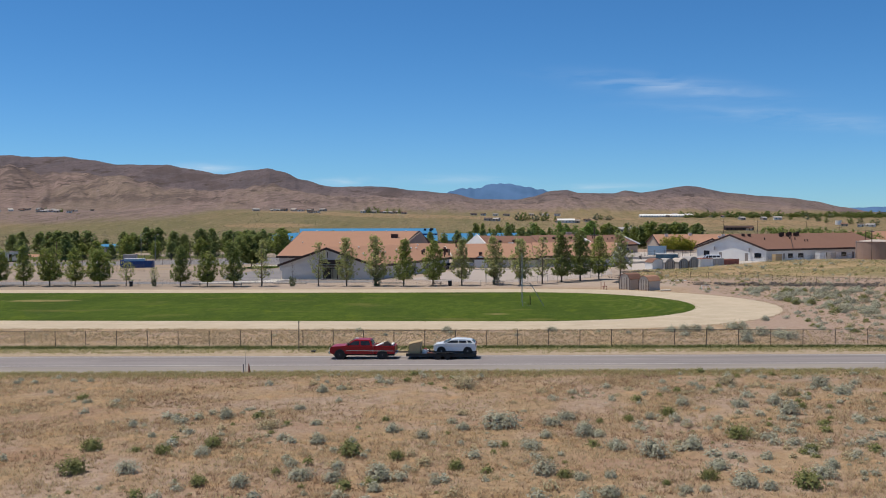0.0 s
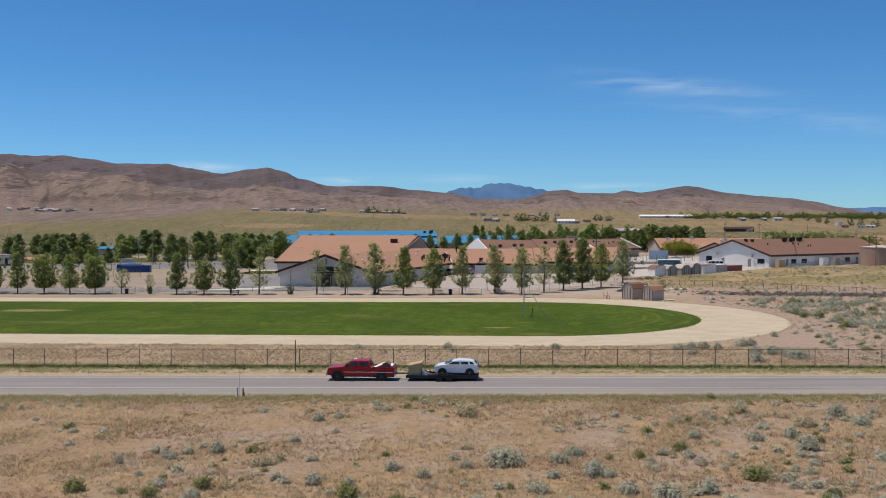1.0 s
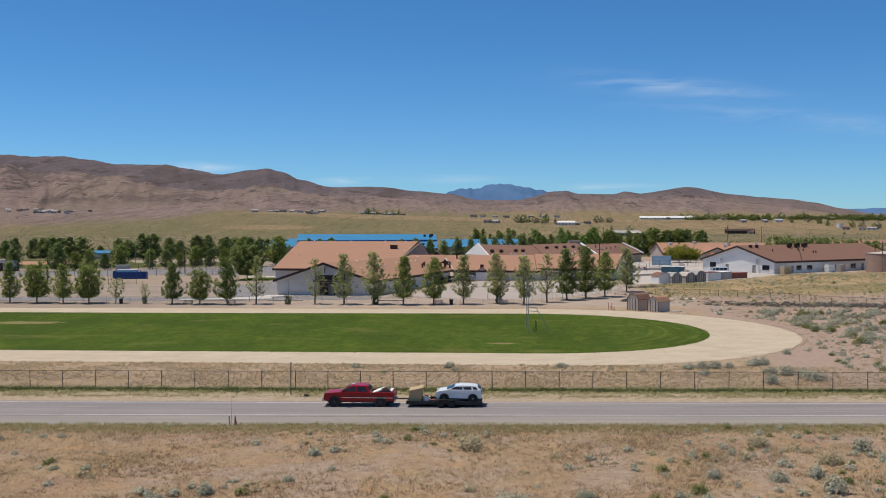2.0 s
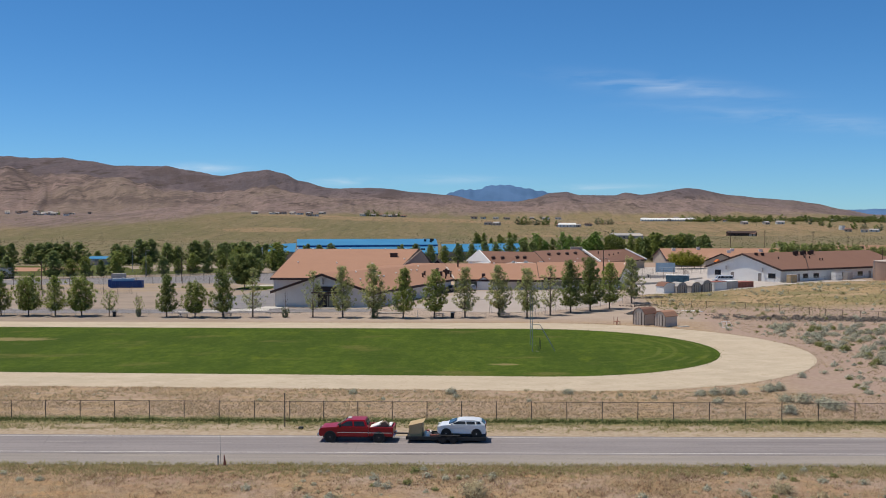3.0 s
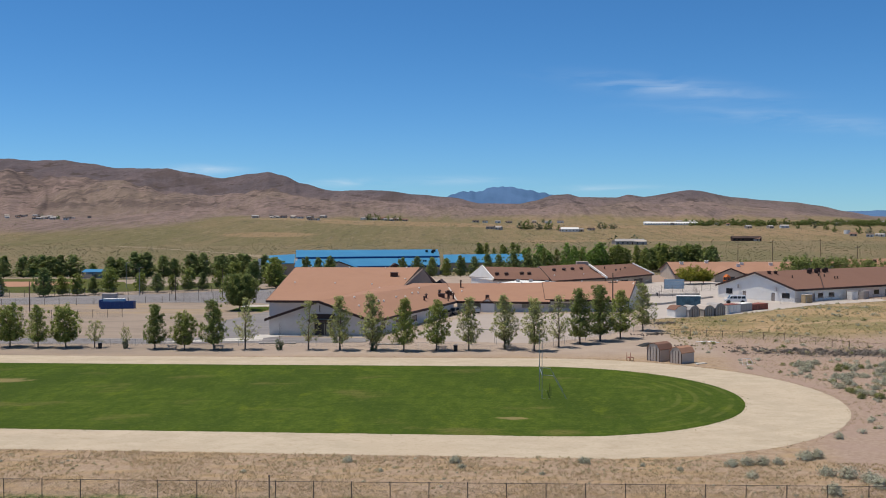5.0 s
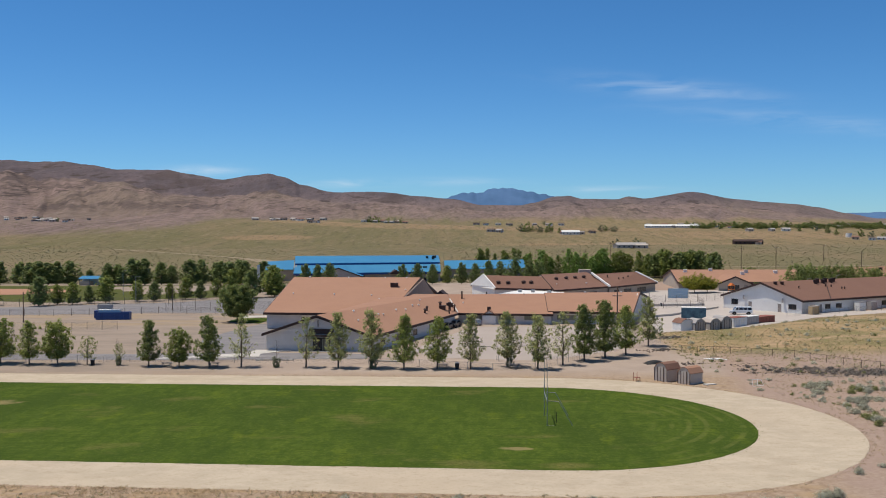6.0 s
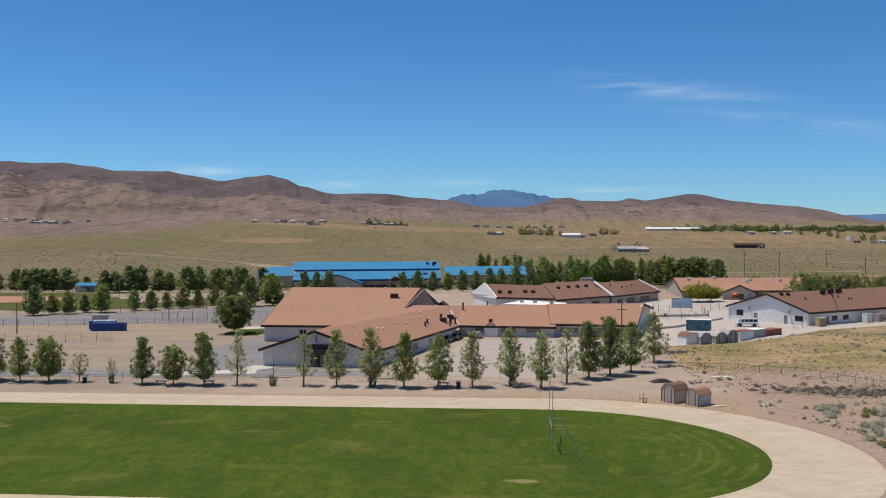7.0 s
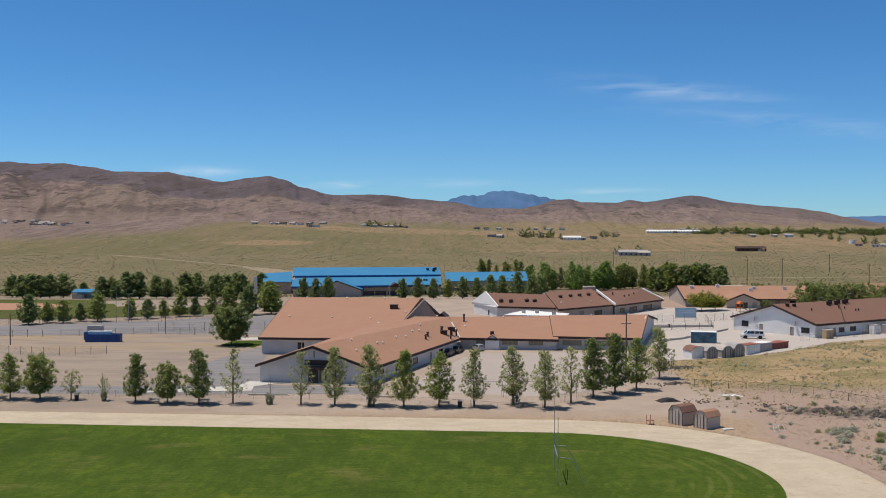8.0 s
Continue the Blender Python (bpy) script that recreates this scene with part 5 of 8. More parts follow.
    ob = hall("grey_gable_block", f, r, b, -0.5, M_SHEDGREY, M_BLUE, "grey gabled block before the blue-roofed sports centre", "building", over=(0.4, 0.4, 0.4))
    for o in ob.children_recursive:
        o.data.transform(VIEW_FIT)
    x, y = -163.0, 412.0
    ob = root("ball_field_stand", x, y, gz(x, y), 4, "small open stand with a blue roof by the ball field", "shelter")
    part("roof", prism([(-7, -4, 3.2), (7, -4, 3.2), (7, 3, 4.4), (-7, 3, 4.4)], (0, 0, 0.25)), M_BLUE, ob)
    part("rear_wall", box(-6.6, 6.6, 2.4, 2.8, -0.4, 4.3), M_WHITE, ob)
    part("counter", box(-6.6, 0.5, -3.4, 2.4, -0.4, 2.2, 0.04), M_TAN, ob)
    ob.scale = (0.62, 0.62, 0.8)
    for px in (-6.6, 0.0, 6.6):
        part("post", bar((px, -3.5, -0.4), (px, -3.5, 3.3), 0.12), M_BLUEPAINT, ob)


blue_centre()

for ob in [o for o in scene.objects if o.type == "EMPTY" and o.matrix_basis == Matrix.Identity(4)]:
    low = [ob_c.matrix_basis @ Vector(c) for ob_c in ob.children for c in ob_c.bound_box]
    settle(ob, sum(v.x for v in low) / len(low), sum(v.y for v in low) / len(low), min(v.z for v in low))

# ---- trees and bushes ----
def leaf_cloud(rng, centres, radii, per, size, flat=0.8):
    """Many small leaf cards, in uneven clumps."""
    verts, faces = [], []
    for c, r in zip(centres, radii):
        n = int(per * rng.uniform(0.7, 1.3))
        for _ in range(n):
            d = rng.normal(0, 1, 3)
            d /= np.linalg.norm(d) + 1e-9
            p = c + d * r * rng.uniform(0.25, 1.0) ** 0.6 * np.array((1, 1, flat))
            s = size * rng.uniform(0.6, 1.35)
            face = d * 0.75 + np.array((0, 0, 0.85)) + rng.normal(0, 0.38, 3)
            u = np.cross(face, rng.normal(0, 1, 3))
            u /= np.linalg.norm(u) + 1e-9
            w = np.cross(u, face)
            w /= np.linalg.norm(w) + 1e-9
            k = len(verts)
            verts += [p - u * s * 0.5, p + w * s * 0.32, p + u * s * 0.6, p - w * s * 0.32]
            faces.append((k, k + 1, k + 2, k + 3))
    return verts, faces


def build_tree(name, seed, h, spread, crown_low, limbs, per, leaf, size, shape, label, category="tree"):
    """One tree at the origin: a trunk, limbs that climb outwards, and tufts of leaves along them. shape(k): width of the crown at k of its height."""
    rng = np.random.default_rng(seed)
    ob = root(name, 0, 0, 0, label=label, category=category)
    bm = bmesh.new()
    tr = 0.0145 * h + 0.03
    stem = [Vector((rng.normal(0, 0.012) * h * k, rng.normal(0, 0.012) * h * k, h * 0.93 * k)) for k in (0, 0.2, 0.4, 0.6, 0.8, 1.0)]
    stem[0] = Vector((0, 0, -0.25))
    for q in range(5):
        add_bar(bm, stem[q], stem[q + 1] + Vector((0, 0, 0.02)), tr * (1 - 0.18 * q), 8, tr * (1 - 0.18 * (q + 1)))
    centres, radii = [], []
    for n in range(limbs):
        k = clamp((n + rng.uniform(0, 1)) / limbs)
        ang = n * 2.39996 + rng.normal(0, 0.35)
        reach = spread * shape(k) * rng.uniform(0.62, 1.12)
        z1 = crown_low + (h - crown_low) * (0.06 + 0.94 * k)
        z0 = max(crown_low * 0.75, z1 - reach * rng.uniform(0.7, 1.3))
        f = clamp(z0 / (h * 0.93))
        foot = stem[int(min(4, f * 5))].lerp(stem[int(min(4, f * 5)) + 1], f * 5 - int(min(4, f * 5)))
        tip = Vector((foot.x + reach * math.cos(ang), foot.y + reach * math.sin(ang), z1))
        mid = foot.lerp(tip, 0.5) + Vector((0, 0, -0.08 * reach))
        add_bar(bm, foot, mid, tr * 0.30, 5, tr * 0.19)
        add_bar(bm, mid, tip, tr * 0.19, 5, tr * 0.06)
        m = 3 + int(2.2 * reach / max(0.5, spread) + rng.uniform(0, 1))
        for q in range(m):
            e = 0.28 + 0.80 * (q + rng.uniform(0, 0.8)) / m
            c = foot.lerp(tip, e) if e > 0.5 else foot.lerp(mid, e * 2)
            side = rng.normal(0, 0.13, 3) * spread
            centres.append(np.array(c) + side * np.array((1, 1, 0.6)))
            radii.append(spread * rng.uniform(0.14, 0.25) * (1.15 - 0.40 * e))
    part("trunk", bm, M_BARK, ob)
    v, f = leaf_cloud(rng, centres, radii, per, size, 1.05)
    for q in v:
        q[2] = max(q[2], crown_low * 0.7)
    soup("crown", v, f, leaf, ob)
    return ob


oval = lambda k: math.sin(math.pi * min(1.0, 0.10 + 0.90 * k ** 0.72)) ** 0.62
spire = lambda k: (1 - k) ** 0.62 * min(1.0, 0.60 + 2.6 * k)
flame = lambda k: math.sin(math.pi * (0.14 + 0.84 * k ** 0.60)) ** 0.85
round_top = lambda k: math.sin(math.pi * (0.12 + 0.80 * k)) ** 0.5

SOURCE = {}
M_SAGE_BUSH = leafy("grey_shrub_leaves", (0.14, 0.165, 0.085), (0.30, 0.32, 0.19), 0.3)


def source(kind, *args, **kw):
    ob = build_tree("tree" if kind[0] != "b" else "shrub", *args, **kw)
    ob.matrix_basis = pose(0, -2000, 0)
    SOURCE[kind] = ob
    return ob


FRONT = "leafy young poplar standing in a row along the track"
source("dense", 11, 8.6, 2.7, 1.5, 60, 28, M_LEAF_DARK, 0.27, spire, "dense dark green poplar in a row along the track")
source("oval", 23, 8.4, 2.6, 1.6, 54, 25, M_LEAF, 0.26, flame, FRONT)
source("oval2", 29, 8.4, 2.6, 1.6, 52, 25, M_LEAF, 0.26, spire, FRONT)
source("light", 37, 8.8, 2.45, 1.7, 50, 23, M_LEAF_LIGHT, 0.25, flame, "pale green poplar with a loose narrow crown along the track")
source("light2", 39, 8.8, 2.5, 1.7, 48, 22, M_LEAF_LIGHT, 0.25, spire, "pale green poplar with an uneven crown along the track")
source("sparse", 41, 8.4, 2.0, 1.8, 32, 13, M_LEAF_LIGHT, 0.23, flame, "thin pale poplar with sparse leaves along the track")
source("small", 53, 5.6, 1.9, 1.5, 20, 13, M_LEAF_LIGHT, 0.24, round_top, "small sparse young tree along the track")
source("wide", 67, 7.2, 2.6, 1.4, 56, 30, M_LEAF, 0.27, round_top, "round-topped leafy tree along the track")
source("shade", 71, 9.0, 4.2, 1.8, 90, 40, M_LEAF_DARK, 0.40, round_top, "broad round shade tree by the car park")
source("yellow", 83, 6.0, 4.6, 1.8, 60, 34, M_LEAF_YELLOW, 0.36, round_top, "low yellow-green tree on the school court")
source("far_dark", 91, 10.2, 3.0, 0.9, 50, 17, M_LEAF_FAR, 0.56, oval, "dark green poplar in a far row behind the school")
source("far_dark2", 93, 10.2, 3.0, 0.9, 50, 17, M_LEAF_FAR, 0.56, flame, "dark green poplar in a far row behind the school")
source("far_green", 97, 9.4, 2.9, 1.0, 46, 17, M_LEAF, 0.50, oval, "green tree in a far row behind the school")
source("far_light", 99, 10.5, 2.3, 0.9, 30, 16, M_LEAF, 0.48, spire, "narrow light green poplar behind the school halls")
source("far_bright", 101, 10.5, 4.0, 0.7, 40, 22, M_LEAF_BRIGHT, 0.55, oval, "bright green broad tree behind the school halls")
source("bush_low", 103, 2.6, 1.5, 0.15, 22, 24, M_SAGE_BUSH, 0.20, round_top, "grey-green shrub at the foot of the fence", category="shrub")
source("bush_big", 107, 5.0, 4.4, 0.2, 60, 34, M_LEAF_DARK, 0.36, round_top, "large dark green bush beside the school", category="bush")
source("plain_dark", 111, 9.0, 3.6, 0.4, 9, 9, M_LEAF_DARK, 1.25, oval, "dark green tree far out on the plain")
source("plain_green", 113, 9.0, 3.9, 0.3, 9, 9, M_SAGE_BUSH, 1.3, round_top, "grey-green tree far out on the plain")
FULL = {"plain_dark": 9.0, "plain_green": 9.0, "dense": 8.6, "oval": 8.4, "oval2": 8.4, "light": 8.8, "light2": 8.8, "sparse": 8.4, "small": 5.6, "wide": 7.2, "shade": 9.0, "yellow": 6.0, "far_dark": 10.2, "far_dark2": 10.2,
        "far_green": 9.4, "far_light": 10.5, "far_bright": 10.5, "bush_low": 2.6, "bush_big": 5.0}
OTHER = {"plain_dark": "plain_green", "oval": "oval2", "light": "light2", "far_dark": "far_dark2"}

PLANTED = set()


def plant(kind, x, y, h=None, turn=None, group="", wide=1.0):
    """Set a tree of that kind, scaled to its height."""
    if kind in OTHER and random.random() < 0.5:
        kind = OTHER[kind]
    src_ob = SOURCE[kind]
    full = FULL[kind]
    s = (h or full) / full
    turn = random.uniform(0, 360) if turn is None else turn
    at = pose(x, y, land_z(x, y) - 0.02, random.uniform(-1.5, 1.5), random.uniform(-1.5, 1.5), turn)
    if kind in PLANTED:
        ob = copy_thing(src_ob, at)
    else:
        PLANTED.add(kind)
        ob = src_ob
        ob.matrix_basis = at
    ob.scale = (s * wide, s * wide, s)
    if group:
        ob["group"] = group
    return ob


ROW = [("wide", -98.6, 191.8, 8.2), ("oval", -93.0, 191.4, 8.6), ("wide", -87.4, 190.8, 8.4),
       ("oval", -81.9, 190.0, 8.2), ("wide", -76.9, 190.1, 8.2), ("small", -71.5, 189.7, 5.6), ("dense", -60.0, 187.8, 8.4), ("wide", -54.4, 186.8, 7.1), ("dense", -49.1, 186.4, 9.4),
       ("sparse", -43.8, 187.0, 9.1), ("sparse", -32.6, 186.2, 8.6), ("light", -27.1, 185.8, 9.2), ("light", -21.5, 185.4, 9.6), ("oval", -16.0, 184.3, 8.8), ("oval", -10.5, 184.6, 8.5),
       ("light", -5.0, 184.6, 8.9), ("light", 1.1, 186.6, 9.2), ("light", 6.0, 183.9, 8.8), ("sparse", 10.4, 188.3, 9.2), ("dense", 14.5, 193.4, 9.6), ("dense", 18.5, 197.2, 10.0),
       ("oval", 22.6, 200.7, 8.8), ("light", 28.6, 213.0, 9.3)]
for kind, x, y, h in ROW:
    k = 0.92 if x < -45 else 1.0
    plant(kind, x, y, h * k, group="poplars along the track", wide=1.0)
for x, y, h in ((-65.6, 188.7, 1.4), (-37.6, 186.1, 1.9), (-21.2, 184.9, 2.0), (1.6, 186.0, 1.7)):
    plant("bush_low", x, y, h, wide=0.75)
plant("small", -65.5, 189.0, 4.0, group="poplars along the track", wide=0.7)
MIDROW = [(-136.6, 309.7, 8.0), (-133.0, 314.5, 5.5), (-128.3, 314.5, 6.1), (-125.3, 319.5, 5.1), (-120, 319.4, 7.6), (-112.7, 326.2, 5.9), (-107.7, 328, 5.6), (-104.6, 333.4, 4.8),
          (-100.1, 335.2, 6.4), (-95.8, 337, 5.4), (-92.5, 344.8, 5.6), (-87.4, 346.7, 8.3), (-79.5, 340.6, 9.0), (-73.1, 344.4, 9.3), (-76.6, 356.0, 8.9), (-152, 312, 6.5), (-160, 306, 7.0)]
for i, (x, y, h) in enumerate(MIDROW):
    plant("far_green" if i % 3 else "far_dark", x, y, h * 1.1, group="trees between car park and field", wide=1.25)
plant("shade", -64.2, 262.4, 9.2)
rng_far = random.Random(5)
for x, y, h in [(-197.7, 422.6, 10.1), (-190.3, 416.2, 9.8), (-186.7, 416.1, 10.4), (-182.7, 416, 9.8), (-179, 415.9, 10.2), (-176, 421.9, 10.6), (-171.7, 431.6, 6.8), (-155, 409.1, 9.4), (-152, 412, 9.0),
                (-149.5, 409, 7.7), (-144.5, 408.8, 11.6), (-140.8, 411.6, 11.4), (-136.1, 417.5, 10), (-131.5, 417.3, 8.6), (-128.2, 433.1, 6.0), (-124, 417.1, 11.1), (-119.2, 416.9, 11.1), (-116, 426, 9.8),
                (-112, 419.7, 10.4), (-110.2, 425.8, 10.2), (-107.2, 432.1, 11), (-104, 430, 10.6), (-105.3, 467.5, 9.5), (-205, 420, 10), (-211, 424, 9), (-219, 421, 10.4), (-226, 425, 9.6)]:
    plant("far_dark", x, y, h * 0.94, group="far row of dark poplars", wide=rng_far.uniform(1.2, 1.6))
# trees behind the halls, in front of the olive plain
for i in range(38):
    x = -8 + i * 3.0 + rng_far.uniform(-1.6, 1.6)
    kind = "far_bright" if 14 < x < 55 and rng_far.random() < 0.55 else rng_far.choice(("far_light", "far_light", "far_green", "far_light") if x < 70 else ("far_light", "far_green", "far_dark"))
    y = 514 + rng_far.uniform(-4, 12) if x < 22 else 478 + rng_far.uniform(-10, 14)
    plant(kind, x, y, rng_far.uniform(9.0, 13.2), group="trees behind the school halls", wide=rng_far.uniform(0.8, 1.1))
for i in range(7):
    plant("far_green" if i % 2 else "far_dark", 74 + i * 4.2 + rng_far.uniform(-1, 1), 470 + rng_far.uniform(-6, 10), rng_far.uniform(10, 13), group="trees behind the school halls", wide=1.25)
# trees before the sports centre
for x, y, h in [(-75, 408, 8.5), (-69.5, 405, 8.2), (-65, 407, 8.8), (-36.2, 408, 8.0), (-30.5, 412, 8.4), (-24.4, 410, 8.0), (-18.9, 416, 7.4), (-13.0, 411, 8.6), (-7.4, 414, 8.2), (-2.3, 412, 9.2), (2.6, 416, 9.0),
                (8.1, 414, 10.4), (13.7, 410, 9.4), (17.5, 414, 9.0), (-74, 352, 7.5)]:
    plant("far_dark" if h > 7.9 else "far_green", x, y, h, group="trees before the sports centre", wide=1.1)
plant("yellow", 66.4, 353.5, 6.0)
plant("yellow", 71.2, 355.5, 5.0)["label"] = "low green tree on the school court"
for x, y, h, w in ((106, 363, 8.6, 0.9), (113, 366, 7.6, 0.9), (120, 363, 8.2, 0.85), (130, 366, 7.4, 0.85), (96, 398, 6.0, 0.6), (139, 366, 6.8, 0.9), (90, 364, 2.6, 0.9), (123, 318, 4.6, 0.9), (117, 322, 4.0, 0.8)):
    plant("bush_big", x, y, h, wide=w)


def bush_mesh(seed, n, r, h, blade):
    """A low desert bush: many small leaf cards on a broken dome, facing outwards."""
    rng = np.random.default_rng(seed)
    verts, faces = [], []
    for _ in range(n):
        a, k = rng.uniform(0, 2 * math.pi), rng.uniform(0, 1) ** 0.55
        up = math.sqrt(max(0.02, 1 - k * k))
        lump = 0.74 + 0.26 * math.sin(4 * a + seed) * math.sin(2.3 * a) + rng.normal(0, 0.07)
        q = lump * rng.uniform(0.62, 1.05)
        tip = np.array((r * k * math.cos(a) * q, r * k * math.sin(a) * q, h * up * q))
        face = np.array((k * math.cos(a), k * math.sin(a), up + 0.35)) + rng.normal(0, 0.4, 3)
        u = np.cross(face, rng.normal(0, 1, 3))
        u *= blade * rng.uniform(0.8, 1.8) / (np.linalg.norm(u) + 1e-9)
        w = np.cross(u, face)
        w *= blade * 0.6 / (np.linalg.norm(w) + 1e-9)
        j = len(verts)
        verts += [tip - u, tip + w, tip + u, tip - w]
        faces.append((j, j + 1, j + 2, j + 3))
    return verts, faces


def bush_source(name, seed, n, r, h, blade, leaf, label):
    v, f = bush_mesh(seed, n, r, h, blade)
    ob = root(name, 0, -2000, 0, label=label, category="bush")
    soup("foliage", v, f, leaf, ob)
    rng = random.Random(seed)
    sv, sf = [(0, 0, -0.1)], []
    for _ in range(7):
        a = rng.uniform(0, 6.28)
        x, y, z, k = r * 0.55 * math.cos(a), r * 0.55 * math.sin(a), h * 0.55, len(sv)
        sv += [(x + 0.02, y, z), (x - 0.01, y + 0.018, z), (x - 0.01, y - 0.018, z)]
        sf += [(0, k, k + 1), (0, k + 1, k + 2), (0, k + 2, k), (k, k + 2, k + 1)]
    soup("stems", sv, sf, M_BARK, ob)
    return ob


BUSH = [bush_source("sagebrush", 3, 850, 0.78, 0.78, 0.05, M_SAGE, "grey-green sagebrush on dry soil"),
        bush_source("sagebrush", 5, 850, 0.88, 0.68, 0.05, M_SAGE, "spreading grey sagebrush on dry soil"),
        bush_source("rabbitbrush", 7, 1000, 0.75, 0.76, 0.044, M_RABBIT, "green rabbitbrush on dry soil"),
        bush_source("straw_bush", 9, 800, 0.85, 0.68, 0.042, M_DRYBUSH, "straw-coloured dry bush in the grass")]
BUSH_USED = set()


def set_bush(k, x, y, s, sx=1.0, group="desert bushes by the road"):
    at = pose(x, y, gz(x, y) - 0.03, 0, 0, random.uniform(0, 360))
    if k in BUSH_USED:
        ob = copy_thing(BUSH[k], at)
    else:
        BUSH_USED.add(k)
        ob = BUSH[k]
        ob.matrix_basis = at
    ob.scale = (s * sx, s * sx, s)
    ob["group"] = group


LOOSE = {"dead": ([], []), "sage": ([], []), "green": ([], []), "straw": ([], [])}
THIN = {"dead": [bush_mesh(91 + k, 130, 0.9, 0.6, 0.10) for k in range(3)], "sage": [bush_mesh(61 + k, 120, 0.8, 0.74, 0.10) for k in range(4)], "green": [bush_mesh(71, 120, 0.75, 0.74, 0.10)], "straw": [bush_mesh(81 + k, 100, 0.8, 0.7, 0.095) for k in range(2)]}


def loose_bush(kind, x, y, s, rng):
    """A small bush of the scrub that nobody could count."""
    v, f = rng.choice(THIN[kind])
    verts, faces = LOOSE[kind]
    a, k, z = rng.uniform(0, 6.28), len(verts), gz(x, y) - 0.03
    c, d = s * math.cos(a), s * math.sin(a)
    verts += [(x + c * p[0] - d * p[1], y + d * p[0] + c * p[1], z + s * p[2]) for p in v]
    faces += [tuple(k + q for q in ff) for ff in f]


# the larger bushes near the road: kind, x, y, size
NEAR_BUSHES = []
NEAR_BUSHES += [(0, x, y, s) for x, y, s in ((-17.9, 47.3, 0.75), (-19.4, 55.2, 0.4), (-21.7, 58.4, 0.47), (-11.6, 44.9, 0.64), (-16.6, 60.8, 0.73), (-11.6, 54.4, 0.48), (-9.5, 53.6, 0.68), (-7.6, 53.6, 0.43), (-7.5, 48.0, 0.46), (-5.2, 45.9, 0.84), (-5.6, 56.4, 0.63), (-3.7, 54.9, 0.53), (-2.5, 45.1, 0.36), (-2.2, 58.7, 0.42), (3.2, 54.8, 0.52), (2.7, 46.8, 0.82), (4.3, 45.8, 0.44), (5.5, 55.4, 0.88), (9.9, 60.1, 0.43), (8.5, 50.5, 1.01), (10.8, 51.9, 0.83), (12.4, 49.8, 0.44), (15.1, 69.9, 0.45), (18.7, 64.4, 0.77))]
NEAR_BUSHES += [(0, x, y, s) for x, y, s in ((18.6, 61.1, 0.98), (23.7, 70.7, 0.96), (12.6, 44.0, 0.53), (16.7, 47.9, 0.57), (17.7, 46.6, 0.3), (9.7, 43.8, 0.38), (-10.2, 66.0, 0.37), (-12.0, 69.8, 0.67), (-37.2, 75.9, 0.36), (-31.2, 75.1, 0.42), (-5.2, 43.9, 0.53), (5.4, 43.0, 0.58))]
NEAR_BUSHES += [(1, x, y, s) for x, y, s in ((-15.2, 51.1, 0.61), (-10.0, 48.7, 0.51), (-9.0, 46.1, 0.74), (-7.4, 45.9, 0.62), (0.7, 57.5, 1.28), (-1.5, 57.1, 0.5), (2.3, 52.1, 0.71), (3.8, 58.2, 0.7), (4.8, 59.9, 0.67), (6.2, 55.1, 0.53), (5.8, 46.3, 0.44), (6.8, 52.0, 0.71), (12.7, 64.4, 0.62), (16.2, 63.5, 0.76), (24.3, 68.0, 0.81), (11.2, 47.8, 0.69), (11.7, 44.7, 0.86), (15.7, 46.2, 0.74), (8.8, 43.8, 0.42), (-36.9, 74.6, 0.42), (-32.6, 75.2, 0.42), (-32.2, 70.1, 0.39), (-27.7, 66.0, 0.47), (-12.4, 63.5, 0.46))]
NEAR_BUSHES += [(2, x, y, s) for x, y, s in ((-21.7, 52.2, 0.87), (-20.6, 47.3, 1.04), (-19.1, 51.8, 0.41), (-17.5, 51.4, 0.66), (-15.2, 53.0, 0.76), (-13.7, 45.2, 0.61), (-10.4, 47.2, 0.38), (-7.3, 51.0, 0.94), (-4.8, 50.1, 0.6), (-6.3, 59.7, 0.38), (-1.6, 47.9, 0.61), (0.9, 52.7, 0.38), (3.6, 46.3, 0.55), (6.7, 58.8, 0.38), (8.5, 59.3, 0.52), (11.1, 60.9, 0.73), (13.8, 54.5, 0.96), (20.0, 63.0, 0.5), (10.3, 45.9, 0.66), (14.4, 44.5, 0.99), (16.7, 51.2, 0.61), (8.2, 45.0, 0.32))]
NEAR_BUSHES += [(3, x, y, s) for x, y, s in ((-13.1, 57.4, 0.92), (-1.8, 71.8, 1.26), (-1.6, 61.3, 0.54), (17.4, 72.2, 0.98), (20.5, 67.4, 0.97))]
for k, x, y, s in NEAR_BUSHES:
    set_bush(k, x, y, s * 1.36)
rng_b = random.Random(17)


def clumpy(x, y):
    return noise.noise((x * 0.09, y * 0.12, 3.7)) + 0.5 * noise.noise((x * 0.3, y * 0.3, 1.4))


for _ in range(3600):
    x, y = rng_b.uniform(-40, 42), rng_b.uniform(34, 78)
    if abs(x) < 0.47 * y + 4 and clumpy(x, y) + 0.012 * x + 0.010 * (56 - y) > rng_b.uniform(-0.35, 0.85):
        loose_bush(rng_b.choice(("sage", "sage", "sage", "sage", "straw", "straw", "green")), x, y, 0.22 + 0.60 * rng_b.random() ** 1.8, rng_b)
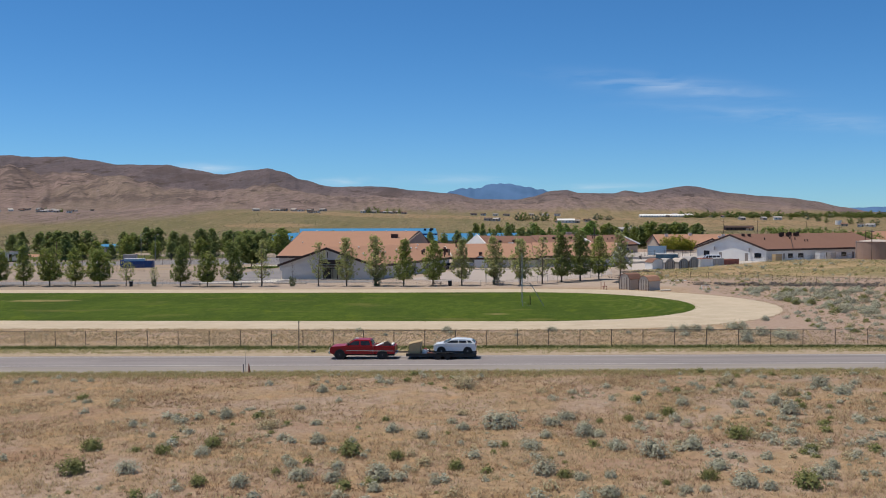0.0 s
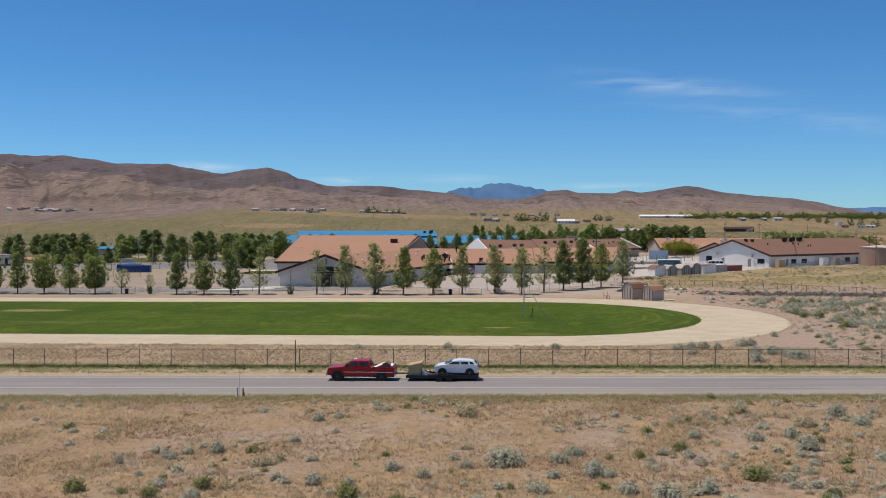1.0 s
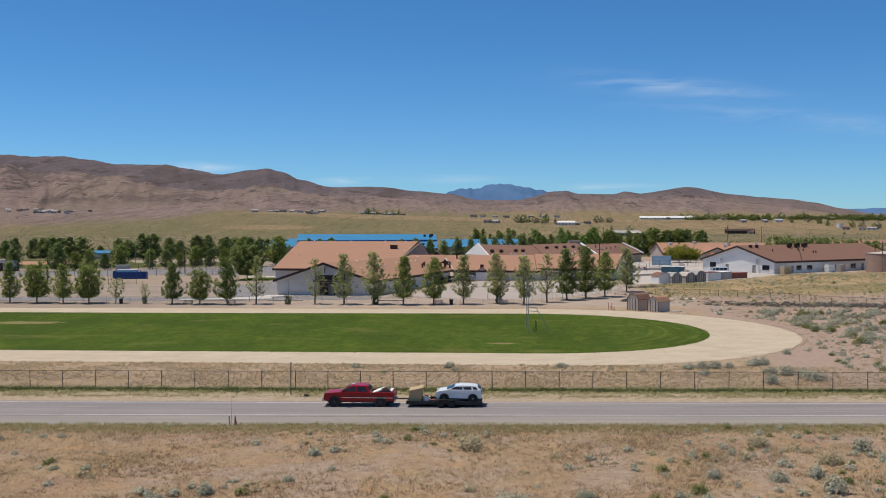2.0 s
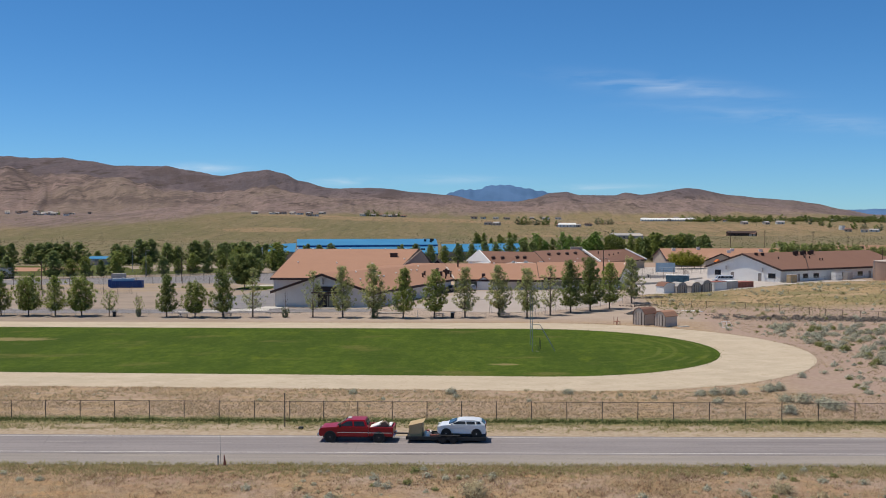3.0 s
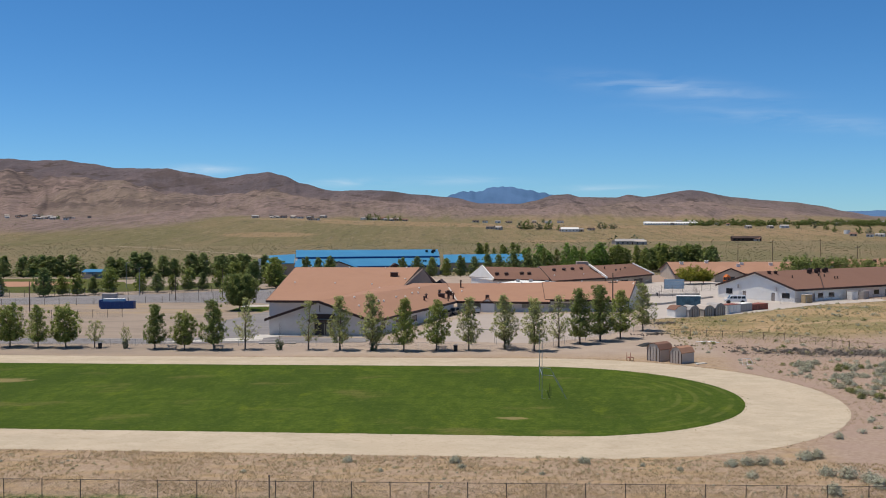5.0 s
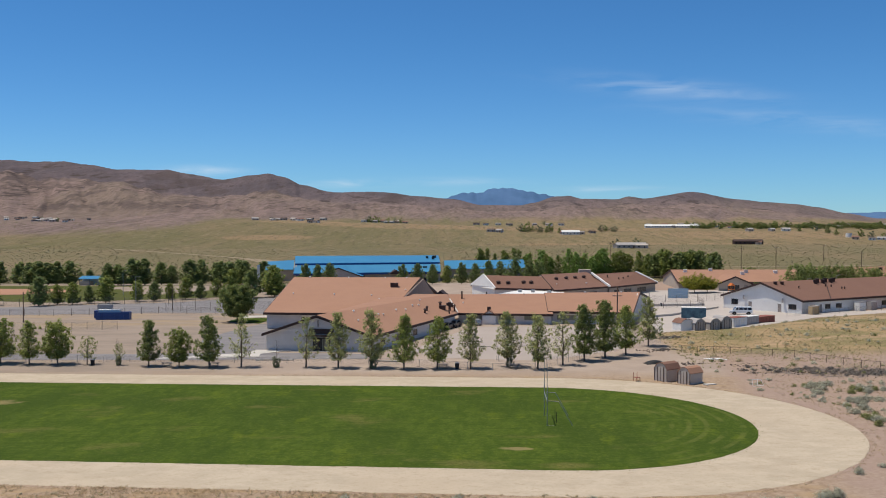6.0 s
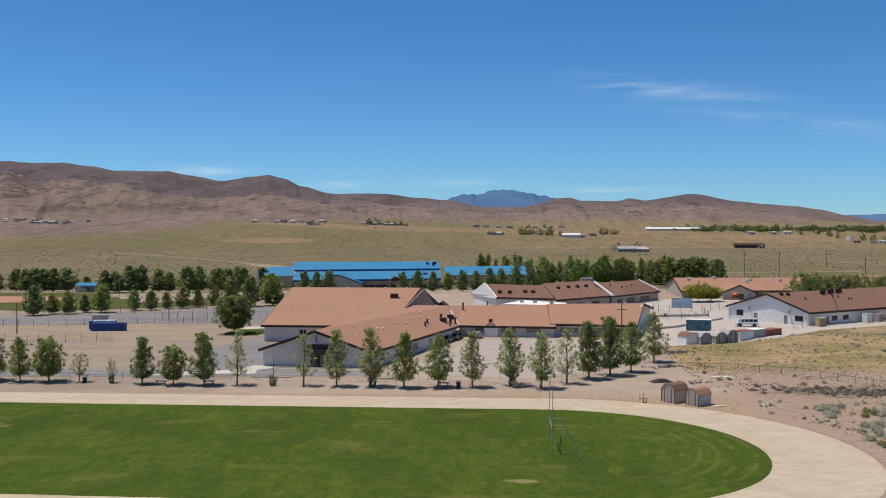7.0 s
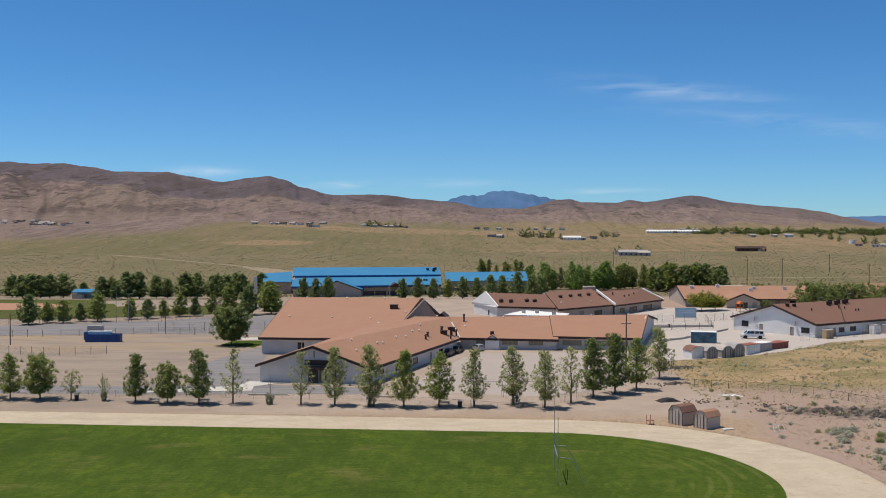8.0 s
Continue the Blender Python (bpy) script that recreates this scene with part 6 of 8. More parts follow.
# sagebrush on the slope beyond the end of the track, and along the bank
for _ in range(900):
    x, y = rng_b.uniform(36, 80), rng_b.uniform(98, 172)
    r = math.hypot(x - 7.2, y - 141.5)
    if r < 35.5 or (x - 40) / (y) > 0.30:
        continue
    s = rng_b.uniform(0.4, 1.3) if x > 43 and 118 < y < 168 else rng_b.uniform(0.3, 0.9)
    if s > 1.0:
        set_bush(rng_b.choice((0, 1, 0, 1, 0, 2)), x, y, s, rng_b.uniform(0.9, 1.3), "sagebrush beyond the track")
    else:
        loose_bush(rng_b.choice(("sage", "sage", "sage", "straw", "green")), x, y, s, rng_b)
for x, y, s in ((7, 107.6, 1.0), (-4.6, 107.6, 1.1), (-4.0, 105.6, 0.7), (-14.4, 107.8, 0.9), (19.8, 106.6, 1.1), (21.2, 106.8, 1.2), (22.6, 107.0, 1.2), (24.0, 107.2, 1.0), (20.5, 102.6, 1.0), (25.6, 97.6, 1.4),
                (27.0, 103.5, 1.3), (28.4, 102.6, 1.5), (29.8, 101.4, 1.5), (30.2, 99.5, 1.6), (27.0, 109.0, 1.4), (28.2, 109.6, 1.2), (33.0, 117.6, 1.0), (-23, 104, 0.5), (-11, 104.4, 0.5), (3, 103.4, 0.5), (12, 106.4, 0.5), (15, 105.0, 0.6)):
    set_bush(rng_b.choice((0, 1)), x, y, s, group="sagebrush on the bank behind the fence")
for _ in range(420):
    x, y = rng_b.uniform(-52, 44), rng_b.uniform(96.5, 109.0)
    if y + 0.06 * (x - 5) < 109 and clumpy(x * 1.4, y * 2) > rng_b.uniform(-0.3, 0.7):
        loose_bush(rng_b.choice(("sage", "straw", "straw")), x, y, rng_b.uniform(0.14, 0.36), rng_b)
for _ in range(900):
    x, y = rng_b.uniform(-60, 26), rng_b.uniform(103.5, 110.5)
    if y + 0.06 * (x - 5) < 109.6 and clumpy(x * 0.7, y * 0.8) - 0.01 * x > rng_b.uniform(-0.3, 0.9):
        loose_bush("straw", x, y, rng_b.uniform(0.16, 0.40), rng_b)
for _ in range(1100):
    x, y = rng_b.uniform(34, 116), rng_b.uniform(178, 262)
    if y - 0.72 * x < 207 and clumpy(x * 0.6, y * 0.6) > rng_b.uniform(-0.5, 0.7):
        loose_bush(rng_b.choice(("sage", "sage", "straw", "green")), x, y, 0.3 + 0.9 * rng_b.random() ** 2, rng_b)
# dead grey brush on the waste ground and by the yard fence
for hx, hy, rx, ry, n in ((48, 182, 6, 2.6, 60), (58, 179, 8, 2.6, 90), (68, 177, 8, 3.0, 80), (33.5, 225, 3.0, 1.6, 26), (30, 207, 2.2, 1.2, 16)):
    for _ in range(n):
        loose_bush("dead", rng_b.gauss(hx, rx * 0.6), rng_b.gauss(hy, ry * 0.6), rng_b.uniform(0.3, 0.95), rng_b)
M_DEAD = leafy("dead_grey_brush", (0.15, 0.128, 0.112), (0.31, 0.27, 0.235), 0.2)
for kind, mat, label in (("dead", M_DEAD, "heaps of dead grey brush on the waste ground"), ("sage", M_SAGE, "small grey-green sagebrush scattered over dry soil"), ("green", M_RABBIT, "small green brush scattered over dry soil"), ("straw", M_DRYBUSH, "small straw-coloured brush scattered over dry soil")):
    tagged(soup("scrub", *LOOSE[kind], mat), label, "scrub", kind="stuff")


def tufts(name, seed, count, area, h, blades, material, label, keep=None, width=0.02, droop=0.35):
    """Grass nobody could count: one mesh of bent blades."""
    rng = np.random.default_rng(seed)
    x0, x1, y0, y1 = area
    verts, faces = [], []
    n = 0
    while n < count:
        x, y = rng.uniform(x0, x1), rng.uniform(y0, y1)
        n += 1
        if keep and not keep(x, y, rng):
            continue
        z = gz(x, y) - 0.02
        size = h * rng.uniform(0.5, 1.35)
        for _ in range(blades):
            a = rng.uniform(0, 2 * math.pi)
            bx, by = x + rng.normal(0, 0.10), y + rng.normal(0, 0.10)
            ex, ey = size * droop * math.cos(a), size * droop * math.sin(a)
            wx, wy = -math.sin(a) * width, math.cos(a) * width
            k = len(verts)
            hh = size * rng.uniform(0.7, 1.1)
            verts += [(bx - wx, by - wy, z), (bx + wx, by + wy, z), (bx + ex, by + ey, z + hh)]
            faces.append((k, k + 1, k + 2))
    tagged(soup(name, verts, faces, material), label, "grass", kind="stuff")


def patchy(x, y, rng):
    return abs(x) < 0.50 * y + 6 and noise.noise((x * 0.12, y * 0.12, 2.2)) + 0.5 * noise.noise((x * 0.5, y * 0.5, 5.0)) > rng.uniform(-0.75, 0.35)


tufts("dry_grass", 1, 60000, (-50, 50, 30, 79.3), 0.19, 6, M_DRYGRASS, "dry straw-coloured grass in tufts on desert soil", patchy, 0.026, 0.9)
tufts("red_grass", 14, 42000, (-50, 50, 30, 79.0), 0.17, 5, M_REDGRASS, "reddish-brown dry grass in patches on desert soil", lambda x, y, r: abs(x) < 0.50 * y + 6 and noise.noise((x * 0.1, y * 0.16, 8.2)) + 0.5 * noise.noise((x * 0.45, y * 0.6, 3.0)) > r.uniform(-0.5, 0.5), 0.024, 1.0)
tufts("verge_grass", 2, 15000, (-60, 60, 75.5, 80.6), 0.20, 6, M_GREENWEED, "greenish grass along the road edge", lambda x, y, r: 75.6 + r.uniform(0, 2.5) < y + 0.022 * x < 79.7 - r.uniform(0, 0.5), 0.028, 1.3)
tufts("fence_weeds", 3, 30000, (-62, 62, 91.0, 97.5), 0.26, 5, M_FENCEWEED, "green weeds along the foot of the fence, darkened by painted shade", lambda x, y, r: -0.25 - abs(r.normal(0, 0.75)) < y + 0.022 * x - 94.45 < 0.15, 0.026, 0.9)
tufts("verge_stubble", 13, 26000, (-62, 62, 88.5, 96.0), 0.15, 5, M_GREENWEED, "pale stubble between weeds and road", lambda x, y, r: abs(y + 0.022 * x - 91.9) < 0.9 + abs(r.normal(0, 0.6)) and noise.noise((x * 0.3, y * 0.8, 2.7)) > r.uniform(-0.6, 0.4), 0.03, 1.2)
tufts("bank_grass", 4, 30000, (-62, 62, 95.5, 112.0), 0.20, 5, M_DRYGRASS, "dry grass on the bank behind the fence", lambda x, y, r: y + 0.06 * (x - 5) < 109.3 and noise.noise((x * 0.15, y * 0.3, 1.2)) > r.uniform(-0.5, 0.5), 0.03, 1.0)
def track_edge(x, y, r, rad, cx, spread):
    """Near the rim of the track or the field."""
    mid = 142 - 0.06 * (x - 5)
    off = abs(y - mid) - rad if x <= cx else math.hypot(x - cx, y - mid) - rad
    return abs(off - 0.1) < abs(r.normal(0, spread))


tufts("rim_grass", 21, 60000, (-95, 31, 115, 168), 0.13, 4, M_RIM, "rough unmown grass along the rim of the field", lambda x, y, r: track_edge(x, y, r, 23.8, 5.0, 0.35), 0.03, 0.9)
tufts("rim_straw", 22, 70000, (-95, 42, 105, 178), 0.15, 4, M_DRYGRASS, "straw tufts along the outer rim of the track", lambda x, y, r: track_edge(x, y, r, 33.2, 7.2, 0.45), 0.03, 0.9)
tufts("meadow_grass", 5, 7000, (32, 130, 192, 268), 0.26, 4, M_DRYGRASS, "golden dry grass on the low rise", lambda x, y, r: y - 0.72 * x < 210 and noise.noise((x * 0.06, y * 0.06, 1.9)) > r.uniform(-0.6, 0.3), 0.06, 1.1)
tufts("meadow_weeds", 6, 10000, (32, 130, 185, 268), 0.28, 4, M_GREENWEED, "olive weeds on the low rise", lambda x, y, r: y - 0.72 * x < 210 and noise.noise((x * 0.06, y * 0.06, 6.9)) > r.uniform(-0.3, 0.5), 0.07, 1.1)
tufts("soil_grass", 8, 9000, (38, 90, 97, 190), 0.17, 5, M_DRYGRASS, "thin dry grass between the sagebrush", lambda x, y, r: math.hypot(x - 7.2, y - 141.5) > 34.5, 0.035, 1.0)


def plain_scrub():
    """Low scrub over the far plain."""
    rng = np.random.default_rng(12)
    verts, faces = [], []
    for _ in range(26000):
        d = 440 + 1000 * rng.uniform(0, 1) ** 1.5
        a = rng.uniform(-0.56, 0.56)
        x = a * d
        z = land_z(x, d)
        s = rng.uniform(0.25, 0.62) * (1 + d / 1800)
        h = s * rng.uniform(0.28, 0.5)
        k = len(verts)
        t = rng.uniform(0, 6.28)
        for i in range(4):
            verts.append((x + s * math.cos(t + i * 1.571) * rng.uniform(0.7, 1.1), d + s * math.sin(t + i * 1.571) * rng.uniform(0.7, 1.1), z - 0.1))
        for i in range(4):
            verts.append((x + 0.6 * s * math.cos(t + 0.5 + i * 1.571), d + 0.6 * s * math.sin(t + 0.5 + i * 1.571), z + h * rng.uniform(0.7, 1.1)))
        faces += [(k + i, k + (i + 1) % 4, k + 4 + (i + 1) % 4, k + 4 + i) for i in range(4)] + [(k + 4, k + 5, k + 6, k + 7)]
    tagged(soup("plain_scrub", verts, faces, M_SAGE_FAR), "low olive scrub over the far plain", "scrub", kind="stuff")


M_SAGE_FAR = leafy("far_scrub", (0.19, 0.175, 0.09), (0.29, 0.25, 0.14), 0.05)
plain_scrub()

# ---- fences, poles and small structures ----
def chain_fence(name, pts, spacing, high, label, post_r=0.035, mesh=True, material=None, rail=True, step=0.16):
    """Posts, a top rail and a woven wire panel, along a line on the ground."""
    material = material or M_POST
    ob = root(name, pts[0][0], pts[0][1], gz(*pts[0]), label=label, category="fence")
    ox, oy, oz = pts[0][0], pts[0][1], gz(*pts[0])
    for (x0, y0), (x1, y1) in zip(pts, pts[1:]):
        L = math.hypot(x1 - x0, y1 - y0)
        n = max(1, round(L / spacing))
        post_me = None
        for i in range(n + 1):
            x, y = x0 + (x1 - x0) * i / n - ox, y0 + (y1 - y0) * i / n - oy
            z = gz(x + ox, y + oy) - oz
            if post_me is None:
                bm = bar((0, 0, -0.3), (0, 0, high + 0.03), post_r, 8)
                add_bar(bm, (0, 0, high + 0.03), (0, 0, high + 0.08), post_r * 1.2, 8, post_r * 0.3)
                p = part("post", bm, material, ob)
                post_me = p.data
            else:
                p = new("post", post_me)
                p.parent = ob
            p.matrix_basis = pose(x, y, z, random.uniform(-0.8, 0.8), random.uniform(-0.8, 0.8), 0)
        a = Vector((x0 - ox, y0 - oy, gz(x0, y0) - oz))
        b = Vector((x1 - ox, y1 - oy, gz(x1, y1) - oz))
        up = Vector((0, 0, high))
        if rail:
            part("top_rail", bar(a + up, b + up, post_r * 0.55, 6), material, ob)
        if mesh:
            verts, faces = [], []
            d = (b - a) / L
            k = int((L + high) / step)
            for i in range(k):
                for way in (0, 1):
                    s0 = i * step - high
                    lo, hi = max(0.0, s0), min(L, s0 + high)
                    if hi - lo < 0.05:
                        continue
                    z0, z1 = (lo - s0, hi - s0) if way == 0 else (high - (lo - s0), high - (hi - s0))
                    p, q = a + d * lo + Vector((0, 0, z0 + 0.03)), a + d * hi + Vector((0, 0, z1 + 0.03))
                    t = Vector((0, 0, 0.004))
                    j = len(verts)
                    verts += [p - t, q - t, q + t, p + t]
                    faces.append((j, j + 1, j + 2, j + 3))
            soup("wire_mesh", verts, faces, M_WIRE, ob, "woven chain-link wire")
            ob.children[-1]["kind"] = "stuff"
    return ob


def fence_line(x):
    return 94.6 + ROAD_SLOPE * x


chain_fence("chain_link_fence", [(-71.5, fence_line(-71.5)), (-18.2, fence_line(-18.2)), (68.9, fence_line(68.9))], 3.05, 1.62, "rusty chain-link fence with thin posts along the road", step=0.12)
chain_fence("chain_link_fence", [(-112, 193.6), (-46.2, 191.6), (-17.7, 188.4), (-1.4, 182.4), (5.6, 182.5)], 4.6, 1.15, "low grey chain-link fence behind the poplars", 0.03, material=M_GALV)
chain_fence("chain_link_fence", [(5.6, 182.5), (9.5, 188.7), (15.9, 197.8), (24.0, 207.9), (31.5, 216.5)], 4.0, 1.5, "grey chain-link fence round the school yard", 0.03, material=M_GALV)
chain_fence("chain_link_fence", [(33, 203.5), (41.3, 201.3), (51.1, 196.4), (58.1, 184.4), (70, 176)], 3.2, 1.3, "old wire fence across the dry meadow", 0.04, material=M_POLE)
chain_fence("chain_link_fence", [(-150, 279), (-118, 279), (-92, 286), (-68, 284)], 4.2, 1.8, "tall chain-link fence with dark posts along the parking lot", 0.055, rail=False)
chain_fence("chain_link_fence", [(-150, 306), (-100, 318), (-80, 336)], 4.2, 2.2, "tall chain-link fence with dark posts behind the parking lot", 0.055, rail=False)
chain_fence("chain_link_fence", [(-116, 247), (-101, 243), (-88, 246)], 3.2, 1.9, "chain-link fence with dark posts round the dirt lot", 0.05, rail=False)
chain_fence("chain_link_fence", [(-92, 292), (-60, 297), (-54, 300)], 4.0, 2.4, "tall chain-link fence with dark posts across the parking lot", 0.055, rail=False)
chain_fence("chain_link_fence", [(72, 270.4), (88, 279.5), (112, 292)], 3.0, 1.5, "wire fence with steel posts by the white hall", 0.035, material=M_GALV)
chain_fence("chain_link_fence", [(38, 292), (58, 300), (60, 318)], 4.0, 1.8, "chain-link fence with dark posts round the school court", 0.05, rail=False)
chain_fence("chain_link_fence", [(37, 312), (60, 318), (84, 334)], 3.6, 2.2, "tall chain-link fence with dark posts across the school court", 0.05, rail=False)


def pole(name, x, y, h, label, arms=(), r=0.14, lamp=False, category="utility pole"):
    ob = root(name, x, y, gz(x, y), label=label, category=category)
    part("shaft", bar((0, 0, -0.4), (0, 0, h), r, 10, r * 0.65), M_POLE if not lamp else M_GALV, ob)
    for z, w in arms:
        part("crossarm", box(-w / 2, w / 2, -0.06, 0.06, z - 0.07, z + 0.07, 0.01), M_POLE, ob)
        for k in (-0.42, -0.15, 0.15, 0.42):
            part("insulator", bar((k * w, 0, z + 0.07), (k * w, 0, z + 0.25), 0.045, 6), M_WHITE, ob)
    if lamp:
        part("lamp_arm", bar((0, 0, h - 0.1), (0.9, 0, h + 0.15), 0.04, 6), M_GALV, ob)
        part("lamp_head", box(0.7, 1.3, -0.12, 0.12, h + 0.08, h + 0.22, 0.03), M_SHEDGREY, ob)
    return ob


pole("utility_pole", 24.6, 228.0, 10.6, "weathered wooden utility pole with a crossarm by the school", [(8.6, 2.0)], 0.17)
pole("utility_pole", -118.0, 262.0, 7.6, "dark wooden pole beside the parking lot", (), 0.15)
pole("utility_pole", -91.5, 296.0, 7.0, "dark wooden pole behind the parking lot", (), 0.12)
pole("utility_pole", -80.6, 306.0, 8.4, "tall dark pole by the parking lot trees", (), 0.12)
pole("utility_pole", 108.4, 281.5, 8.6, "wooden pole standing beside the water tank", [(8.0, 1.4)], 0.16)
pole("utility_pole", 113.6, 300.0, 8.4, "wooden pole standing behind the water tank", (), 0.14)
for x, y, h in ((119, 500, 13.5), (143, 526, 13.0), (187, 530, 10), (205, 640, 11), (80, 690, 11)):
    pole("utility_pole", x, y, h, "thin dark utility pole out on the plain", [(h - 1.0, 2.4)], 0.16)
for x, y in ((-108.6, 314), (-127, 352)):
    pole("street_lamp", x, y, 8.5, "tall grey lamp post beside the sports field", (), 0.1, True, "street lamp")
for x, y in ((1.0, 258.0), (43, 283), (58, 312), (73, 330)):
    pole("street_lamp", x + 38, y + 18, 6.0, "slim grey lamp post on the school court", (), 0.07, True, "street lamp")


def road_marker():
    """A tall whip and two short stakes at the road edge, and a pole with a small box by the fence."""
    x, y = -19.95, 79.3
    ob = root("survey_stake", x, y, gz(x, y), label="thin survey whip with grey stakes at the road edge", category="marker post")
    part("whip", bar((0, 0, -0.2), (-0.05, 0, 2.3), 0.018, 6, 0.008), M_GALV, ob)
    part("stake", box(-0.24, -0.15, -0.03, 0.03, -0.2, 0.75, 0.01), M_SHEDGREY, ob)
    ob = root("orange_cone", x + 0.32, y - 0.1, gz(x, y), label="faded orange marker cone beside the survey stakes", category="traffic cone")
    part("cone_body", bar((0, 0, 0.05), (-0.05, 0, 0.8), 0.11, 12, 0.03), M_RUSTRED, ob)
    part("cone_base", box(-0.16, 0.16, -0.16, 0.16, -0.03, 0.06, 0.02), M_BLACK, ob)
    x, y = -18.05, 92.2
    ob = root("sign_post", x, y, gz(x, y), label="tall thin steel post between fence and road", category="post")
    part("shaft", bar((0, 0, -0.3), (0, 0, 2.75), 0.045, 8), M_POST, ob)
    part("cap", bar((0, 0, 2.75), (0, 0, 2.85), 0.07, 8), M_POST, ob)
    x, y = -16.5, 91.4
    ob = root("valve_box", x, y, gz(x, y), label="small dark valve lid in the road verge", category="utility box")
    part("lid", bar((0, 0, -0.05), (0, 0, 0.16), 0.28, 12, 0.22), M_BLACK, ob)


road_marker()


def field_goal():
    """A steel goal: uprights above a football frame with a sloping back."""
    y0, y1, x = 139.0, 145.0, 4.9
    ob = root("goal", x, 142.0, gz(x, 142), label="grey steel goal with tall uprights on the grass", category="goal post")
    for y in (-3.0, 3.0):
        part("upright", bar((0, y, -0.2), (0, y, 7.4), 0.042, 8, 0.03), M_GALV, ob)
        part("padding", bar((0, y, 2.6), (0, y, 4.0), 0.052, 8), M_GALV, ob)
        part("top_arm", bar((0, y, 3.0), (1.35, y, 2.9), 0.04, 6), M_GALV, ob)
        part("back_stay", bar((1.35, y, 2.9), (3.0, y, 0.05), 0.035, 6), M_GALV, ob)
        part("ground_bar", bar((0, y, 0.06), (3.0, y, 0.06), 0.02, 6), M_GALV, ob)
        part("side_post", bar((1.2, y * 0.4, 0), (1.2, y * 0.4, 1.3), 0.035, 6), M_BLACK, ob)
    part("crossbar", bar((0, -3.0, 3.0), (0, 3.0, 3.0), 0.055, 8), M_GALV, ob)
    part("rear_bar", bar((3.0, -3.0, 0.06), (3.0, 3.0, 0.06), 0.02, 6), M_GALV, ob)


field_goal()


def barn_shed(name, x, y, turn, w, d, h, wall, roof, label, door=True):
    """A small shed with a barn roof; its door is in the front, towards -y before turning."""
    ob = root(name, x, y, gz(x, y), turn, label, "shed")
    prof = [(-w / 2, 0), (w / 2, 0), (w / 2, h * 0.68), (w * 0.30, h * 0.92), (0, h), (-w * 0.30, h * 0.92), (-w / 2, h * 0.68)]
    part("shell", prism([(a, -d / 2, b - (0.15 if b == 0 else 0)) for a, b in prof], (0, d, 0)), wall, ob)
    o = 0.10
    rp = [(-w / 2 - o, h * 0.64), (-w * 0.30, h * 0.93), (0, h * 1.01), (w * 0.30, h * 0.93), (w / 2 + o, h * 0.64)]
    ring = rp + [(a, b + 0.09) for a, b in reversed(rp)]
    part("roof", prism([(a, -d / 2 - o, b) for a, b in ring], (0, d + 2 * o, 0)), roof, ob)
    if door:
        part("door", box(-w * 0.24, w * 0.24, -d / 2 - 0.05, -d / 2 - 0.005, 0.05, h * 0.74, 0.015), M_SHEDTAN, ob, "pale double door")
        for k in (-1, 1):
            part("door_trim", box(k * w * 0.24 - 0.06, k * w * 0.24 + 0.06, -d / 2 - 0.075, -d / 2 - 0.052, 0.0, h * 0.78, 0.01), M_TRIM, ob)
            part("corner_trim", box(k * w * 0.5 - 0.07, k * w * 0.5 + 0.04, -d / 2 - 0.04, -d / 2 - 0.003, 0.0, h * 0.66, 0.01), M_TRIM, ob)
        part("door_bar", box(-0.03, 0.03, -d / 2 - 0.07, -d / 2 - 0.052, 0.05, h * 0.74), M_TRIM, ob)
    return ob


barn_shed("garden_shed", 24.9, 172.4, -50, 2.4, 3.0, 2.75, M_SHEDTAN, M_SHINGLE_DARK, "tan garden shed with a brown barn roof beside the track")
barn_shed("garden_shed", 27.8, 169.8, -50, 2.2, 2.9, 2.45, M_SHEDTAN, M_SHINGLE, "pale tan garden shed with a brown roof beside the track")
part_ob = root("step_slab", 30.3, 168.3, gz(30.3, 168.3), 24, "pale concrete slab lying beside the shed", "slab")
part("slab", box(-0.9, 0.9, -0.4, 0.4, -0.05, 0.14, 0.03), M_CONCRETE, part_ob)

ROW_SHED = "storage shed in a row beside the school yard"
for i, (x, y, w, d, h, wall, roof, kind) in enumerate(((40.8, 241.5, 3.4, 3.2, 2.49, M_WHITE, M_SHINGLE_DARK, 1), (43.6, 241.2, 2.6, 3.0, 2.49, M_SHEDGREY, M_SHEDGREY, 1), (47.0, 242.4, 2.6, 3.4, 2.49, M_SHEDGREY, M_SHEDTAN, 1), (49.6, 243.4, 2.6, 3.6, 2.84, M_SHEDGREY, M_SHEDGREY, 1))):
    barn_shed("storage_shed", x, y, 24, w, d, h, wall, roof, ("tan " if i == 0 else "grey ") + "barn-roofed " + ROW_SHED, door=i > 0)


def container(name, x, y, turn, L, w, h, wall, roof, label):
    ob = root(name, x, y, gz(x, y), turn, label, "container")
    part("body", box(-L / 2, L / 2, -w / 2, w / 2, -0.1, h, 0.04), wall, ob)
    part("roof", box(-L / 2 - 0.06, L / 2 + 0.06, -w / 2 - 0.06, w / 2 + 0.06, h, h + 0.12, 0.03), roof, ob)
    n = int(L / 0.6)
    rib = None
    for i in range(n):
        px = -L / 2 + (i + 0.5) * L / n
        if rib is None:
            o = part("rib", box(-0.06, 0.06, -0.05, 0.0, 0.05, h - 0.1), wall, ob)
            rib = o.data
        else:
            o = new("rib", rib)
            o.parent = ob
        o.matrix_basis = pose(px, -w / 2, 0)
    part("door", box(-L / 2 - 0.04, -L / 2 - 0.002, -w * 0.45, w * 0.45, 0.05, h - 0.1, 0.01), wall, ob)
    return ob


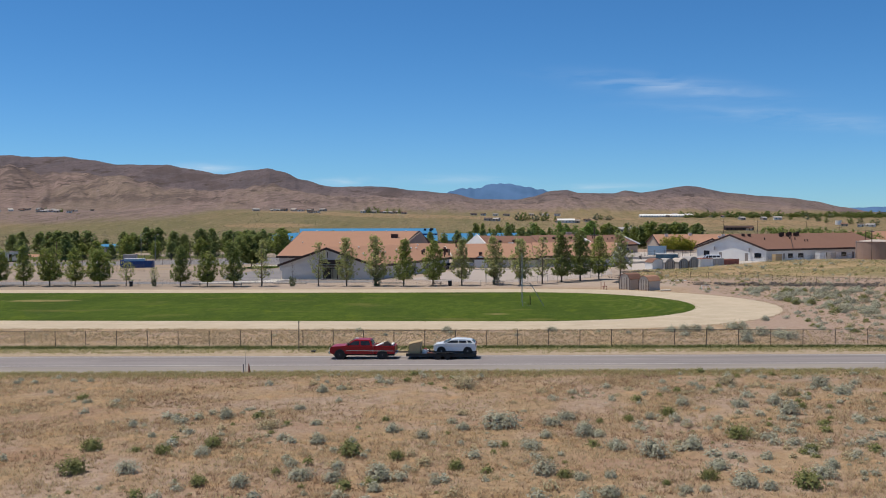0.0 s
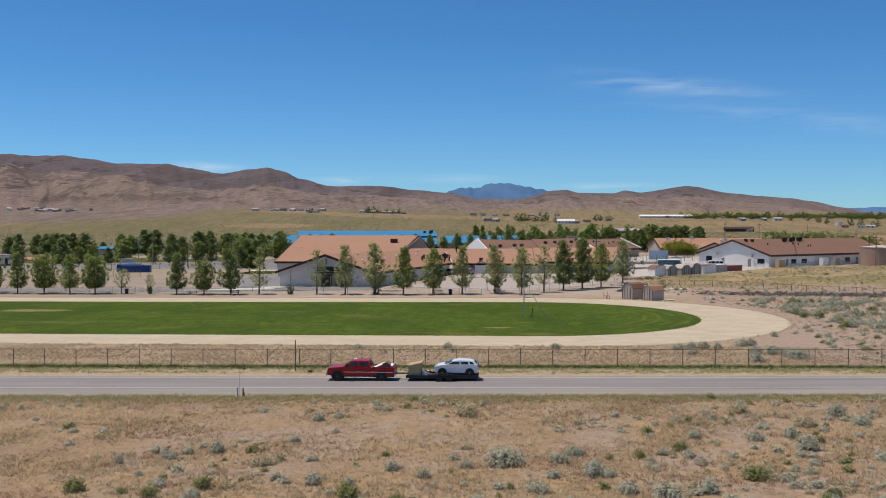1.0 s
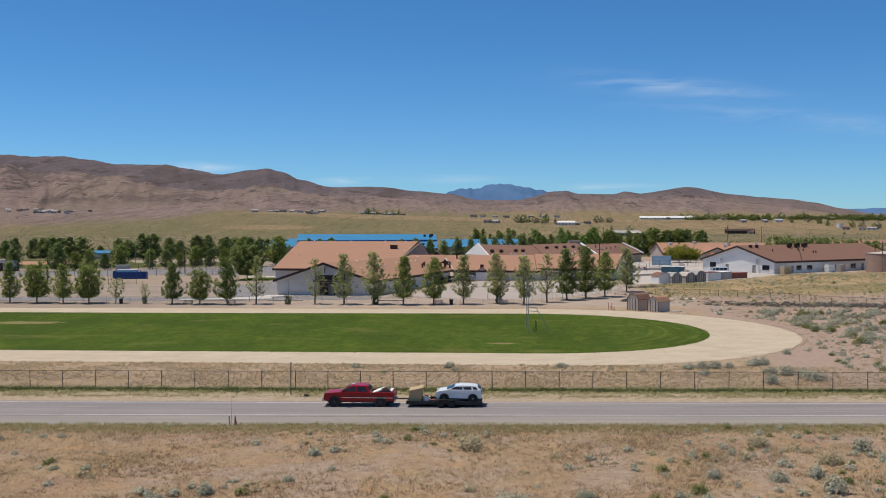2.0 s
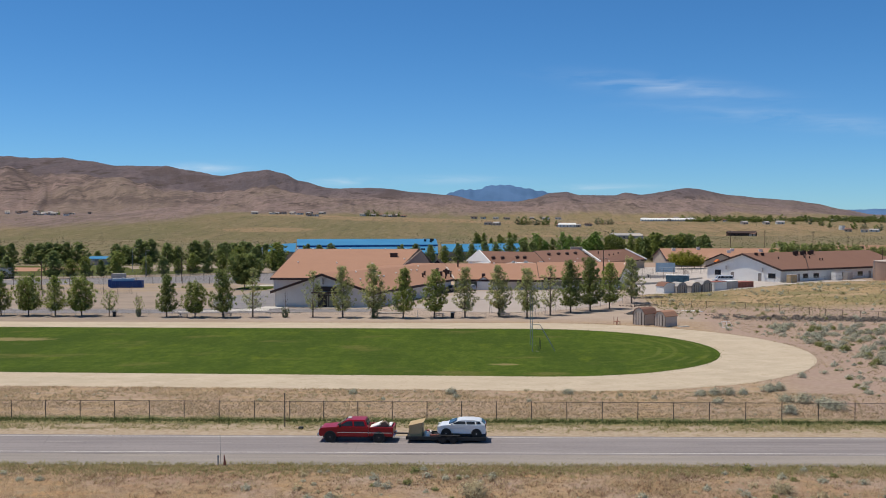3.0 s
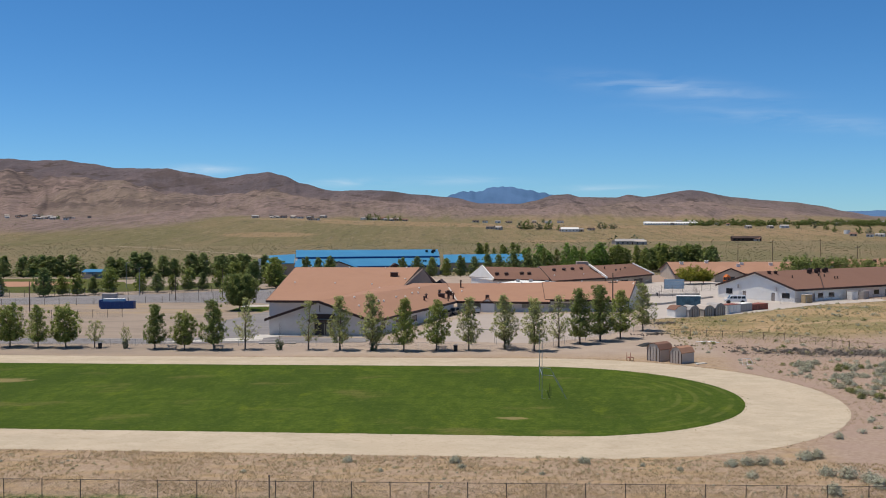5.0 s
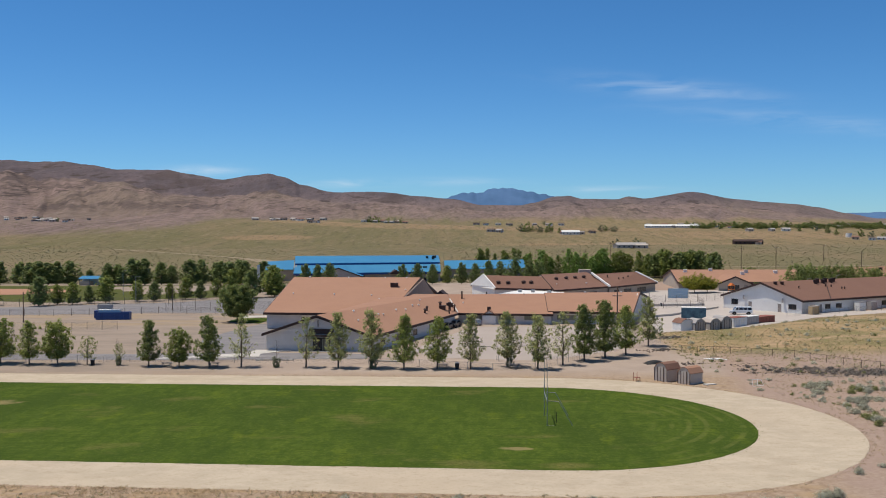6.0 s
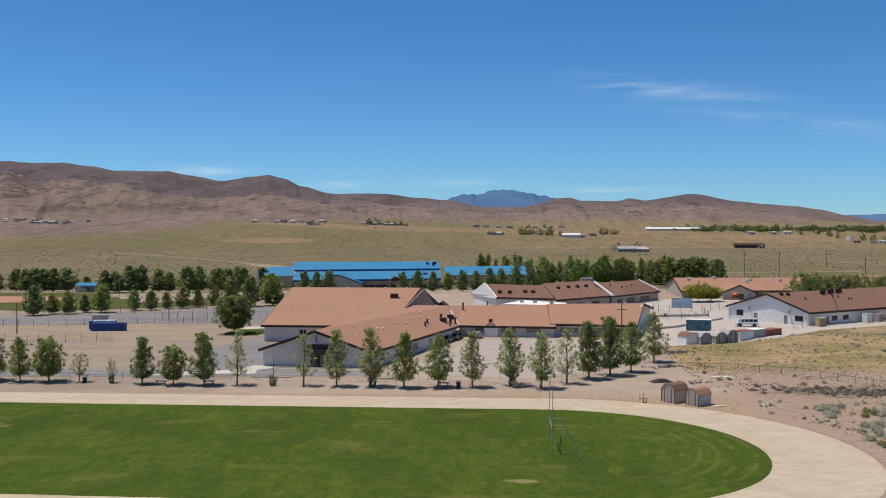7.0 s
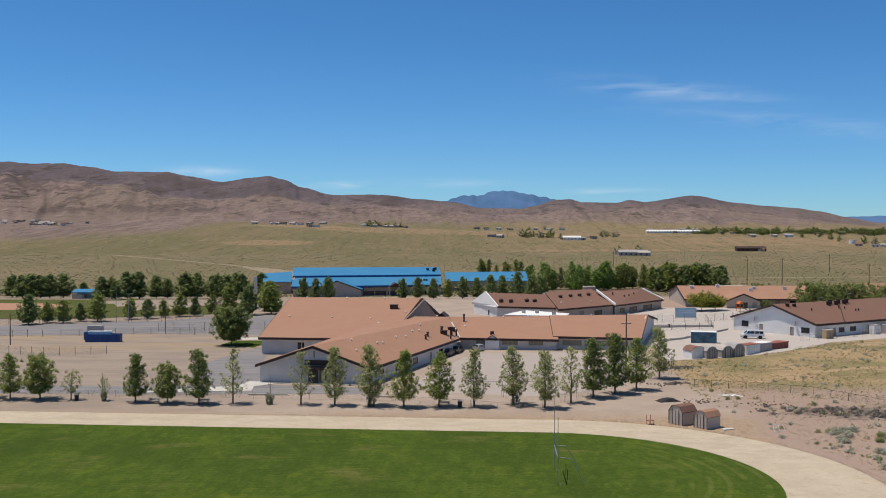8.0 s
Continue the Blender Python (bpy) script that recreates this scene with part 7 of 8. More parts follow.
container("storage_container", 53.6, 246.6, 42, 5.0, 2.4, 2.2, M_WHITE, M_RUSTRED, "white storage container with a red-brown roof")
container("storage_container", 57.4, 250.6, 42, 4.6, 2.4, 2.1, M_SHEDGREY, M_WHITE, "grey storage container with a white roof")
container("storage_container", 61.6, 255.2, 42, 7.0, 2.6, 1.6, M_RUSTRED, M_RUSTRED, "long red-brown storage container behind the meadow")
container("mural_container", 48.3, 266.8, -10, 5.8, 2.5, 2.7, M_TEAL, M_WHITE, "teal painted shipping container in the school yard")
container("storage_container", 80.5, 276.4, 34, 2.6, 1.4, 2.1, M_PLY, M_SHEDTAN, "tan wooden crate stack against the white hall")
container("cooling_unit", 96.0, 287.0, 34, 2.6, 1.6, 2.2, M_WHITE, M_SHEDGREY, "white cooling unit beside the hall")
container("cooling_unit", 100.0, 289.6, 34, 2.2, 1.6, 2.0, M_SHEDGREY, M_SHEDGREY, "grey metal cabinet beside the hall")


def low_wall(name, pts, h, material, label):
    for (x0, y0), (x1, y1) in zip(pts, pts[1:]):
        L, a = math.hypot(x1 - x0, y1 - y0), math.degrees(math.atan2(y1 - y0, x1 - x0))
        ob = root(name, x0, y0, gz(x0, y0), a, label, "wall")
        part("wall_body", box(0, L - 0.01, -0.1, 0.1, -0.3, h, 0.01), material, ob)
        part("coping", box(0, L - 0.01, -0.16, 0.16, h, h + 0.1, 0.02), M_CONCRETE, ob)


low_wall("garden_wall", [(36.5, 268.5), (44.5, 274.0), (61.0, 296.0)], 0.5, M_CONCRETE, "low pale concrete wall in the school yard")
low_wall("garden_wall", [(36.0, 300.0), (59.0, 304.0)], 0.7, M_CONCRETE, "low pale concrete wall along the play court")


def play_court():
    x, y = 56.0, 327.0
    ob = root("ball_wall", x, y, gz(x, y), 0, "pale blue ball-game panel on the school court", "panel")
    for i in range(4):
        part("board", box(-3.0, 3.0, -0.06, 0.06, 0.35 + i * 0.75, 1.07 + i * 0.75, 0.02), M_PALEBLUE, ob)
    for k in (-3.05, 3.05):
        part("post", box(k - 0.06, k + 0.06, -0.08, 0.08, -0.3, 3.5, 0.01), M_GALV, ob)
    x, y = 78.0, 351.0
    ob = root("play_slide", x, y, gz(x, y), 20, "orange and yellow plastic play tower with a slide", "slide")
    part("tower", box(-0.8, 0.8, -0.8, 0.8, 1.2, 1.4, 0.03), M_ORANGE, ob)
    for a in (-0.75, 0.75):
        for b in (-0.75, 0.75):
            part("leg", bar((a, b, -0.2), (a, b, 2.6), 0.06, 8), M_ORANGE, ob)
    part("hood", prism([(-0.9, -0.9, 2.5), (0.9, -0.9, 2.5), (0, -0.9, 3.4)], (0, 1.8, 0)), M_ORANGE, ob)
    part("chute", prism([(0.8, -0.4, 1.3), (0.8, 0.4, 1.3), (3.2, 0.4, 0.1), (3.2, -0.4, 0.1)], (0.05, 0, 0.12)), M_LEAF_YELLOW, ob)
    # swing stands behind the poplars
    for x, y in ((-2.6, 193.0), (4.0, 193.4)):
        ob = root("swing_stand", x, y, gz(x, y), 12, "grey steel swing stand in the dirt yard", "swing")
        for s in (-2.2, 2.2):
            part("leg", bar((s, -1.0, -0.1), (s, 0, 2.6), 0.04, 6), M_GALV, ob)
            part("leg", bar((s, 1.0, -0.1), (s, 0, 2.6), 0.04, 6), M_GALV, ob)
        part("top_beam", bar((-2.2, 0, 2.6), (2.2, 0, 2.6), 0.045, 6), M_GALV, ob)
    for x, y in ((-70.2, 188.9), (-7.2, 184.2), (46.5, 302.0), (80.5, 348)):
        ob = root("litter_bin", x, y, gz(x, y), 0, "dark litter bin standing in the yard", "bin")
        part("drum", bar((0, 0, -0.05), (0, 0, 0.95), 0.32, 14, 0.36), M_BLACK, ob)
        part("rim", bar((0, 0, 0.95), (0, 0, 1.03), 0.39, 14), M_GALV, ob)
    for x, y in ((-58.2, 187.0), (-50.0, 186.6), (-11.2, 184.8), (0.6, 184.6)):
        ob = root("picnic_table", x + 1.6, y, gz(x, y), 8, "grey wooden picnic table under the poplars", "table")
        part("tabletop", box(-0.9, 0.9, -0.38, 0.38, 0.70, 0.76, 0.01), M_GREYWOOD, ob)
        for s in (-0.75, 0.75):
            part("bench", box(-0.9, 0.9, s - 0.13, s + 0.13, 0.40, 0.45, 0.01), M_GREYWOOD, ob)
        for s in (-0.6, 0.6):
            part("leg_frame", prism([(s, -0.8, -0.03), (s, -0.7, -0.03), (s, -0.15, 0.70), (s, -0.3, 0.70)], (0.06, 0, 0)), M_GREYWOOD, ob)
            part("leg_frame", prism([(s, 0.8, -0.03), (s, 0.7, -0.03), (s, 0.15, 0.70), (s, 0.3, 0.70)], (0.06, 0, 0)), M_GREYWOOD, ob)


play_court()


def bare_sapling(x, y, h):
    ob = root("sapling", x, y, gz(x, y), 0, "thin bare leafless sapling by the school entrance", "tree")
    bm = bar((0, 0, -0.2), (0.05, 0, h * 0.55), 0.06, 7, 0.04)
    add_bar(bm, (0.05, 0, h * 0.55), (0.0, 0.1, h), 0.04, 6, 0.012)
    part("trunk", bm, M_BARK, ob)
    for i in range(11):
        a, k = i * 2.4, 0.38 + 0.052 * i
        p = Vector((0.04, 0.02, h * k))
        part("branch", bar(p, p + Vector((math.cos(a), math.sin(a), 1.5)) * (1.0 - 0.06 * i) * 0.7, 0.022, 5, 0.007), M_BARK, ob)


bare_sapling(-37.9, 187.6, 4.6)
bare_sapling(-66.6, 190.6, 4.4)
# low pale strips, added along the bright line by the fence
low_wall("kerb", [(-43.2, 194.6), (-36.4, 194.5)], 0.14, M_CONCRETE, "low pale strip before the school entrance")
low_wall("kerb", [(-21.8, 193.0), (-16.4, 192.6)], 0.14, M_CONCRETE, "low pale strip beside the school yard")


def site_cabin(x, y):
    """A pale cabin with a dark base and a band of windows, at the edge of the fields."""
    ob = root("site_cabin", x, y, gz(x, y), 8, "white cabin with dark windows beyond the fields", "cabin")
    part("wall", box(-5.5, 5.5, -1.8, 1.8, 0.5, 3.3, 0.03), M_WHITE, ob)
    part("skirt", box(-5.4, 5.4, -1.7, 1.7, -0.2, 0.5), M_TRIM, ob)
    part("roof", box(-5.8, 5.8, -2.1, 2.1, 3.3, 3.55, 0.03), M_SHEDGREY, ob)
    for px in (-3.6, -1.2, 3.4):
        part("window", box(px - 0.6, px + 0.6, -1.84, -1.79, 1.5, 2.6, 0.01), M_GLASS, ob)
    part("door", box(0.7, 1.6, -1.85, -1.79, 0.5, 2.6, 0.01), M_TRIM, ob)


site_cabin(-156.5, 312.0)


def blue_skip():
    x, y = -98.0, 269.4
    ob = root("blue_skip", x, y, gz(x, y), 6, "long navy blue roll-off skip on the dirt", "skip")
    for a, b, c, d in ((-4.2, 4.2, -1.2, -1.05), (-4.2, 4.2, 1.05, 1.2), (-4.2, -4.05, -1.05, 1.05), (4.05, 4.2, -1.05, 1.05)):
        part("side_panel", box(a, b, c, d, 0.0, 1.9, 0.02), M_BLUEPAINT, ob)
    part("skip_floor", box(-4.2, 4.2, -1.2, 1.2, -0.05, 0.1), M_BLUEPAINT, ob)
    for i in range(8):
        part("rib", box(-3.9 + i * 1.1, -3.8 + i * 1.1, -1.28, -1.203, 0.1, 1.8), M_BLUEPAINT, ob)
    ob = root("cover_panel", -99.4, 270.6, gz(x, y) + 0.1, 6, "white box unit standing in the blue skip", "box")
    part("panel", box(-2.8, 2.8, -0.8, 0.6, 0.03, 2.4, 0.05), M_WHITE, ob)
    ob = root("blue_skip", -101.8, 273.4, gz(-101.8, 273.4), 10, "second blue skip behind, with a grey machine", "skip")
    part("body", box(-2.6, 2.6, -1.0, 1.0, -0.05, 2.0, 0.05), M_BLUEPAINT, ob)
    part("machine", box(-1.8, 1.9, -0.8, 0.8, 2.0, 3.6, 0.08), M_SHEDGREY, ob)


blue_skip()


def water_tank():
    x, y = 111.5, 286.0
    ob = root("water_tank", x, y, gz(x, y), 0, "large round brown steel water tank", "water tank")
    part("drum", bar((0, 0, -0.2), (0, 0, 5.2), 5.6, 48), M_TANK, ob)
    part("lid", bar((0, 0, 5.2), (0, 0, 5.75), 5.7, 48, 1.2), M_SHEDTAN, ob)
    part("rim", bar((0, 0, 5.1), (0, 0, 5.24), 5.68, 48), M_TANK, ob)
    for k in (-0.22, 0.22):
        part("ladder_rail", bar((-5.66, k, 0.2), (-5.66, k, 5.6), 0.03, 6), M_GALV, ob)


water_tank()


def rubble():
    """Burnt heaps, boards and stones on the waste ground."""
    rng = np.random.default_rng(33)
    heaps = ((47.0, 181.0, 6.5, 3.0, 70), (42.0, 188.0, 4.0, 2.2, 35), (31.0, 189.0, 3.5, 1.6, 40), (56.0, 178.5, 6.0, 3.0, 50), (28.5, 206.0, 3.2, 1.6, 40), (66.0, 176.0, 7.0, 3.4, 50), (36.0, 226.0, 3.0, 2.4, 60), (33.0, 225.0, 3.0, 2.0, 60))
    for hx, hy, rx, ry, n in heaps:
        verts, faces = [], []
        for _ in range(n):
            x, y = hx + rng.normal(0, rx * 0.55), hy + rng.normal(0, ry * 0.6)
            z = gz(x, y)
            s = rng.uniform(0.06, 0.22)
            k = len(verts)
            for i in range(4):
                a = i * 1.571 + rng.uniform(-0.4, 0.4)
                verts.append((x + s * math.cos(a), y + s * math.sin(a), z - 0.05))
            for i in range(4):
                a = i * 1.571 + rng.uniform(-0.4, 0.4)
                verts.append((x + 0.7 * s * math.cos(a), y + 0.7 * s * math.sin(a), z + s * rng.uniform(0.4, 1.1)))
            faces += [(k + i, k + (i + 1) % 4, k + 4 + (i + 1) % 4, k + 4 + i) for i in range(4)] + [(k + 4, k + 5, k + 6, k + 7)]
        tagged(soup("rubble", verts, faces, M_RUBBLE), "dark burnt rubble on the waste ground", "rubble", kind="stuff")
    for i, (x, y, t) in enumerate(((36.6, 195.6, 10), (37.6, 195.2, 60), (38.4, 194.4, 120), (36.0, 194.6, 150))):
        ob = root("scrap_board", x, y, gz(x, y) + 0.02 * i, t, "white scrap board lying on the dry ground", "board")
        part("board", box(-0.9, 0.9, -0.2, 0.2, 0.0, 0.08, 0.01), M_WHITE, ob)
    x, y = 37.0, 167.0
    ob = root("wire_frame", x, y, gz(x, y), 20, "pale bent metal frame lying by the track", "frame")
    for p, q in (((-0.9, 0, 0), (0.9, 0, 0.1)), ((0.9, 0, 0.1), (0.7, 0.5, 0.9)), ((-0.9, 0, 0), (-0.8, 0.5, 0.9)), ((-0.8, 0.5, 0.9), (0.7, 0.5, 0.9)), ((-0.1, 0, 0.05), (0.1, 0.5, 0.9))):
        part("tube", bar(p, q, 0.035, 6), M_WHITE, ob)
    x, y = 26.0, 190.0
    ob = root("tarpaulin", x, y, gz(x, y), 15, "dark tarpaulin over a low heap", "tarpaulin")
    bm = bmesh.new()
    bmesh.ops.create_grid(bm, x_segments=10, y_segments=6, size=1)
    for v in bm.verts:
        v.co.x *= 1.8
        v.co.z = 0.55 * max(0, 1 - (v.co.x / 1.8) ** 2) * max(0, 1 - v.co.y ** 2) ** 0.5 + 0.08 * noise.noise((v.co.x * 3, v.co.y * 3, 0)) + 0.03
    geo = bmesh.ops.solidify(bm, geom=bm.faces[:], thickness=0.04)
    part("cloth", bm, M_BLACK, ob)
    ob = root("old_chair", 20.2, 171.6, gz(20.2, 171.6), 30, "rusty red metal chair frame beside the shed", "chair")
    for a in (-0.35, 0.35):
        for b in (-0.35, 0.35):
            part("leg", bar((a, b, -0.03), (a, b, 0.6 if b < 0 else 1.3), 0.04, 6), M_RUSTRED, ob)
    part("seat", box(-0.4, 0.4, -0.4, 0.4, 0.55, 0.62, 0.02), M_RUSTRED, ob)


rubble()

# ---- vehicles ----
def loft(profile, material, name, parent, bevel=0.0, label=""):
    """A body from a side profile of (x, z, half width), mirrored and closed over the middle."""
    bm = bmesh.new()
    a = [bm.verts.new((x, -w, z)) for x, z, w in profile]
    b = [bm.verts.new((x, w, z)) for x, z, w in profile]
    n = len(profile)
    bm.faces.new(a)
    bm.faces.new(list(reversed(b)))
    for i in range(n):
        j = (i + 1) % n
        bm.faces.new((a[j], a[i], b[i], b[j]))
    bmesh.ops.recalc_face_normals(bm, faces=bm.faces)
    if bevel:
        bmesh.ops.bevel(bm, geom=bm.edges[:], offset=bevel, segments=2, affect="EDGES", profile=0.6)
    return part(name, bm, material, parent, label)


def wheel(parent, x, y, r, w=0.24, rim=None):
    bm = bmesh.new()
    ring = [(-w / 2, r * 0.86), (-w * 0.42, r), (w * 0.42, r), (w / 2, r * 0.86), (w / 2, r * 0.6), (-w / 2, r * 0.6)]
    seg = 24
    rows = [[bm.verts.new((rr * math.cos(2 * math.pi * i / seg), yy, rr * math.sin(2 * math.pi * i / seg))) for yy, rr in ring] for i in range(seg)]
    for i in range(seg):
        for j in range(len(ring)):
            k, m = (i + 1) % seg, (j + 1) % len(ring)
            bm.faces.new((rows[i][j], rows[i][m], rows[k][m], rows[k][j]))
    bmesh.ops.recalc_face_normals(bm, faces=bm.faces)
    ty = part("wheel", bm, M_TYRE, parent)
    ty.matrix_basis = pose(x, y, r)
    bm = bar((0, -w * 0.36, 0), (0, w * 0.36, 0), r * 0.6, 20)
    add_bar(bm, (0, -w * 0.52, 0), (0, w * 0.52, 0), r * 0.16, 10)
    part("rim", bm, rim or M_GALV, ty)


def pane(parent, pts, w0, w1, side, name="window"):
    """A side window: points (x, z), standing just proud of the cabin's side."""
    lo, hi = min(z for _, z in pts), max(z for _, z in pts)
    ring = [(x, side * (w0 + (w1 - w0) * (z - lo) / (hi - lo) + 0.012), z) for x, z in pts]
    part(name, prism(ring, (0, -side * 0.02, 0)), M_GLASS, parent)


def arch(parent, x, y, r, side):
    # solid black disc, painted shade in place of an open wheel arch
    part("wheel_arch", bar((x, side * (y - 0.25), r), (x, side * (y + 0.006), r), r * 1.22, 20), M_BLACK, parent)


def red_pickup(x, y, turn):
    ob = root("pickup_truck", x, y, gz(x, y) + 0.056, turn, "red extended-cab pickup truck with a loaded bed on the road", "pickup truck")
    ob.matrix_basis = ob.matrix_basis @ Matrix.Scale(0.95, 4)
    W = 0.98
    loft([(-3.08, 0.62, W - 0.10), (-3.06, 0.98, W - 0.08), (-2.90, 1.16, W - 0.05), (-1.50, 1.27, W), (1.02, 1.28, W), (1.02, 0.48, W), (-2.95, 0.46, W - 0.06)], M_RED, "front_body", ob, 0.035)
    loft([(-1.62, 1.25, W - 0.03), (-0.82, 1.76, W - 0.20), (-0.55, 1.82, W - 0.22), (0.72, 1.82, W - 0.22), (0.98, 1.27, W - 0.03)], M_RED, "cab", ob, 0.03)
    for s in (-1, 1):
        part("bed_side", box(1.06, 3.08, min(s * W, s * (W - 0.12)), max(s * W, s * (W - 0.12)), 0.52, 1.27, 0.025), M_RED, ob)
        pane(ob, [(-1.36, 1.33), (-0.78, 1.68), (-0.30, 1.70), (-0.26, 1.33)], W - 0.045, W - 0.175, s)
        pane(ob, [(-0.14, 1.33), (-0.16, 1.70), (0.62, 1.70), (0.78, 1.33)], W - 0.045, W - 0.175, s)
        part("side_trim", box(-1.5, 3.0, min(s * W, s * (W + 0.018)), max(s * W, s * (W + 0.018)), 0.78, 0.84, 0.005), M_CHROME, ob)
        part("headlight", box(-3.10, -2.98, min(s * 0.55, s * 0.88), max(s * 0.55, s * 0.88), 0.82, 1.02, 0.02), M_LAMP, ob)
        part("tail_light", box(3.05, 3.11, min(s * 0.84, s * 0.97), max(s * 0.84, s * 0.97), 0.75, 1.15, 0.01), M_RUSTRED, ob)
        part("mirror", box(-1.35, -1.15, min(s * (W + 0.02), s * (W + 0.22)), max(s * (W + 0.02), s * (W + 0.22)), 1.28, 1.52, 0.03), M_BLACK, ob)
        for wx in (-2.12, 1.92):
            arch(ob, wx, W, 0.42, s)
            # dark rims: the shade in the wheels is put into their colour
            wheel(ob, wx, s * (W - 0.10), 0.42, rim=M_POST)
    part("windscreen", prism([(-1.56, -0.80, 1.32), (-1.56, 0.80, 1.32), (-0.88, 0.68, 1.73), (-0.88, -0.68, 1.73)], (-0.03, 0, 0.025)), M_GLASS, ob)
    part("rear_window", prism([(0.965, -0.7, 1.38), (0.965, 0.7, 1.38), (0.80, 0.6, 1.70), (0.80, -0.6, 1.70)], (0.03, 0, 0.01)), M_GLASS, ob)
    part("bed_floor", box(1.05, 3.06, -0.86, 0.86, 0.62, 0.72), M_BLACK, ob)
    part("tailgate", box(2.98, 3.08, -0.86, 0.86, 0.60, 1.25, 0.02), M_RED, ob)
    part("front_bumper", box(-3.20, -3.02, -0.93, 0.93, 0.44, 0.68, 0.05), M_CHROME, ob)
    part("grille", box(-3.10, -3.03, -0.52, 0.52, 0.74, 1.02, 0.01), M_BLACK, ob)
    part("rear_bumper", box(3.06, 3.22, -0.90, 0.90, 0.46, 0.64, 0.03), M_CHROME, ob)
    part("chassis", box(-2.8, 3.0, -0.55, 0.55, 0.30, 0.50, 0.02), M_BLACK, ob)
    part("cab_light", box(-0.75, -0.45, -0.3, 0.3, 1.83, 1.89, 0.02), M_LAMP, ob)
    m = ob.matrix_basis
    def load(name, label, cat, bm, material):
        o = root(name, 0, 0, 0, 0, label, cat)
        o.matrix_basis = m @ pose(0, 0, 0.735)
        part("body", bm, material, o)
    load("white_board", "white board leaning over the truck bed", "board", prism([(1.12, -0.80, 0.35), (2.05, -0.80, 0.72), (2.05, -0.80, 0.80), (1.12, -0.80, 0.43)], (0, 1.4, 0)), M_WHITE)
    load("tool_box", "dark metal tool box across the truck bed", "tool box", box(1.15, 1.80, -0.80, 0.80, 0.0, 0.34, 0.04), M_BLACK)
    bm = bmesh.new()
    bmesh.ops.create_icosphere(bm, subdivisions=2, radius=0.5)
    for v in bm.verts:
        v.co = Vector((2.25 + v.co.x * 0.9, v.co.y * 1.3, max(0.0, 0.42 + v.co.z * 0.95 + 0.10 * noise.noise(v.co * 5))))
    load("sack_load", "heap of brown sacks in the truck bed", "sacks", bm, M_PLY)
    load("board_load", "dark boards piled in the truck bed", "boards", prism([(1.80, -0.72, 0.0), (2.92, -0.72, 0.0), (2.92, -0.72, 0.50), (2.40, -0.72, 0.95), (1.95, -0.72, 0.80)], (0, 0.5, 0)), M_BARK)
    load("white_bundle", "white bundle at the back of the truck bed", "bundle", box(2.62, 2.92, -0.72, 0.75, 0.5, 0.66, 0.06), M_WHITE)
    return ob


def small_suv(name, x, y, z, turn, paint, label, L=4.0, H=1.52, category="car"):
    """A short high car; front towards -x."""
    ob = root(name, x, y, z, turn, label, category)
    k, W = L / 4.0, 0.86
    loft([(-2.0 * k, 0.42, W - 0.14), (-1.97 * k, 0.72, W - 0.10), (-1.70 * k, 0.92, W - 0.05), (-0.95 * k, 1.02, W), (1.93 * k, 1.02, W), (2.0 * k, 0.60, W - 0.05), (1.95 * k, 0.32, W - 0.05), (-1.85 * k, 0.30, W - 0.06)], paint, "lower_body", ob, 0.04)
    loft([(-1.12 * k, 0.99, W - 0.03), (-0.62 * k, H - 0.26, W - 0.13), (-0.28 * k, H - 0.07, W - 0.19), (0.15 * k, H, W - 0.21), (1.0 * k, H - 0.01, W - 0.21), (1.52 * k, H - 0.08, W - 0.20), (1.80 * k, H - 0.28, W - 0.12), (1.92 * k, 1.0, W - 0.03)],
         paint, "cabin", ob, 0.035)
    top = H - 0.13
    for s in (-1, 1):
        pane(ob, [(-0.80 * k, 1.06), (-0.28 * k, top), (0.28 * k, top), (0.34 * k, 1.06)], W - 0.045, W - 0.165, s)
        pane(ob, [(0.42 * k, 1.06), (0.38 * k, top), (1.06 * k, top), (1.12 * k, 1.06)], W - 0.045, W - 0.165, s)
        pane(ob, [(1.22 * k, 1.08), (1.18 * k, top), (1.46 * k, top), (1.64 * k, 1.08)], W - 0.045, W - 0.165, s)
        part("headlight", box(-1.99 * k, -1.80 * k, min(s * 0.5, s * 0.76), max(s * 0.5, s * 0.76), 0.70, 0.86, 0.02), M_LAMP, ob)
        part("tail_light", box(1.90 * k, 2.0 * k, min(s * 0.68, s * 0.80), max(s * 0.68, s * 0.80), 0.72, 1.05, 0.01), M_RUSTRED, ob)
        part("mirror", box(-0.85 * k, -0.68 * k, min(s * W, s * (W + 0.16)), max(s * W, s * (W + 0.16)), 1.0, 1.16, 0.03), paint, ob)
        for wx in (-1.25 * k, 1.22 * k):
            arch(ob, wx, W, 0.33, s)
            wheel(ob, wx, s * (W - 0.09), 0.33, 0.2)
    part("windscreen", prism([(-1.02 * k, -0.70, 1.05), (-1.02 * k, 0.70, 1.05), (-0.40 * k, 0.58, H - 0.10), (-0.40 * k, -0.58, H - 0.10)], (-0.03, 0, 0.02)), M_GLASS, ob)
    part("rear_window", prism([(1.86 * k, -0.64, 1.08), (1.86 * k, 0.64, 1.08), (1.62 * k, 0.56, H - 0.12), (1.62 * k, -0.56, H - 0.12)], (0.03, 0, 0.02)), M_GLASS, ob)
    part("sill", box(-1.6 * k, 1.7 * k, -W + 0.06, W - 0.06, 0.20, 0.34, 0.02), M_BLACK, ob)
    return ob


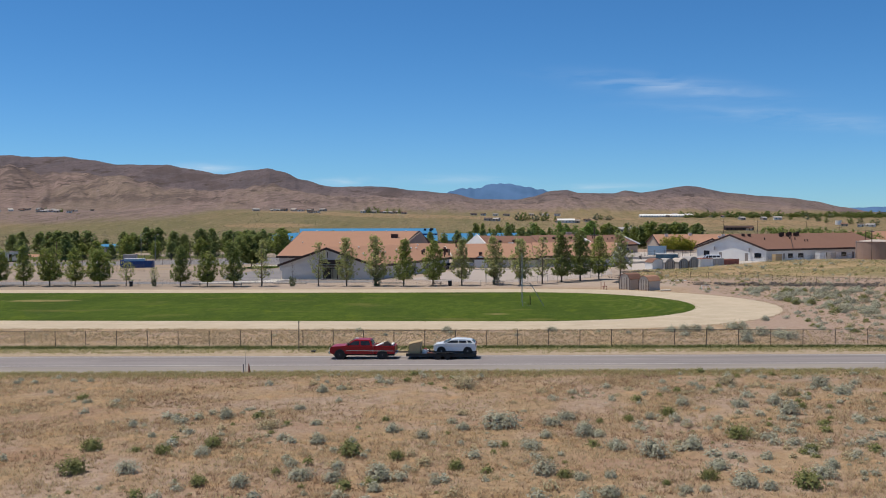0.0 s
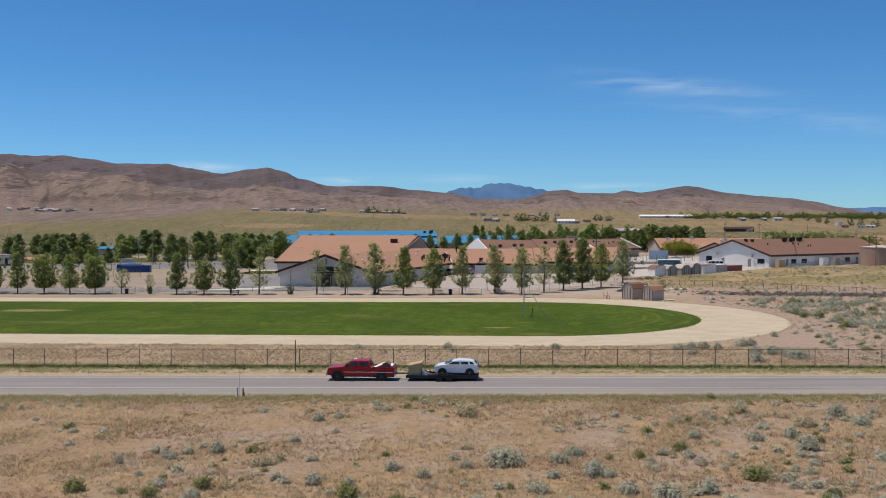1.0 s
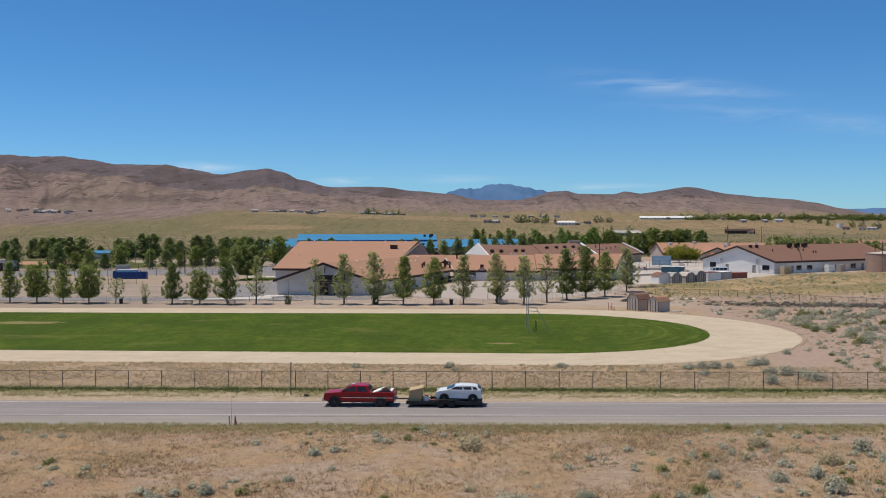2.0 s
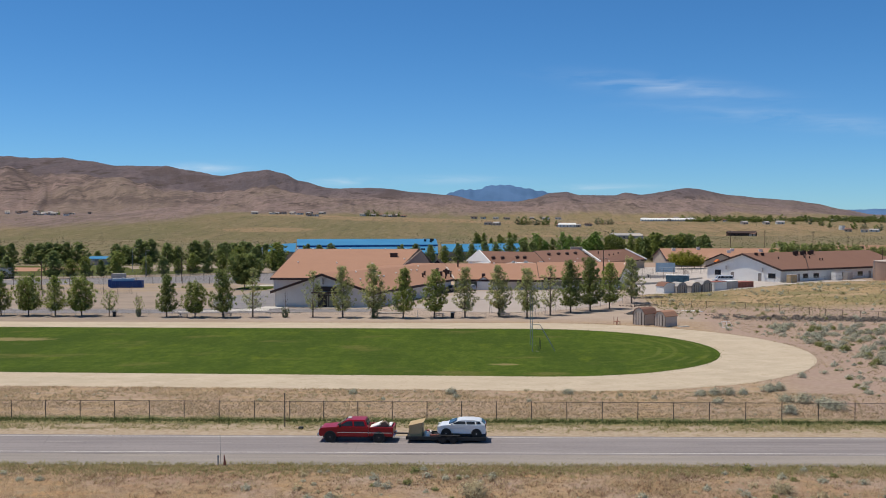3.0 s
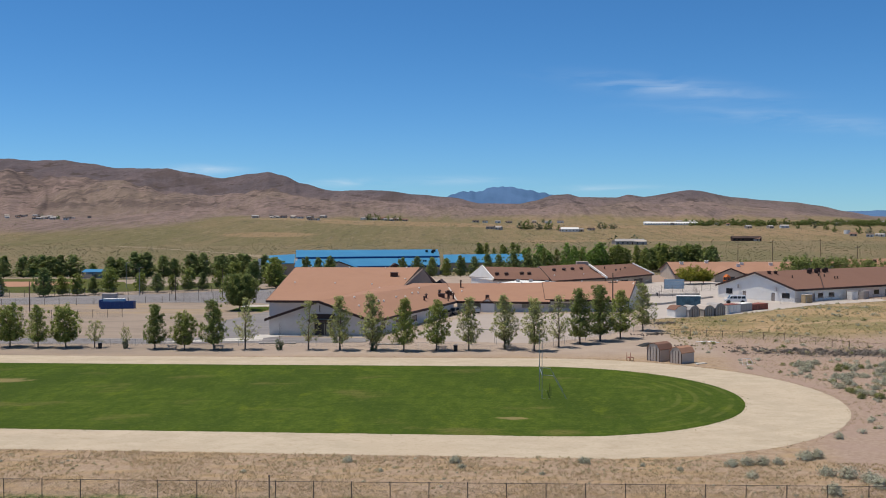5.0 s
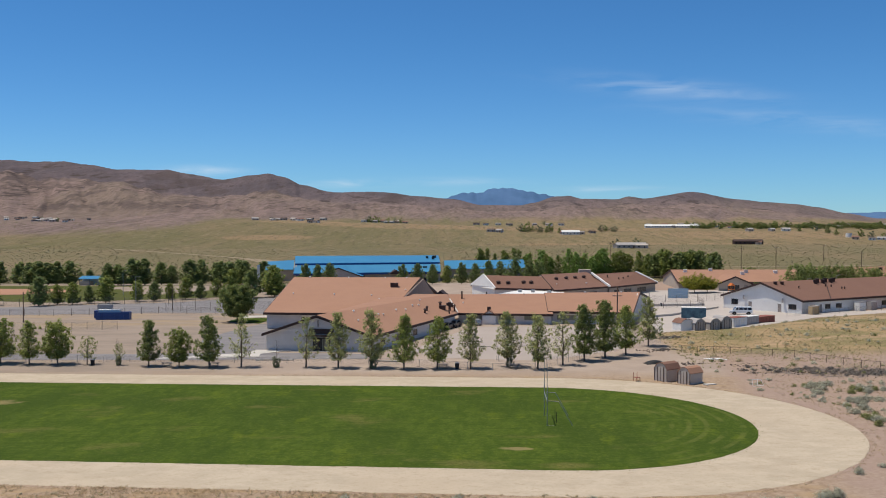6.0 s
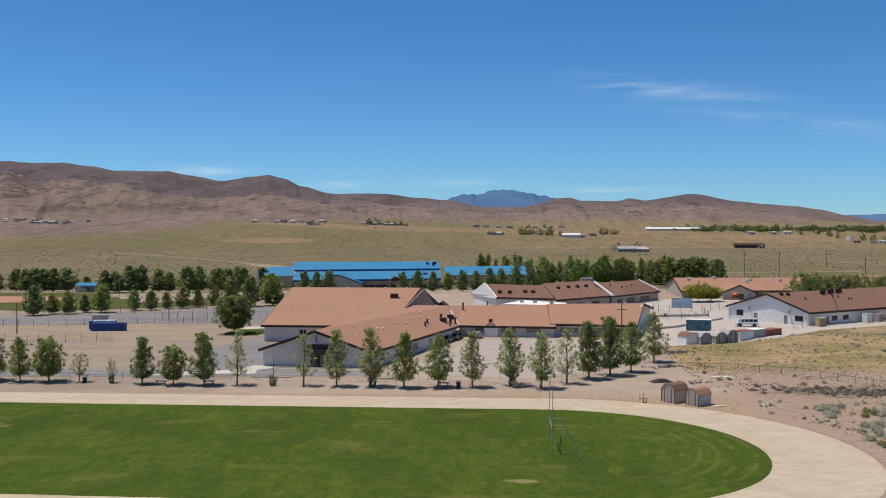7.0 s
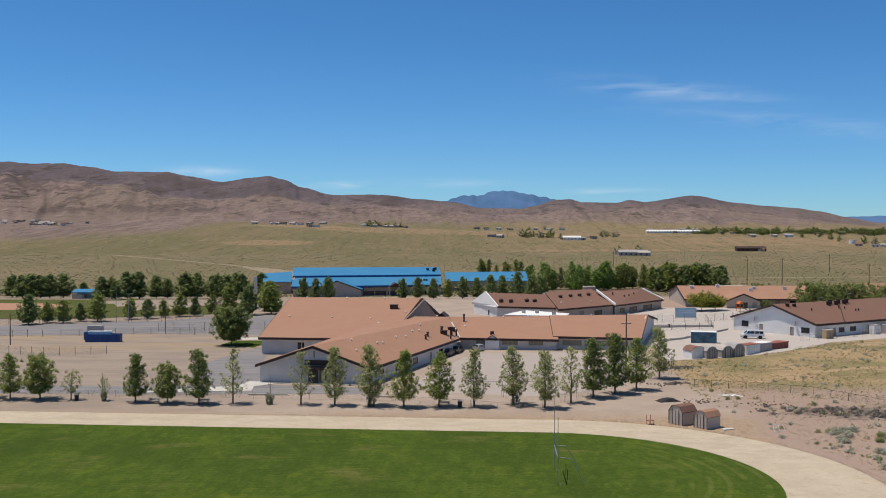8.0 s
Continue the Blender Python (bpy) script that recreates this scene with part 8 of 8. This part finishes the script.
def car_trailer(x, y, turn):
    """A flat car trailer with a crate on its nose and a white car behind it."""
    g = gz(x, y) + 0.056
    ob = root("car_trailer", x, y, g, turn, "dark steel car trailer hitched behind the pickup", "trailer")
    part("deck", box(-2.3, 3.9, -1.0, 1.0, 0.30, 0.38, 0.01), M_BLACK, ob)
    for s in (-1, 1):
        part("deck_rail", box(-2.3, 3.9, min(s * 1.0, s * 1.08), max(s * 1.0, s * 1.08), 0.24, 0.50, 0.01), M_BLACK, ob)
        part("fender", box(0.1, 1.9, min(s * 1.08, s * 1.32), max(s * 1.08, s * 1.32), 0.62, 0.66, 0.01), M_BLACK, ob)
        for wx in (0.55, 1.40):
            wheel(ob, wx, s * 1.2, 0.29, 0.2, M_BLACK)
    part("drawbar", box(-3.95, -2.2, -0.07, 0.07, 0.44, 0.56, 0.01), M_POST, ob)
    part("coupler", bar((-3.95, 0, 0.5), (-3.95, 0, 0.66), 0.09, 8), M_CHROME, ob)
    part("axle", box(0.4, 1.6, -1.1, 1.1, 0.28, 0.40, 0.01), M_BLACK, ob)
    m = ob.matrix_basis
    o = root("wooden_crate", 0, 0, 0, 0, "tall plywood crate with a sloping top on the trailer", "crate")
    o.matrix_basis = m @ pose(-1.55, 0, 0.385)
    part("crate_body", prism([(-0.52, -0.80, 0), (0.46, -0.80, 0), (0.52, -0.80, 1.10), (-0.52, -0.80, 0.86)], (0, 1.6, 0)), M_PLY, o)
    part("lid", prism([(-0.58, -0.85, 0.85), (0.60, -0.85, 1.12), (0.60, -0.85, 1.17), (-0.58, -0.85, 0.90)], (0, 1.7, 0)), M_PLY, o)
    for dx in (-0.5, 0.36):
        part("batten", box(dx, dx + 0.09, -0.83, -0.802, 0.02, 0.82, 0.005), M_PLY, o)
    o = root("spare_tyres", 0, 0, 0, 0, "two dark tyres lying on the trailer deck", "tyre")
    o.matrix_basis = m @ pose(-0.55, -0.3, 0.39)
    part("stack", bar((0, 0, 0), (0, 0, 0.4), 0.34, 18), M_TYRE, o)
    o = root("plastic_tank", 0, 0, 0, 0, "round white plastic tank lying on the trailer", "tank")
    o.matrix_basis = m @ pose(-0.62, -0.45, 0.385)
    part("tank_body", bar((0, 0, 0.0), (0, 0, 0.42), 0.36, 20, 0.30), M_WHITE, o)
    part("tank_cap", bar((0, 0, 0.42), (0, 0, 0.50), 0.12, 12), M_RED, o)
    o = root("red_jack", 0, 0, 0, 0, "dark red trolley jack on the trailer deck", "jack")
    o.matrix_basis = m @ pose(-0.1, -0.72, 0.385)
    part("jack_body", box(-0.35, 0.35, -0.15, 0.15, 0.02, 0.2, 0.03), M_RUSTRED, o)
    part("handle", bar((0.3, 0, 0.15), (-0.6, 0, 0.5), 0.025, 8), M_BLACK, o)
    small_suv("white_car", x + 2.0 * math.cos(radians(turn)), y + 2.0 * math.sin(radians(turn)), g + 0.385, turn, M_CARWHITE, "small white hatchback car strapped on the trailer", 3.8, 1.38)


red_pickup(-11.2, 87.1, -1.3)
car_trailer(-4.95, 86.97, -1.3)


def white_van(x, y, turn):
    ob = root("passenger_van", x, y, gz(x, y) + 0.06, turn, "white passenger van with dark windows beside the hall", "van")
    W = 1.0
    loft([(-2.75, 0.45, W - 0.12), (-2.72, 0.95, W - 0.08), (-1.95, 1.12, W - 0.04), (-1.90, 1.18, W), (2.7, 1.18, W), (2.75, 0.45, W - 0.04)], M_CARWHITE, "lower_body", ob, 0.04)
    loft([(-1.95, 1.15, W - 0.03), (-1.25, 1.98, W - 0.16), (-0.95, 2.08, W - 0.2), (2.5, 2.08, W - 0.2), (2.7, 1.15, W - 0.03)], M_CARWHITE, "cabin", ob, 0.04)
    for s in (-1, 1):
        for a, b in ((-1.55, -0.75), (-0.65, 0.35), (0.45, 1.4), (1.5, 2.45)):
            pane(ob, [(a, 1.25), (a + (0.42 if a < -1.5 else 0.0), 1.85), (b, 1.85), (b, 1.25)], W - 0.05, W - 0.15, s)
        part("headlight", box(-2.78, -2.66, min(s * 0.55, s * 0.84), max(s * 0.55, s * 0.84), 0.72, 0.92, 0.02), M_LAMP, ob)
        for wx in (-1.75, 1.75):
            arch(ob, wx, W, 0.38, s)
            wheel(ob, wx, s * (W - 0.1), 0.38)
    part("windscreen", prism([(-1.92, -0.85, 1.22), (-1.92, 0.85, 1.22), (-1.30, 0.75, 1.92), (-1.30, -0.75, 1.92)], (-0.03, 0, 0.02)), M_GLASS, ob)
    part("bumper", box(-2.86, -2.70, -0.92, 0.92, 0.38, 0.56, 0.04), M_SHEDGREY, ob)


white_van(62.2, 276.2, -6)
small_suv("parked_car", -5.3, 253.0, gz(-5.3, 253), -60, M_CARGREY, "grey car parked by the school porch")
small_suv("parked_car", -11.6, 243.6, gz(-11.6, 243.6), 75, M_CARDARK, "dark car parked beside the school wing", 4.5, 1.6)
small_suv("parked_car", -9.9, 248.8, gz(-9.9, 248.8), 75, M_CARDARK, "dark car parked under the eaves", 4.5, 1.6)
small_suv("parked_car", -34.5, 384.0, gz(-34.5, 384), 90, M_CARDARK, "dark van parked by the sports centre", 4.8, 1.9)

# ---- far houses, barns and groves on the plain ----
def far_house(x, y, turn, L, w, h, wall, roof, label, name="far_house", category="house"):
    ob = root(name, x, y, land_z(x, y), turn, label, category)
    part("wall", box(-L / 2, L / 2, -w / 2, w / 2, -1.0, h), wall, ob)
    rise = w * 0.22
    part("roof", prism([(-L / 2 - 0.4, -w / 2 - 0.5, h - 0.1), (-L / 2 - 0.4, w / 2 + 0.5, h - 0.1), (-L / 2 - 0.4, 0, h + rise)], (L + 0.8, 0, 0)), roof, ob)
    n = max(2, int(L / 4))
    for i in range(n):
        px = -L / 2 + (i + 0.5) * L / n
        if i == n // 2:
            part("door", box(px - 0.5, px + 0.5, -w / 2 - 0.04, -w / 2 + 0.03, 0.0, 2.1), M_TRIM, ob)
        else:
            part("window", box(px - 0.7, px + 0.7, -w / 2 - 0.04, -w / 2 + 0.03, 0.9, 2.1), M_GLASS, ob)
    return ob


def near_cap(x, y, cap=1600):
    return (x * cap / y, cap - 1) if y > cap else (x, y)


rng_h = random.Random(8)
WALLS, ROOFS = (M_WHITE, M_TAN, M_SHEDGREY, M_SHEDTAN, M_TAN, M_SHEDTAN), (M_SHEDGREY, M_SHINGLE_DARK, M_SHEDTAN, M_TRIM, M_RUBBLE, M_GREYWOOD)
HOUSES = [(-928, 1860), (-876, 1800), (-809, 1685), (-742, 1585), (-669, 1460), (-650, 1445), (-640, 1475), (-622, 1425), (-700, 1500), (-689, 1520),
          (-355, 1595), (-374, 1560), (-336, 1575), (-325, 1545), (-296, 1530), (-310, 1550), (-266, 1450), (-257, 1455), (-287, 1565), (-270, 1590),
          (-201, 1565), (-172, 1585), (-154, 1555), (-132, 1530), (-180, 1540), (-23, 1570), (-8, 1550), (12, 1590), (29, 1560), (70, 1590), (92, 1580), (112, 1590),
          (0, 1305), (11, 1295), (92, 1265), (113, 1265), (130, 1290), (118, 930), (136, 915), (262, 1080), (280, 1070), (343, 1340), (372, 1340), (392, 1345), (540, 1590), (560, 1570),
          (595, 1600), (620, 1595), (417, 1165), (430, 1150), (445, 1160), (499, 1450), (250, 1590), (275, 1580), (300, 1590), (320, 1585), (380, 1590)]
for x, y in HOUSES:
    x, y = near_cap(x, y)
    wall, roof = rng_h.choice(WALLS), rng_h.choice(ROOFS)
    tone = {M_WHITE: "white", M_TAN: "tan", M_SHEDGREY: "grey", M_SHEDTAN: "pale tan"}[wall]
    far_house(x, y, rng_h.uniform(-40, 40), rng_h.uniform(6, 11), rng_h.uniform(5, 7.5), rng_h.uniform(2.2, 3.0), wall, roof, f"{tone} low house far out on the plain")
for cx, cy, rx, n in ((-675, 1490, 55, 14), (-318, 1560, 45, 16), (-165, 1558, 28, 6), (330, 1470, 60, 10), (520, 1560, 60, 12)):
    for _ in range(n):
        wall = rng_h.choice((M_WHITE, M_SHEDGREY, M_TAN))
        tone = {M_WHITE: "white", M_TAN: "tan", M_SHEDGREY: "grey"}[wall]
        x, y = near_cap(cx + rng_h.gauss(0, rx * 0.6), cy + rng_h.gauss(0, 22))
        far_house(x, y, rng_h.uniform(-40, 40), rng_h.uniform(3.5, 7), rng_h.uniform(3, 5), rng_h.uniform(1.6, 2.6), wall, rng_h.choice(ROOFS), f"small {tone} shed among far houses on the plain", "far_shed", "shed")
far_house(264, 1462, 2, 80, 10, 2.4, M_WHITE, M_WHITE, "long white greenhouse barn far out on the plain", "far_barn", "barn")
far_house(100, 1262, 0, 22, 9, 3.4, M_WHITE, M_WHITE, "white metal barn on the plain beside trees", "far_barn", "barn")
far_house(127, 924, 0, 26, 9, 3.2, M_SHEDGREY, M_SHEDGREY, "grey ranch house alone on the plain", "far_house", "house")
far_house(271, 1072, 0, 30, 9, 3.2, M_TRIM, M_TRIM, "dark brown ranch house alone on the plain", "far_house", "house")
ob = root("white_tank", 424, 1205, land_z(424, 1205), 0, "small white round tank far on the plain", "tank")
part("drum", bar((0, 0, -0.3), (0, 0, 5.0), 3.6, 16), M_WHITE, ob)
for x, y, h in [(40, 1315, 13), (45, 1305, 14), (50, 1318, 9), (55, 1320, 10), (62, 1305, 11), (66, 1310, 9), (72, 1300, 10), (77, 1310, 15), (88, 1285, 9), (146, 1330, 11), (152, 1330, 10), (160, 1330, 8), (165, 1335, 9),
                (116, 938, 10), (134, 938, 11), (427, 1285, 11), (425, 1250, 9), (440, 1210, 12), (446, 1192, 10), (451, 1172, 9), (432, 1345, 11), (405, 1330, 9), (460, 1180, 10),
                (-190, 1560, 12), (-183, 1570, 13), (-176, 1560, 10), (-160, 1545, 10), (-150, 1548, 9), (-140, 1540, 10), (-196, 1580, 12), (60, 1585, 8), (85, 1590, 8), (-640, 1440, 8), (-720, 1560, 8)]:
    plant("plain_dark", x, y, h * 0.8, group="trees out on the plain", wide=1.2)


def far_grove():
    """The belt of trees beside the long barn: too many and too far to count."""
    crown = next(c.data for c in SOURCE["plain_dark"].children if c.name.startswith("crown"))
    shape = np.array([v.co for v in crown.vertices])
    quads = np.array([p.vertices[:] for p in crown.polygons])
    verts, faces, n = [], [], 0
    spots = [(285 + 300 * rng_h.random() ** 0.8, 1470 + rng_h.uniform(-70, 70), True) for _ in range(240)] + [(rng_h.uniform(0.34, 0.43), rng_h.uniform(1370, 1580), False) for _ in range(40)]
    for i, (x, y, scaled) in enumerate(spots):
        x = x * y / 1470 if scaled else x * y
        h = rng_h.uniform(4, 9.5) * (0.75 + 0.25 * math.sin(i * 1.7)) / 9.0
        w, t = h * rng_h.uniform(1.4, 2.3), rng_h.uniform(0, 6.28)
        c, d = w * math.cos(t), w * math.sin(t)
        verts.append(np.stack((x + c * shape[:, 0] - d * shape[:, 1], y + d * shape[:, 0] + c * shape[:, 1], land_z(x, y) + h * shape[:, 2]), 1))
        faces.append(quads + n)
        n += len(shape)
    tagged(soup("far_grove", np.concatenate(verts).tolist(), np.concatenate(faces).tolist(), M_LEAF_DARK), "dense dark green grove far out on the plain", "grove", kind="stuff")


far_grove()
# pale tracks over the plain
sheet("dirt_track", [(-560, 1180), (-330, 900), (-120, 640), (-108, 560), (-104, 560), (-115, 642), (-324, 902), (-552, 1182)], 0.10, M_FAINT, "pale dirt track over the plain", "track")
sheet("dirt_track_1", [(60, 560), (200, 585), (420, 640), (420, 645), (200, 590), (60, 564)], 0.10, M_FAINT, "pale dirt road along the foot of the plain", "track")
